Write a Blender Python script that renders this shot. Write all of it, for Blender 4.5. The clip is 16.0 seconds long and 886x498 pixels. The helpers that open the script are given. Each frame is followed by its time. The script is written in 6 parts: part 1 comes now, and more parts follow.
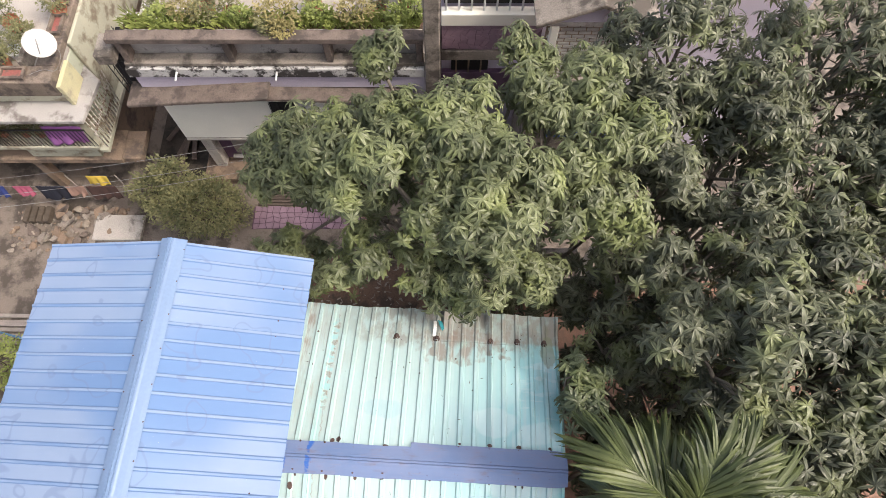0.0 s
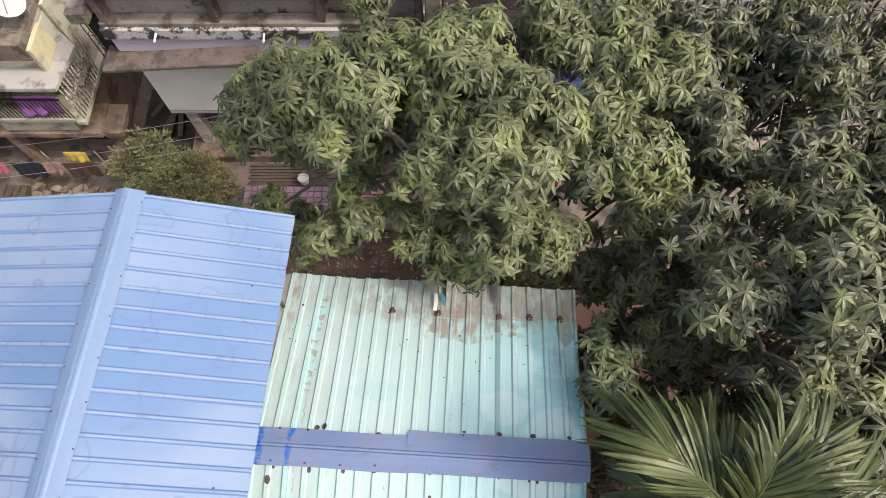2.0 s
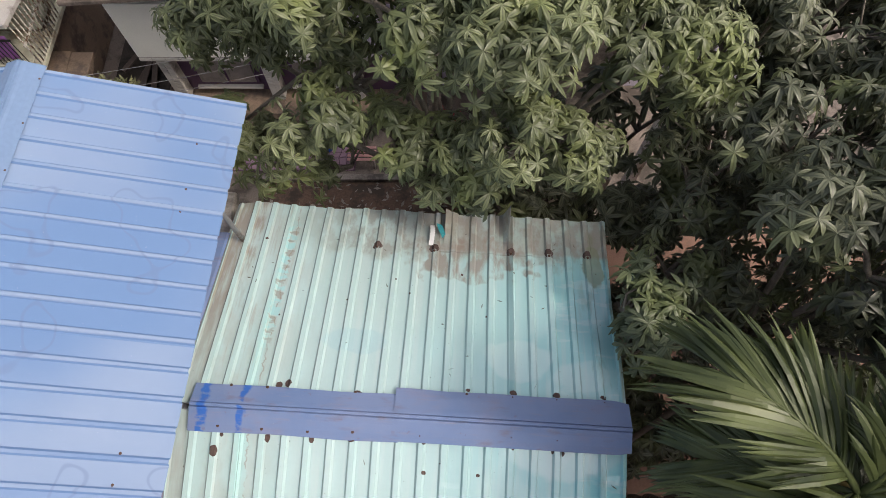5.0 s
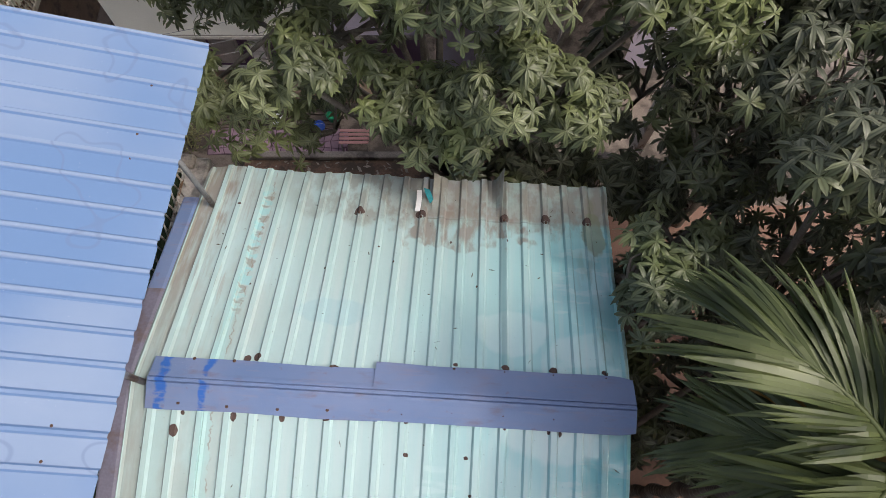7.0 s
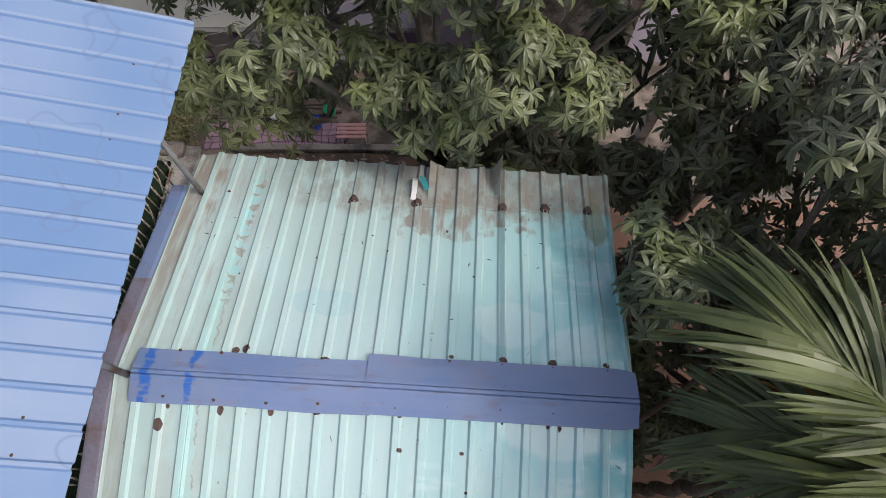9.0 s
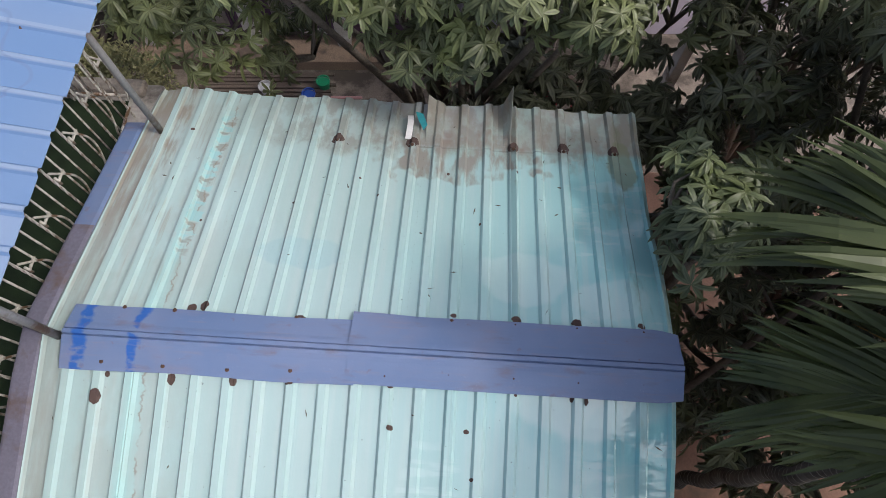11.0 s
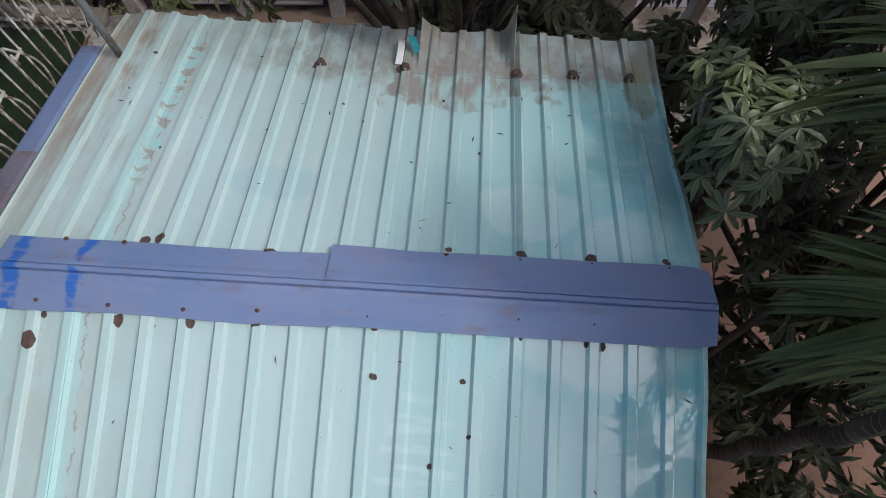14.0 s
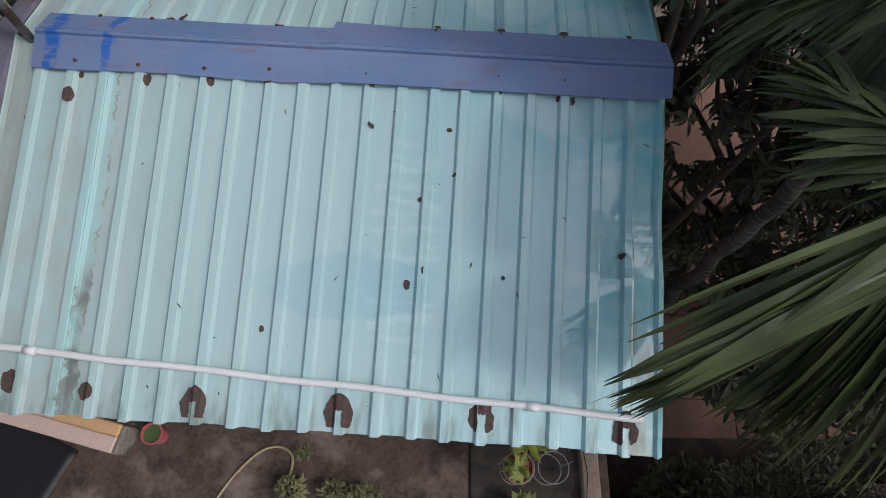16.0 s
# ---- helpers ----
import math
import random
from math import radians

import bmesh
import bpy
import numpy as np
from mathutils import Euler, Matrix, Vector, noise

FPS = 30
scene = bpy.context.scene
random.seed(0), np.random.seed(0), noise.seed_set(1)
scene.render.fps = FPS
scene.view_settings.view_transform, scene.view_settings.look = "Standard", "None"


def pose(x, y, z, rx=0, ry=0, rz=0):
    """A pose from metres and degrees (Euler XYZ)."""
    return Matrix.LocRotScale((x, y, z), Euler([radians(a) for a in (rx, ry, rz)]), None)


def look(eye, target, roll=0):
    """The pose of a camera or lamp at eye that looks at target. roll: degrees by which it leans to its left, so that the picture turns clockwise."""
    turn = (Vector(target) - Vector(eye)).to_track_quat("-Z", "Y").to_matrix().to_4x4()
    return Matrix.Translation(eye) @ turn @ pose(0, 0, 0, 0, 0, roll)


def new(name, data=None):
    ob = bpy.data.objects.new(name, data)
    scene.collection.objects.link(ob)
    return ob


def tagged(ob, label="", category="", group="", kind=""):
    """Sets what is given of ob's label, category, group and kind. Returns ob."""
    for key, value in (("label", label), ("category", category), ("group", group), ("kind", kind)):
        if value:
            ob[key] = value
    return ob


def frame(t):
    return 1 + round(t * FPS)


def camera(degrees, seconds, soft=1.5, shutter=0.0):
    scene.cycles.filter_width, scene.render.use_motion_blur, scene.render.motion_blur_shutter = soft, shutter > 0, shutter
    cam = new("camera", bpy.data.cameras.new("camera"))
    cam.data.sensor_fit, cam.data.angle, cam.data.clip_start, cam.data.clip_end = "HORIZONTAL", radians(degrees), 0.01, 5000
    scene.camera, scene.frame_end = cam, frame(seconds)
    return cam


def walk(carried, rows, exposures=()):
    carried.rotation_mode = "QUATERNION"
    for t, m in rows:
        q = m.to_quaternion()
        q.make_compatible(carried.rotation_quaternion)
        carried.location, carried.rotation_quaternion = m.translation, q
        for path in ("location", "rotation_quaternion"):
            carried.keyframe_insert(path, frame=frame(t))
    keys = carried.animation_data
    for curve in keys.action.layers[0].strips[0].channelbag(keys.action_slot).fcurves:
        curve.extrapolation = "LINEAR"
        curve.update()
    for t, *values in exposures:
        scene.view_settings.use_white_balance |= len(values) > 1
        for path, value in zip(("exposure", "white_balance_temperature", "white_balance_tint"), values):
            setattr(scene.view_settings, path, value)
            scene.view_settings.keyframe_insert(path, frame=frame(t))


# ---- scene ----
cam = camera(72.0, 16.0, 0.6)
METRES, EYE, TILT, LEAN, TURN = 6.6, 16.3, -67.6, 0.0, 0.0
ROWS = [
    (0, 0, 0, 0, -0, 0, 0),
    (0.5, 0.0005, 0.0479, -0.0207, 0, -0.01, -0.01),
    (1, -0.0006, 0.0931, -0.041, -0, -0.05, -0.04),
    (1.5, -0.0022, 0.1368, -0.0602, 0.01, -0.04, -0.06),
    (2, -0.0033, 0.1647, -0.0718, 0.04, -0.07, -0.06),
    (2.5, -0.0035, 0.1997, -0.0887, 0.05, -0.05, -0.05),
    (3, -0.0029, 0.2842, -0.1311, 0.05, -0.09, -0.04),
    (5.5, 0.0007, 0.4128, -0.2066, -0.03, -0.25, -0.09),
    (6, 0.0043, 0.4414, -0.225, -0.08, -0.25, -0.13),
    (6.5, 0.0115, 0.4674, -0.2393, -0.03, -0.27, -0.16),
    (7, 0.0168, 0.4734, -0.2436, -0.01, -0.26, -0.16),
    (7.5, 0.0201, 0.4742, -0.2454, 0, -0.26, -0.14),
    (8, 0.0226, 0.478, -0.2471, 0.02, -0.27, -0.16),
    (10.5, 0.0223, 0.5831, -0.2983, -0.01, -0.36, -0.22),
    (11, 0.0221, 0.6252, -0.3188, 0, -0.41, -0.26),
    (11.5, 0.0214, 0.668, -0.3394, -0.05, -0.44, -0.3),
    (12, 0.02, 0.705, -0.3573, -0.08, -0.45, -0.34),
    (12.5, 0.0172, 0.7141, -0.3602, -0.09, -0.53, -0.35),
    (13, 0.0176, 0.7169, -0.3577, -0.1, -0.55, -0.36),
    (13.5, 0.0214, 0.7167, -0.3575, -0.11, -0.55, -0.35),
    (14, 0.0267, 0.7058, -0.3814, -0.14, -0.57, -0.38),
    (14.5, 0.0313, 0.6813, -0.4417, -0.21, -0.54, -0.41),
    (15, 0.0347, 0.6541, -0.5248, -0.28, -0.36, -0.45),
    (15.5, 0.0373, 0.6392, -0.5751, -0.25, -0.25, -0.5),
    (16, 0.0365, 0.6378, -0.5938, -0.27, -0.11, -0.53),
]
EXPOSURES = [(0.0, 0.65, 6850, 10), (3.0, 0.32, 6850, 10), (8.0, 0.05, 6480, 10), (10.5, 0.0, 6330, 10), (13.0, -0.25, 6050, 10), (14.5, -0.28, 6100, 10), (16.0, -0.61, 6000, 10)]
walk(cam, [(t, pose(0, 0, EYE, TILT, LEAN, TURN) @ pose(METRES * x, METRES * y, METRES * z, 90 + pitch, roll, yaw)) for t, x, y, z, yaw, pitch, roll in ROWS], EXPOSURES)

# ---- light: a hazy, bright sky with a soft sun ----
world = bpy.data.worlds.new("sky")
scene.world = world
world.use_nodes = True
wn, wl = world.node_tree.nodes, world.node_tree.links
sky = wn.new("ShaderNodeTexSky")
sky.sky_type, sky.sun_disc = "NISHITA", False
SUN_EL, SUN_ROT = 52.0, 106.0
sky.sun_elevation, sky.sun_rotation = radians(SUN_EL), radians(SUN_ROT)
sky.dust_density, sky.air_density = 6.0, 1.0
haze = wn.new("ShaderNodeHueSaturation")
haze.inputs["Saturation"].default_value = 0.65
wl.new(sky.outputs[0], haze.inputs["Color"])
wl.new(haze.outputs[0], wn["Background"].inputs[0])
wn["Background"].inputs[1].default_value = 0.172
sun = new("sun", bpy.data.lights.new("sun", "SUN"))
sun.data.energy, sun.data.angle, sun.data.color = 1.10, radians(4.5), (1.0, 0.93, 0.82)
az = radians(SUN_ROT)
sun.matrix_world = look((math.sin(az) * 30, math.cos(az) * 30, 30 * math.tan(radians(SUN_EL))), (0, 0, 0))


# ---- materials ----
def material(name, base, rough=0.8, metal=0.0, vary=0.25, scale=3.0, fine=40.0, bump=0.15, dirt=None, dirt_amount=0.4, dirt_scale=1.2, coords="Object", per_object=0.0, spec=0.5, dirt_sharp=0.12):
    """Base colour with two scales of variation, an optional dirt layer and a fine relief."""
    m = bpy.data.materials.new(name)
    m.use_nodes = True
    n, l = m.node_tree.nodes, m.node_tree.links
    b = n["Principled BSDF"]
    b.inputs["Roughness"].default_value, b.inputs["Metallic"].default_value = rough, metal
    b.inputs["Specular IOR Level"].default_value = spec
    tc = n.new("ShaderNodeTexCoord")
    big, small = n.new("ShaderNodeTexNoise"), n.new("ShaderNodeTexNoise")
    big.inputs["Scale"].default_value, small.inputs["Scale"].default_value = scale, fine
    big.inputs["Detail"].default_value, small.inputs["Detail"].default_value = 5, 4
    for t in (big, small):
        l.new(tc.outputs[coords], t.inputs["Vector"])
    add = n.new("ShaderNodeMath")
    add.operation = "ADD"
    l.new(big.outputs[0], add.inputs[0])
    l.new(small.outputs[0], add.inputs[1])
    last = add.outputs[0]
    if per_object:
        oi = n.new("ShaderNodeObjectInfo")
        mad = n.new("ShaderNodeMath")
        mad.operation = "MULTIPLY_ADD"
        l.new(oi.outputs["Random"], mad.inputs[0])
        mad.inputs[1].default_value = per_object
        l.new(last, mad.inputs[2])
        last = mad.outputs[0]
    ramp = n.new("ShaderNodeMapRange")
    top = 1.4 + per_object
    ramp.inputs["From Min"].default_value, ramp.inputs["From Max"].default_value = 0.6, top
    l.new(last, ramp.inputs["Value"])
    mix = n.new("ShaderNodeMix")
    mix.data_type = "RGBA"
    lo = [max(0.0, c * (1 - vary)) for c in base]
    hi = [min(1.0, c * (1 + vary)) for c in base]
    mix.inputs["A"].default_value, mix.inputs["B"].default_value = (*lo, 1), (*hi, 1)
    l.new(ramp.outputs[0], mix.inputs["Factor"])
    out = mix.outputs["Result"]
    if dirt:
        dn = n.new("ShaderNodeTexNoise")
        dn.inputs["Scale"].default_value, dn.inputs["Detail"].default_value, dn.inputs["Roughness"].default_value = dirt_scale, 8, 0.65
        l.new(tc.outputs[coords], dn.inputs["Vector"])
        dr = n.new("ShaderNodeMapRange")
        dr.inputs["From Min"].default_value, dr.inputs["From Max"].default_value = 0.62 - dirt_amount * 0.3, 0.62 - dirt_amount * 0.3 + dirt_sharp
        l.new(dn.outputs[0], dr.inputs["Value"])
        dm = n.new("ShaderNodeMix")
        dm.data_type = "RGBA"
        dm.inputs["B"].default_value = (*dirt, 1)
        l.new(out, dm.inputs["A"])
        l.new(dr.outputs[0], dm.inputs["Factor"])
        out = dm.outputs["Result"]
    l.new(out, b.inputs["Base Color"])
    if bump:
        bp = n.new("ShaderNodeBump")
        bp.inputs["Strength"].default_value, bp.inputs["Distance"].default_value = bump, 0.01
        l.new(small.outputs[0], bp.inputs["Height"])
        l.new(bp.outputs[0], b.inputs["Normal"])
    return m


M = {}


class Nodes:
    """Short hand for shader arithmetic."""

    def __init__(self, name, rough, spec=0.5):
        self.m = bpy.data.materials.new(name)
        self.m.use_nodes = True
        self.n, self.l = self.m.node_tree.nodes, self.m.node_tree.links
        self.b = self.n["Principled BSDF"]
        self.b.inputs["Roughness"].default_value = rough
        self.b.inputs["Specular IOR Level"].default_value = spec
        self.tc = self.n.new("ShaderNodeTexCoord")
        self.sep = self.n.new("ShaderNodeSeparateXYZ")
        self.l.new(self.tc.outputs["Object"], self.sep.inputs[0])
        self.x, self.y, self.z = self.sep.outputs

    def plug(self, v, socket):
        if isinstance(v, (int, float)):
            socket.default_value = v
        elif isinstance(v, tuple):
            socket.default_value = (*v, 1)
        else:
            self.l.new(v, socket)

    def math(self, op, a, b=0.0, c=0.0):
        k = self.n.new("ShaderNodeMath")
        k.operation = op
        for v, i in zip((a, b, c), k.inputs):
            self.plug(v, i)
        return k.outputs[0]

    def noise(self, scale, stretch=(1, 1, 1), detail=4, rough=0.55):
        mp = self.n.new("ShaderNodeMapping")
        mp.inputs["Scale"].default_value = stretch
        self.l.new(self.tc.outputs["Object"], mp.inputs[0])
        t = self.n.new("ShaderNodeTexNoise")
        t.inputs["Scale"].default_value, t.inputs["Detail"].default_value, t.inputs["Roughness"].default_value = scale, detail, rough
        self.l.new(mp.outputs[0], t.inputs["Vector"])
        return t.outputs[0]

    def ramp(self, v, a, b, lo=0.0, hi=1.0):
        k = self.n.new("ShaderNodeMapRange")
        k.interpolation_type = "SMOOTHSTEP"
        for name, q in (("From Min", a), ("From Max", b), ("To Min", lo), ("To Max", hi)):
            k.inputs[name].default_value = q
        self.plug(v, k.inputs["Value"])
        return k.outputs[0]

    def mix(self, f, a, b):
        k = self.n.new("ShaderNodeMix")
        k.data_type = "RGBA"
        for v, nm in ((f, "Factor"), (a, "A"), (b, "B")):
            self.plug(v, k.inputs[nm])
        return k.outputs["Result"]

    def band(self, v, lo, hi, soft):
        return self.math("MULTIPLY", self.ramp(v, lo - soft, lo + soft), self.ramp(v, hi - soft, hi + soft, 1.0, 0.0))

    def spot(self, cx, cy, rx, ry, rough=0.5, scale=4.0):
        """1 inside an uneven oval, 0 outside."""
        u, v = self.math("MULTIPLY_ADD", self.x, 1 / rx, -cx / rx), self.math("MULTIPLY_ADD", self.y, 1 / ry, -cy / ry)
        d = self.math("SQRT", self.math("ADD", self.math("MULTIPLY", u, u), self.math("MULTIPLY", v, v)))
        return self.ramp(self.math("MULTIPLY_ADD", self.noise(scale, detail=2), rough, d), 0.85 + rough * 0.5, 1.05 + rough * 0.5, 1.0, 0.0)

    def done(self, colour, bump=None, strength=0.1, rough=None, coat=0.0):
        self.plug(colour, self.b.inputs["Base Color"])
        if rough is not None:
            self.plug(rough, self.b.inputs["Roughness"])
        if bump is not None:
            k = self.n.new("ShaderNodeBump")
            k.inputs["Strength"].default_value, k.inputs["Distance"].default_value = strength, 0.01
            self.plug(bump, k.inputs["Height"])
            self.l.new(k.outputs[0], self.b.inputs["Normal"])
        if coat:
            self.b.inputs["Coat Weight"].default_value, self.b.inputs["Coat Roughness"].default_value, self.b.inputs["Coat IOR"].default_value = coat, 0.03, 1.75
        return self.m


def green_roof_material():
    """Turquoise paint, bleached where the sun reaches it, greyed in the pans, muddy at the eaves; sun flecks and frond
    shadow painted in.
    """
    q = Nodes("faded_turquoise_paint", 0.5, 0.4)
    big, mid, fine = q.noise(0.9, detail=3), q.noise(5.0, (1, 0.5, 1)), q.noise(60, (1, 0.4, 1))
    streak = q.noise(1.0, (16, 0.7, 1), 5)
    fade = q.ramp(q.math("MULTIPLY_ADD", big, -1.6, q.x), 1.1, -1.5)
    col = q.mix(fade, (0.268, 0.61, 0.66), (0.445, 0.605, 0.615))
    col = q.mix(q.math("MULTIPLY", q.ramp(streak, 0.42, 0.72), 0.35), col, (0.56, 0.64, 0.64))
    # pale sun flecks through the trees, painted on the east part
    sun_flecks = q.math("MULTIPLY", q.ramp(q.noise(1.5, (1, 0.8, 1), 1.5), 0.50, 0.545), q.ramp(q.x, 0.1, 0.8))
    col = q.mix(q.math("MULTIPLY", sun_flecks, 0.30), col, (0.54, 0.71, 0.72))
    # patches of sun between leaves, and a deeper blue frond shadow, painted in
    pale = q.math("MAXIMUM", q.spot(1.02, -0.16, 0.52, 0.28), q.spot(0.66, 0.58, 0.30, 0.20, 0.7))
    pale = q.math("MAXIMUM", pale, q.math("MULTIPLY", q.spot(1.22, 0.45, 0.26, 0.16, 0.9), 0.8))
    leaf_flecks = q.math("MULTIPLY", q.spot(0.10, -1.20, 0.22, 0.72, 0.9), q.ramp(q.noise(2.2, (1.2, 9, 1), 3), 0.48, 0.62))
    leaf_flecks = q.math("MAXIMUM", leaf_flecks, q.math("MULTIPLY", q.ramp(q.x, 0.85, 1.1), q.ramp(q.noise(2.6, (1.3, 4, 1), 3), 0.52, 0.64)))
    col = q.mix(q.math("MULTIPLY", q.math("MAXIMUM", pale, q.math("MULTIPLY", leaf_flecks, 0.8)), 0.46), col, (0.58, 0.73, 0.74))
    frond_shadow = q.math("MAXIMUM", q.spot(-0.20, -1.36, 0.50, 0.19, 1.0, 3.0), q.math("MULTIPLY", q.spot(-0.86, 0.68, 0.34, 0.13, 0.8), 0.7))
    col = q.mix(q.math("MULTIPLY", frond_shadow, 0.34), col, (0.26, 0.49, 0.59))
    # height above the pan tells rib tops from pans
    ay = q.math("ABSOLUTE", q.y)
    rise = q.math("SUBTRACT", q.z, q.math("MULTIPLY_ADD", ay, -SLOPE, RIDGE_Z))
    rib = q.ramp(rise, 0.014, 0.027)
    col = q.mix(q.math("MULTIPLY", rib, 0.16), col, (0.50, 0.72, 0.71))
    west = q.ramp(q.x, -0.9, -1.9)
    dust = q.math("MULTIPLY", q.math("MULTIPLY", west, q.ramp(mid, 0.35, 0.6)), q.math("SUBTRACT", 1.0, rib))
    col = q.mix(q.math("MULTIPLY", dust, 0.35), col, (0.40, 0.41, 0.385))
    # fresh turquoise where an overlap has kept the sun off
    torn = q.math("MULTIPLY_ADD", q.noise(6.0, (0.4, 1.0, 1), 7, 0.7), 0.16, q.x)
    lap = q.math("MULTIPLY", q.band(torn, -1.690, -1.578, 0.006), q.ramp(q.noise(2.5, (1, 1.0, 1)), 0.30, 0.55, 0.35, 1.0))
    col = q.mix(q.math("MULTIPLY", lap, 0.30), col, (0.38, 0.68, 0.69))
    fresh = q.math("MULTIPLY", q.band(q.x, -1.745, -1.690, 0.006), q.ramp(q.noise(3.5, (1, 0.6, 1)), 0.36, 0.56, 0.3, 1.0))
    col = q.mix(q.math("MULTIPLY", fresh, 0.20), col, (0.36, 0.68, 0.68))
    rim = q.math("MULTIPLY", q.band(torn, -1.583, -1.572, 0.004), q.ramp(q.noise(9.0, (1, 1, 1)), 0.42, 0.58))
    col = q.mix(q.math("MULTIPLY", rim, 0.65), col, (0.30, 0.23, 0.19))
    # short strokes of turquoise and bare brown beside that rib, north of the ridge
    hem = q.math("MULTIPLY_ADD", q.noise(14.0, (0.6, 1, 1), 3), 0.09, q.x)
    strokes = q.math("MULTIPLY", q.band(hem, -1.680, -1.590, 0.010), q.band(q.y, 0.62, 1.95, 0.12))
    dab = q.noise(11.0, (0.5, 1.1, 1), 2)
    col = q.mix(q.math("MULTIPLY", strokes, q.ramp(dab, 0.50, 0.57, 0.0, 0.75)), col, (0.34, 0.63, 0.66))
    col = q.mix(q.math("MULTIPLY", strokes, q.ramp(dab, 0.48, 0.38, 0.0, 0.60)), col, (0.27, 0.20, 0.155))
    rusty = q.math("MULTIPLY", q.math("MULTIPLY", q.ramp(q.x, -1.35, -1.75), q.ramp(q.y, -0.2, 0.8)), q.ramp(q.noise(2.2, (14, 0.8, 1), 6), 0.54, 0.68, 0.0, 0.38))
    col = q.mix(rusty, col, (0.33, 0.27, 0.21))
    band = q.math("MULTIPLY", q.ramp(q.y, 1.70, 1.76), q.ramp(q.x, -0.9, -0.1))
    col = q.mix(q.math("MULTIPLY", band, q.ramp(mid, 0.3, 0.6, 0.52, 0.78)), col, (0.345, 0.325, 0.295))
    # mud along the north eave, and in the first pan
    edge = q.math("MULTIPLY_ADD", q.noise(3.2, (1, 0.6, 1), 6), 0.75, q.y)
    mud = q.math("MULTIPLY", q.ramp(edge, 1.98, 2.16), q.ramp(q.x, -1.8, -0.8, 0.12, 1.0))
    mud = q.math("MULTIPLY", mud, q.ramp(q.noise(9.0, (1, 0.5, 1), 6), 0.38, 0.58, 0.08, 0.62))
    col = q.mix(mud, col, (0.255, 0.215, 0.18))
    brown = q.math("MULTIPLY", q.spot(0.20, 1.62, 0.62, 0.26, 1.8, 5.0), q.ramp(q.noise(7.0, (1.6, 0.5, 1), 6), 0.36, 0.62, 0.05, 0.80))
    col = q.mix(brown, col, (0.27, 0.215, 0.185))
    moss = q.math("MULTIPLY", q.spot(1.42, 1.62, 0.10, 0.26, 0.9, 7.0), 0.7)
    col = q.mix(moss, col, (0.235, 0.26, 0.17))
    seam = q.math("MULTIPLY", q.band(q.math("MULTIPLY_ADD", q.noise(3.0), 0.02, q.y), 1.715, 1.730, 0.003), q.math("MULTIPLY", q.ramp(mid, 0.35, 0.6, 0.1, 0.5), q.band(q.x, -0.25, 1.0, 0.15)))
    col = q.mix(seam, col, (0.17, 0.15, 0.14))
    first = q.math("MULTIPLY", q.math("MULTIPLY", q.band(q.x, -2.34, -2.135, 0.012), q.math("SUBTRACT", 1.0, rib)), q.math("MULTIPLY", q.ramp(q.noise(3.0, (5, 0.8, 1), 6), 0.30, 0.60, 0.25, 0.8), q.ramp(q.y, 0.2, 1.2, 0.45, 1.0)))
    second = q.math("MULTIPLY", q.math("MULTIPLY", q.band(q.math("MULTIPLY_ADD", q.noise(6.0), 0.06, q.x), -2.08, -1.98, 0.02), q.ramp(q.y, 0.7, 1.7)), q.math("MULTIPLY", q.ramp(q.noise(4.0, (4, 0.8, 1), 6), 0.40, 0.60, 0.1, 0.75), q.math("SUBTRACT", 1.0, rib)))
    col = q.mix(q.math("MAXIMUM", first, second), col, (0.26, 0.20, 0.155))
    # grime and algae streaks by the south eave
    low = q.math("MULTIPLY", q.ramp(q.y, -1.75, -2.1), q.ramp(q.noise(4.0, (2.2, 0.5, 1), 6), 0.45, 0.68, 0.0, 0.7))
    col = q.mix(low, col, (0.16, 0.20, 0.17))
    algae = q.math("MULTIPLY", q.ramp(q.x, 1.1, 1.5), q.ramp(q.noise(3.0, (3, 0.7, 1), 6), 0.52, 0.7, 0.0, 0.6))
    col = q.mix(algae, col, (0.19, 0.21, 0.13))
    # one rust-brown drip below an overlap
    drip = q.math("MULTIPLY", q.band(torn, -1.640, -1.575, 0.012), q.math("MULTIPLY", q.band(q.y, -2.2, -1.38, 0.10), q.ramp(q.noise(6.0, (1, 0.8, 1), 5), 0.34, 0.56, 0.25, 1.0)))
    col = q.mix(q.math("MULTIPLY", drip, 0.72), col, (0.14, 0.11, 0.10))
    specks = q.ramp(q.noise(38, detail=2), 0.74, 0.78, 0.0, 0.5)
    col = q.mix(specks, col, (0.12, 0.12, 0.12))
    return q.done(col, q.math("MULTIPLY_ADD", mid, 2.0, fine), 0.05, q.ramp(mid, 0.3, 0.7, 0.30, 0.42), coat=1.0)


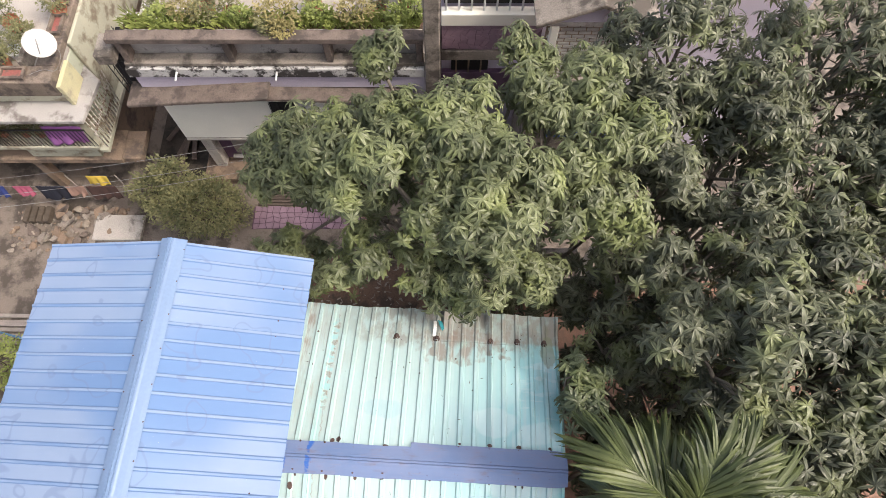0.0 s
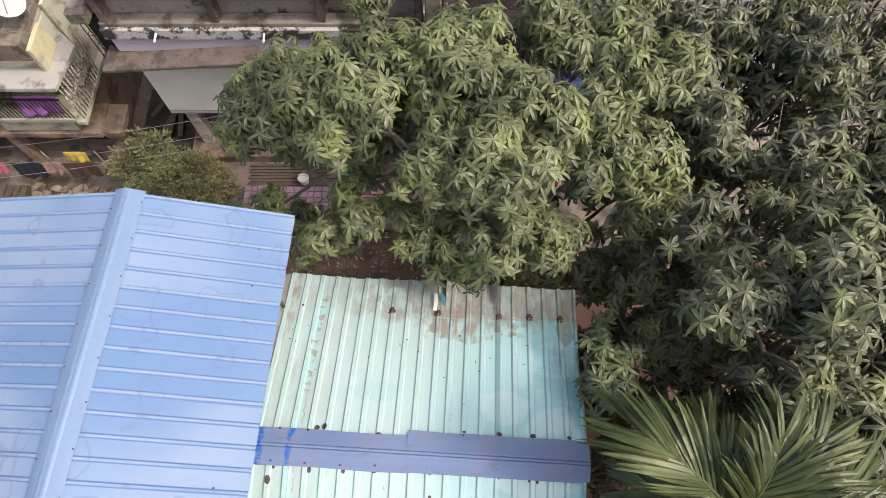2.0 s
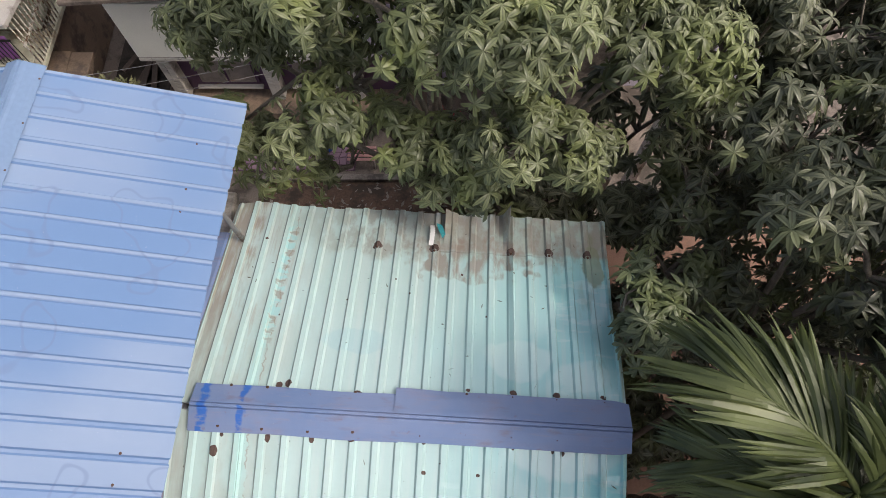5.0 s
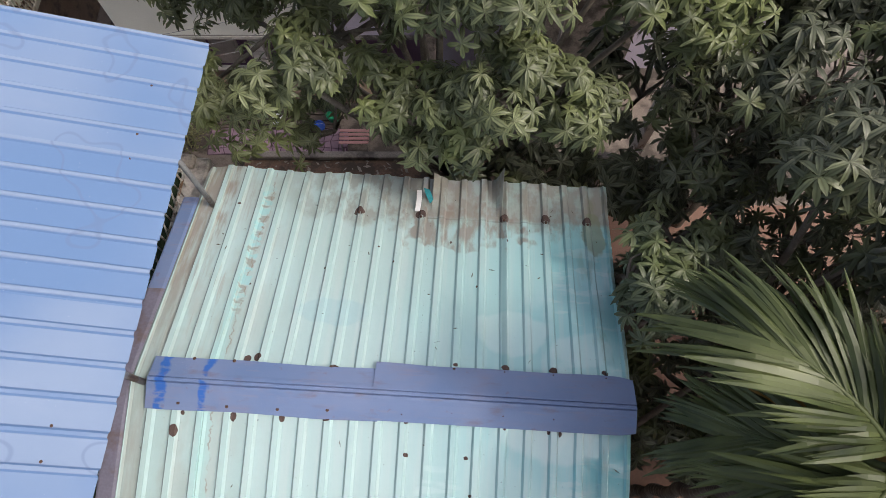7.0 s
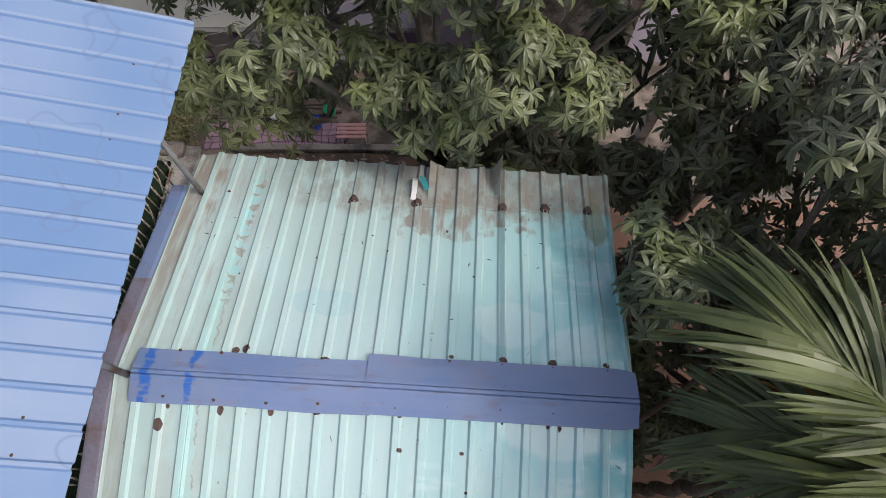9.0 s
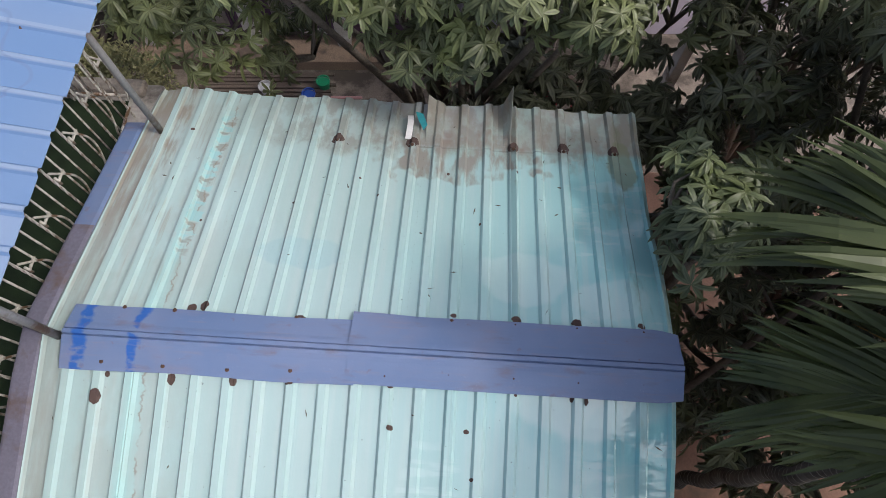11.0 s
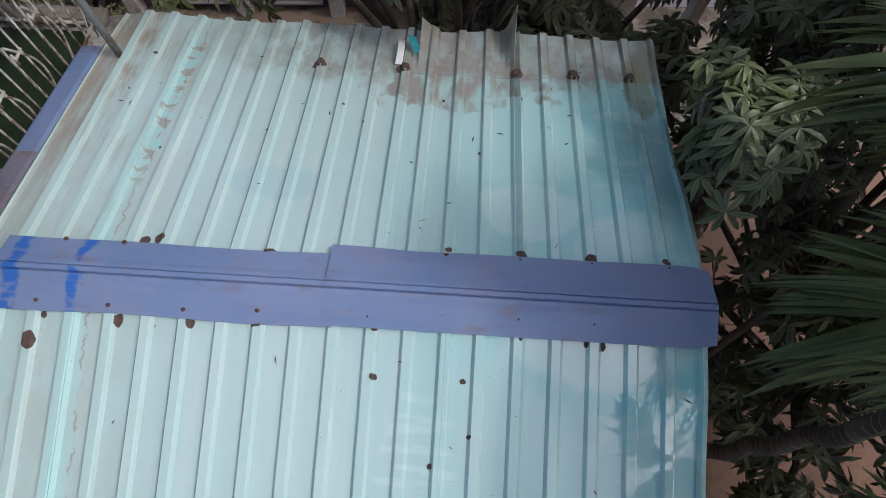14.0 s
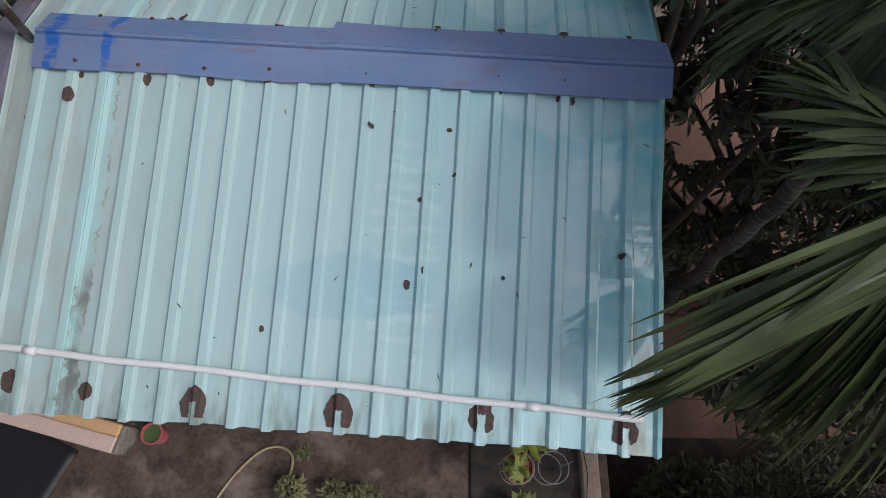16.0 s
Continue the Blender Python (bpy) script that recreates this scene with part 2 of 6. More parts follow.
def blue_roof_material(name="pale_blue_paint"):
    q = Nodes(name, 0.45, 0.20)
    big, mid, fine = q.noise(0.8), q.noise(4.0, (0.5, 1, 1)), q.noise(55, (0.4, 1, 1))
    col = q.mix(q.ramp(big, 0.3, 0.7), (0.234, 0.313, 0.470), (0.258, 0.334, 0.486))
    # deeper blue beside the ridge and in patches where the chalk has washed off
    dist = q.math("ABSOLUTE", q.math("ADD", q.x, 1.66))
    near = q.ramp(q.math("MULTIPLY_ADD", q.noise(2.4, (0.6, 1, 1), 5), -1.5, dist), -0.10, -0.55)
    col = q.mix(q.math("MULTIPLY", near, 0.10), col, (0.12, 0.295, 0.55))
    col = q.mix(q.ramp(mid, 0.55, 0.78, 0.0, 0.20), col, (0.33, 0.39, 0.53))
    # rib sides in darker blue, their shading put into the colour
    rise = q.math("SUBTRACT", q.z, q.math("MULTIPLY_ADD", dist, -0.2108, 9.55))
    flank_shade = q.band(rise, 0.002, 0.017, 0.003)
    col = q.mix(q.math("MULTIPLY", flank_shade, 0.75), col, (0.11, 0.21, 0.42))
    rings = q.noise(2.2, detail=1)
    col = q.mix(q.math("MULTIPLY", q.band(rings, 0.60, 0.625, 0.008), 0.40), col, (0.15, 0.20, 0.34))
    col = q.mix(q.ramp(q.noise(70, detail=1), 0.79, 0.82, 0.0, 0.4), col, (0.60, 0.62, 0.68))
    return q.done(col, q.math("MULTIPLY_ADD", mid, 2.0, fine), 0.08, q.ramp(big, 0.3, 0.7, 0.50, 0.64))


def cap_material():
    q = Nodes("weathered_blue_paint", 0.5, 0.4)
    big, mid, fine = q.noise(1.4), q.noise(7.0, (0.5, 1, 1), 6), q.noise(60)
    col = q.mix(q.ramp(big, 0.3, 0.7), (0.145, 0.215, 0.40), (0.195, 0.25, 0.42))
    col = q.mix(q.ramp(mid, 0.5, 0.75, 0.0, 0.5), col, (0.22, 0.225, 0.34))
    # darker blue brush marks near the west end
    wob = q.math("MULTIPLY_ADD", q.noise(9.0), 0.12, q.x)
    marks = q.math("MAXIMUM", q.band(wob, -2.06, -1.99, 0.015), q.band(wob, -1.72, -1.65, 0.015))
    marks = q.math("MULTIPLY", marks, q.ramp(q.noise(6.0, (1, 2, 1)), 0.40, 0.52))
    marks = q.math("MULTIPLY", marks, q.ramp(q.z, 7.6, 7.7))
    col = q.mix(q.math("MULTIPLY", marks, 0.9), col, (0.02, 0.12, 0.47))
    col = q.mix(q.ramp(q.noise(3.0, (1, 3, 1), 7), 0.56, 0.72, 0.0, 0.55), col, (0.19, 0.15, 0.17))
    rub = q.math("MULTIPLY", q.ramp(q.noise(1.6, (2.2, 26, 1), 5), 0.54, 0.66), q.ramp(q.noise(4.0, (1, 2, 1), 5), 0.42, 0.6))
    col = q.mix(q.math("MULTIPLY", rub, 0.45), col, (0.24, 0.235, 0.33))
    specks = q.ramp(q.noise(120, detail=1), 0.70, 0.76, 0.0, 0.5)
    col = q.mix(q.math("MULTIPLY", specks, q.ramp(q.noise(2.5), 0.45, 0.6)), col, (0.34, 0.38, 0.52))
    halo = q.ramp(q.noise(11.0, detail=3), 0.66, 0.74, 0.0, 0.35)
    col = q.mix(halo, col, (0.20, 0.13, 0.12))
    return q.done(col, q.math("MULTIPLY_ADD", mid, 2.0, fine), 0.08)


def ringed_bark_material():
    """Grey palm bark with thin pale leaf scars."""
    q = Nodes("ringed_palm_bark", 0.9)
    mid, fine = q.noise(9.0, detail=5), q.noise(60)
    col = q.mix(q.ramp(mid, 0.3, 0.7), (0.055, 0.048, 0.042), (0.13, 0.115, 0.10))
    ring = q.math("FRACT", q.math("MULTIPLY_ADD", q.z, 17.0, q.math("MULTIPLY", q.noise(5.0), 0.8)))
    scar = q.math("MULTIPLY", q.ramp(ring, 0.80, 0.90), q.ramp(q.noise(14.0), 0.35, 0.6, 0.15, 0.85))
    col = q.mix(scar, col, (0.27, 0.25, 0.22))
    return q.done(col, q.math("MULTIPLY_ADD", scar, 1.5, fine), 0.4)


SLOPE, RIDGE_Z = math.tan(radians(13.3)), 7.97
M["green_roof"] = green_roof_material()
M["blue_roof"] = blue_roof_material()
M["cap_blue"] = cap_material()
M["grey_flashing"] = material("greyed_flashing_paint", (0.185, 0.175, 0.235), 0.55, 0.0, 0.2, 2.5, 50, 0.1, (0.15, 0.11, 0.11), 0.35, 3.0)
M["blue_cap_pale"] = material("pale_blue_cap_paint", (0.175, 0.26, 0.42), 0.40, 0.0, 0.08, 1.2, 30, 0.03)
M["rust"] = material("rust", (0.10, 0.055, 0.04), 0.9, 0.0, 0.4, 20, 120, 0.5)
M["rust_stain"] = material("rust_stain", (0.085, 0.055, 0.05), 0.9, 0.0, 0.35, 30, 150, 0.3)
M["steel"] = material("grey_painted_steel", (0.30, 0.29, 0.30), 0.5, 0.3, 0.2, 6, 60, 0.1, (0.14, 0.08, 0.05), 0.3, 4)
M["white_rail"] = material("chipped_white_rail_paint", (0.55, 0.52, 0.48), 0.6, 0.0, 0.2, 8, 90, 0.2, (0.16, 0.09, 0.05), 0.5, 9)
M["pvc"] = material("white_pvc", (0.78, 0.77, 0.78), 0.35, 0.0, 0.06, 4, 50, 0.03)
M["concrete"] = material("weathered_concrete", (0.43, 0.395, 0.37), 0.92, 0.0, 0.3, 1.6, 30, 0.4, (0.09, 0.08, 0.075), 0.35, 1.3)
M["old_concrete"] = material("mossy_old_concrete", (0.29, 0.25, 0.22), 0.95, 0.0, 0.4, 2.0, 35, 0.5, (0.10, 0.085, 0.075), 0.5, 1.7)
M["brown_concrete"] = material("mossy_brown_concrete", (0.175, 0.137, 0.120), 0.95, 0.0, 0.4, 3.0, 35, 0.6, (0.085, 0.068, 0.062), 0.5, 2.6)
M["stained_panel"] = material("mould_stained_plaster", (0.40, 0.37, 0.36), 0.92, 0.0, 0.3, 2.4, 35, 0.4, (0.09, 0.08, 0.075), 0.32, 1.9, dirt_sharp=0.08)
M["stained_wall"] = material("stained_white_wall", (0.43, 0.405, 0.395), 0.9, 0.0, 0.15, 1.0, 40, 0.2, (0.17, 0.15, 0.14), 0.35, 1.5)
M["rain_stained"] = material("rain_stained_white", (0.55, 0.54, 0.54), 0.9, 0.0, 0.2, 2.5, 40, 0.3, (0.05, 0.045, 0.045), 0.55, 3.4, dirt_sharp=0.08)
M["cream_wall"] = material("cream_plaster", (0.84, 0.81, 0.74), 0.9, 0.0, 0.07, 1.5, 40, 0.15)
M["parapet_brown"] = material("brown_weathered_parapet", (0.215, 0.170, 0.140), 0.95, 0.0, 0.35, 2.2, 35, 0.5, (0.10, 0.08, 0.07), 0.5, 2.6)
M["faded_red"] = material("faded_red_paint", (0.30, 0.10, 0.09), 0.8, 0.0, 0.25, 5, 40, 0.2, (0.16, 0.10, 0.08), 0.4, 6.0)
M["yellow_wall"] = material("yellowed_plaster", (0.60, 0.56, 0.36), 0.9, 0.0, 0.15, 2.0, 40, 0.2, (0.42, 0.38, 0.28), 0.4, 2.2)
M["stained_white"] = material("flaking_white_paint", (0.66, 0.62, 0.58), 0.85, 0.0, 0.12, 3, 40, 0.3, (0.30, 0.24, 0.20), 0.3, 4.0)
M["green_wall"] = material("pale_green_plaster", (0.50, 0.52, 0.42), 0.9, 0.0, 0.14, 1.2, 40, 0.2, (0.30, 0.27, 0.2), 0.25, 1.4)
M["lilac"] = material("lilac_plaster", (0.52, 0.47, 0.58), 0.9, 0.0, 0.15, 1.2, 40, 0.2)
M["pink_stone"] = material("pink_crazy_paving", (0.30, 0.20, 0.26), 0.9, 0.0, 0.2, 2, 30, 0.3, per_object=0.8)
M["tan_wall"] = material("dirty_tan_plaster", (0.27, 0.195, 0.145), 0.9, 0.0, 0.3, 1.2, 40, 0.3, (0.12, 0.09, 0.075), 0.45, 1.6)
M["tan_sack"] = material("tan_sackcloth", (0.31, 0.26, 0.215), 0.9, 0.0, 0.3, 5, 60, 0.6)
# near black, painting in the dark inside of openings
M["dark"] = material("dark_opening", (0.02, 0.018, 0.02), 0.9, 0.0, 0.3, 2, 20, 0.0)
M["black_iron"] = material("black_iron", (0.03, 0.03, 0.033), 0.6, 0.5, 0.3, 4, 40, 0.1)
M["soil"] = material("dry_soil", (0.19, 0.115, 0.080), 0.98, 0.0, 0.4, 1.5, 30, 0.7, (0.09, 0.065, 0.05), 0.5, 2.5)
# dark brown for the sheet that paints the palm's shade on the yard
M["palm_shade_floor"] = material("palm_shade_brown", (0.080, 0.053, 0.043), 0.95, 0.0, 0.4, 2.0, 30, 0.6, (0.035, 0.027, 0.023), 0.5, 2.4)
M["dish_white"] = material("chalky_white_dish", (0.60, 0.575, 0.56), 0.6, 0.0, 0.08, 3, 40, 0.05, (0.45, 0.42, 0.40), 0.3, 3.0)
M["pink_floor"] = material("pinkish_cement_floor", (0.25, 0.145, 0.108), 0.92, 0.0, 0.2, 1.2, 30, 0.2, (0.15, 0.11, 0.085), 0.25, 1.2)
M["court"] = material("mossy_cement_floor", (0.085, 0.058, 0.047), 0.92, 0.0, 0.6, 3.4, 26, 0.6, (0.34, 0.26, 0.225), 0.38, 1.5, dirt_sharp=0.26)
M["lane"] = material("cement_lane", (0.225, 0.185, 0.16), 0.95, 0.0, 0.3, 0.8, 30, 0.5, (0.085, 0.07, 0.06), 0.55, 1.3)
M["bark"] = material("mango_bark", (0.10, 0.078, 0.062), 0.95, 0.0, 0.4, 6, 50, 0.8)
M["limb_bark"] = material("grey_limb_bark", (0.17, 0.145, 0.12), 0.95, 0.0, 0.4, 6, 50, 0.8)
M["palm_bark"] = ringed_bark_material()
M["terracotta"] = material("terracotta", (0.38, 0.15, 0.09), 0.85, 0.0, 0.2, 6, 50, 0.2)
M["red_plastic"] = material("red_plastic", (0.30, 0.03, 0.045), 0.45, 0.0, 0.15, 4, 30, 0.03)
M["peach_wall"] = material("peach_plaster", (0.72, 0.45, 0.24), 0.9, 0.0, 0.10, 1.5, 40, 0.15)
M["pink_plaster"] = material("pinkish_plaster", (0.70, 0.53, 0.46), 0.9, 0.0, 0.12, 1.5, 40, 0.15)
# near-black tone that paints shade on the alley strip and the stand's slab
M["unlit"] = material("shade_toned_floor", (0.07, 0.055, 0.045), 0.7, 0.0, 0.4, 2, 30, 0.4, (0.03, 0.025, 0.02), 0.6, 2.0)
M["plum"] = material("plum_plaster", (0.13, 0.075, 0.13), 0.9, 0.0, 0.2, 1.5, 40, 0.2)
M["terrace"] = material("bleached_terrace_floor", (0.43, 0.39, 0.36), 0.92, 0.0, 0.15, 1.5, 30, 0.3, (0.28, 0.22, 0.19), 0.3, 1.0)
M["white_tile"] = material("pale_wall_tile", (0.50, 0.47, 0.45), 0.45, 0.0, 0.12, 3, 40, 0.05, per_object=0.5)
M["grey_wood"] = material("weathered_grey_wood", (0.30, 0.26, 0.24), 0.85, 0.0, 0.3, 5, 50, 0.4)
M["brown_wood"] = material("weathered_brown_wood", (0.13, 0.10, 0.085), 0.9, 0.0, 0.35, 5, 50, 0.4)
M["tan_wood"] = material("cracked_tan_wood", (0.40, 0.30, 0.24), 0.85, 0.0, 0.3, 5, 50, 0.4)
M["cream_green"] = material("yellowed_green_plaster", (0.47, 0.46, 0.37), 0.9, 0.0, 0.16, 1.3, 40, 0.2, (0.24, 0.20, 0.15), 0.42, 1.8)
M["grout"] = material("dark_grout", (0.13, 0.08, 0.11), 0.95, 0.0, 0.2, 4, 40, 0.2)
M["black_sheet"] = material("near_black_floor", (0.012, 0.011, 0.013), 0.5, 0.0, 0.3, 2, 20, 0.3)
M["turf"] = material("artificial_turf", (0.018, 0.035, 0.012), 0.95, 0.0, 0.5, 6, 160, 0.8)
M["water_green"] = material("algae_water", (0.10, 0.15, 0.06), 0.15, 0.0, 0.2, 5, 30, 0.05)


def leaf_material(name, base, tip, rough=0.42, scale=0.9, young=0.0, rib=0.55):
    """Leaf: colour varies leaf by leaf and by clump, slightly see-through."""
    m = bpy.data.materials.new(name)
    m.use_nodes = True
    n, l = m.node_tree.nodes, m.node_tree.links
    b = n["Principled BSDF"]
    b.inputs["Roughness"].default_value = rough
    b.inputs["Specular IOR Level"].default_value = 0.5
    ge, tc = n.new("ShaderNodeNewGeometry"), n.new("ShaderNodeTexCoord")
    ns = n.new("ShaderNodeTexNoise")
    ns.inputs["Scale"].default_value = scale
    l.new(ge.outputs["Position"], ns.inputs["Vector"])
    mr = n.new("ShaderNodeMapRange")
    mr.inputs["From Min"].default_value, mr.inputs["From Max"].default_value = 0.35, 0.75
    l.new(ns.outputs[0], mr.inputs["Value"])
    add = n.new("ShaderNodeMath")
    add.operation = "MULTIPLY_ADD"
    l.new(ge.outputs["Random Per Island"], add.inputs[0])
    add.inputs[1].default_value = 0.45
    l.new(mr.outputs[0], add.inputs[2])
    hue = n.new("ShaderNodeAttribute")
    hue.attribute_name = "tone"
    leafwise = n.new("ShaderNodeMath")
    leafwise.operation = "MULTIPLY_ADD"
    leafwise.inputs[1].default_value = 0.22
    l.new(hue.outputs["Fac"], leafwise.inputs[0])
    l.new(add.outputs[0], leafwise.inputs[2])
    add = leafwise
    sc = n.new("ShaderNodeMath")
    sc.operation = "MULTIPLY"
    sc.inputs[1].default_value = 0.65
    l.new(add.outputs[0], sc.inputs[0])
    mix = n.new("ShaderNodeMix")
    mix.data_type = "RGBA"
    mix.inputs["A"].default_value, mix.inputs["B"].default_value = (*base, 1), (*tip, 1)
    l.new(sc.outputs[0], mix.inputs["Factor"])
    at = n.new("ShaderNodeAttribute")
    at.attribute_name = "mid"
    rb = n.new("ShaderNodeMapRange")
    rb.inputs["From Min"].default_value, rb.inputs["From Max"].default_value, rb.inputs["To Max"].default_value = 0.55, 0.98, rib
    l.new(at.outputs["Fac"], rb.inputs["Value"])
    vein = n.new("ShaderNodeMix")
    vein.data_type = "RGBA"
    vein.inputs["B"].default_value = (*[c * 0.6 for c in base], 1)
    l.new(mix.outputs["Result"], vein.inputs["A"])
    l.new(rb.outputs[0], vein.inputs["Factor"])
    flush = n.new("ShaderNodeTexNoise")
    flush.inputs["Scale"].default_value, flush.inputs["Detail"].default_value = 1.7, 1
    l.new(ge.outputs["Position"], flush.inputs["Vector"])
    fm = n.new("ShaderNodeMapRange")
    fm.inputs["From Min"].default_value, fm.inputs["From Max"].default_value, fm.inputs["To Max"].default_value = 0.50, 0.74, young
    l.new(flush.outputs[0], fm.inputs["Value"])
    fx = n.new("ShaderNodeMix")
    fx.data_type = "RGBA"
    fx.inputs["B"].default_value = (0.29, 0.335, 0.11, 1)
    l.new(vein.outputs["Result"], fx.inputs["A"])
    l.new(fm.outputs[0], fx.inputs["Factor"])
    mix = fx
    l.new(mix.outputs["Result"], b.inputs["Base Color"])
    tr = n.new("ShaderNodeBsdfTranslucent")
    l.new(mix.outputs["Result"], tr.inputs["Color"])
    ms = n.new("ShaderNodeMixShader")
    ms.inputs[0].default_value = 0.18
    l.new(b.outputs[0], ms.inputs[1])
    l.new(tr.outputs[0], ms.inputs[2])
    l.new(ms.outputs[0], n["Material Output"].inputs["Surface"])
    return m


M["mango_leaf"] = leaf_material("mango_leaf", (0.038, 0.050, 0.025), (0.255, 0.285, 0.140), 0.42, 1.4, 0.50)
M["mango_dark"] = leaf_material("dark_mango_leaf", (0.028, 0.034, 0.023), (0.215, 0.230, 0.142), 0.40, 1.3, 0.45)
M["palm_leaf"] = leaf_material("palm_leaf", (0.025, 0.039, 0.015), (0.170, 0.200, 0.068), 0.42, 2.2)
M["dead_leaf"] = leaf_material("dead_palm_leaf", (0.28, 0.16, 0.04), (0.50, 0.33, 0.10), 0.6, 3.0)
M["young_leaf"] = leaf_material("young_mango_leaf", (0.060, 0.082, 0.045), (0.215, 0.25, 0.14), 0.40, 1.4, 0.3)
M["shrub_leaf"] = leaf_material("shrub_leaf", (0.10, 0.11, 0.05), (0.36, 0.34, 0.17), 0.55, 2.6)
M["lime_leaf"] = leaf_material("lime_leaf", (0.18, 0.22, 0.04), (0.45, 0.48, 0.10), 0.45, 3.0)
M["grass"] = leaf_material("grass", (0.17, 0.22, 0.06), (0.46, 0.50, 0.16), 0.6, 2.5)
M["dry_leaf"] = leaf_material("dry_shrub_leaf", (0.24, 0.21, 0.09), (0.50, 0.43, 0.20), 0.6, 2.6)


# ---- builders ----
def mesh_from(name, verts, faces, mat, smooth=False):
    me = bpy.data.meshes.new(name)
    me.from_pydata([tuple(map(float, v)) for v in verts], [], faces)
    me.materials.append(mat)
    if smooth:
        me.polygons.foreach_set("use_smooth", [True] * len(me.polygons))
    me.update()
    return me


def put(name, me, parent=None, m=None, label=""):
    ob = new(name, me)
    if parent is not None:
        ob.parent = parent
    if m is not None:
        ob.matrix_basis = m
    if label:
        ob["label"] = label
    return ob


def part(name, bm, mat, parent=None, label="", m=None, smooth=False):
    me = bpy.data.meshes.new(name)
    bm.to_mesh(me)
    bm.free()
    me.materials.append(mat)
    if smooth:
        me.polygons.foreach_set("use_smooth", [True] * len(me.polygons))
    return put(name, me, parent, m, label)


def thing(name, label, category, at=(0, 0, 0), yaw=0.0, group="", kind=""):
    ob = new(name)
    ob.empty_display_size = 0.1
    ob.matrix_basis = pose(*at, 0, 0, yaw)
    return tagged(ob, label, category, group, kind)


def box(bm, x0, x1, y0, y1, z0, z1, m=None, bevel=0.0):
    r = bmesh.ops.create_cube(bm, size=1.0)
    vs = r["verts"]
    bmesh.ops.scale(bm, vec=(x1 - x0, y1 - y0, z1 - z0), verts=vs)
    bmesh.ops.translate(bm, vec=((x0 + x1) / 2, (y0 + y1) / 2, (z0 + z1) / 2), verts=vs)
    if bevel:
        es = list({e for v in vs for e in v.link_edges})
        r = bmesh.ops.bevel(bm, geom=es, offset=bevel, segments=1, affect="EDGES")
        vs = list({v for f in r["faces"] for v in f.verts} | {v for v in vs if v.is_valid})
    if m is not None:
        bmesh.ops.transform(bm, matrix=m, verts=vs)
    return bm


def block(name, x0, x1, y0, y1, z0, z1, mat, parent=None, label="", bevel=0.012, m=None):
    return part(name, box(bmesh.new(), x0, x1, y0, y1, z0, z1, None, bevel), mat, parent, label, m)


def tube_geo(pts, radii, sides=8, cap=True):
    """Vertices and faces of a tube along points."""
    pts = [Vector(p) for p in pts]
    if not hasattr(radii, "__len__"):
        radii = [radii] * len(pts)
    verts, faces = [], []
    ref = Vector((0.31, 0.17, 0.93))
    for i, p in enumerate(pts):
        d = (pts[min(i + 1, len(pts) - 1)] - pts[max(i - 1, 0)]).normalized()
        if abs(d.dot(ref)) > 0.95:
            ref = Vector((0.9, 0.3, -0.2))
        u = d.cross(ref).normalized()
        w = d.cross(u)
        for k in range(sides):
            a = 2 * math.pi * k / sides
            verts.append(p + radii[i] * (math.cos(a) * u + math.sin(a) * w))
    for i in range(len(pts) - 1):
        for k in range(sides):
            a, b = i * sides + k, i * sides + (k + 1) % sides
            faces.append((a, b, b + sides, a + sides))
    if cap:
        faces.append(tuple(range(sides - 1, -1, -1)))
        faces.append(tuple(range((len(pts) - 1) * sides, len(pts) * sides)))
    return verts, faces


def tube(name, pts, radii, mat, parent=None, label="", sides=8):
    v, f = tube_geo(pts, radii, sides)
    return put(name, mesh_from(name, v, f, mat, True), parent, None, label)


def merge(lists):
    verts, faces = [], []
    for v, f in lists:
        o = len(verts)
        verts += v
        faces += [tuple(i + o for i in q) for q in f]
    return verts, faces


# ---- profiled metal sheets ----
def rib_profile(x0, x1, pitch, offset, rib_base, rib_top, height):
    """Cross-section of a trapezoid sheet from x0 to x1 with a rib centred on offset + k * pitch."""
    xs = [(x0, 0.0)]
    k = math.floor((x0 - offset) / pitch)
    while True:
        c = offset + k * pitch
        k += 1
        if c - rib_base / 2 > x1:
            break
        for dx, z in ((-rib_base / 2, 0.0), (-rib_top / 2, height), (rib_top / 2, height), (rib_base / 2, 0.0)):
            if x0 < c + dx < x1:
                xs.append((c + dx, z))
    xs.append((x1, xs[-1][1] if abs(xs[-1][0] - x1) < 0.02 else 0.0))
    out = [xs[0]]
    for a, b in zip(xs, xs[1:]):
        if b[0] - a[0] > 0.07:
            out += [(a[0] + (b[0] - a[0]) * j / 3, a[1] + (b[1] - a[1]) * j / 3) for j in (1, 2)]
        out.append(b)
    return out


def sheet_mesh(name, prof, ys, shape, mat, thick=0.002):
    """A sheet over the profile's x and the list ys; shape(x, y, z) gives the place of each vertex."""
    nx, ny = len(prof), len(ys)
    top = [Vector(shape(x, y, z)) for y in ys for x, z in prof]
    verts = top + [v - Vector((0, 0, thick)) for v in top]
    n = nx * ny
    faces = []
    for j in range(ny - 1):
        for i in range(nx - 1):
            a = j * nx + i
            faces.append((a, a + 1, a + nx + 1, a + nx))
            faces.append((n + a, n + a + nx, n + a + nx + 1, n + a + 1))
    rim = [i for i in range(nx)] + [j * nx + nx - 1 for j in range(1, ny)] + [(ny - 1) * nx + i for i in range(nx - 2, -1, -1)] + [j * nx for j in range(ny - 2, 0, -1)]
    for a, b in zip(rim, rim[1:] + rim[:1]):
        faces.append((b, a, n + a, n + b))
    return mesh_from(name, verts, faces, mat)


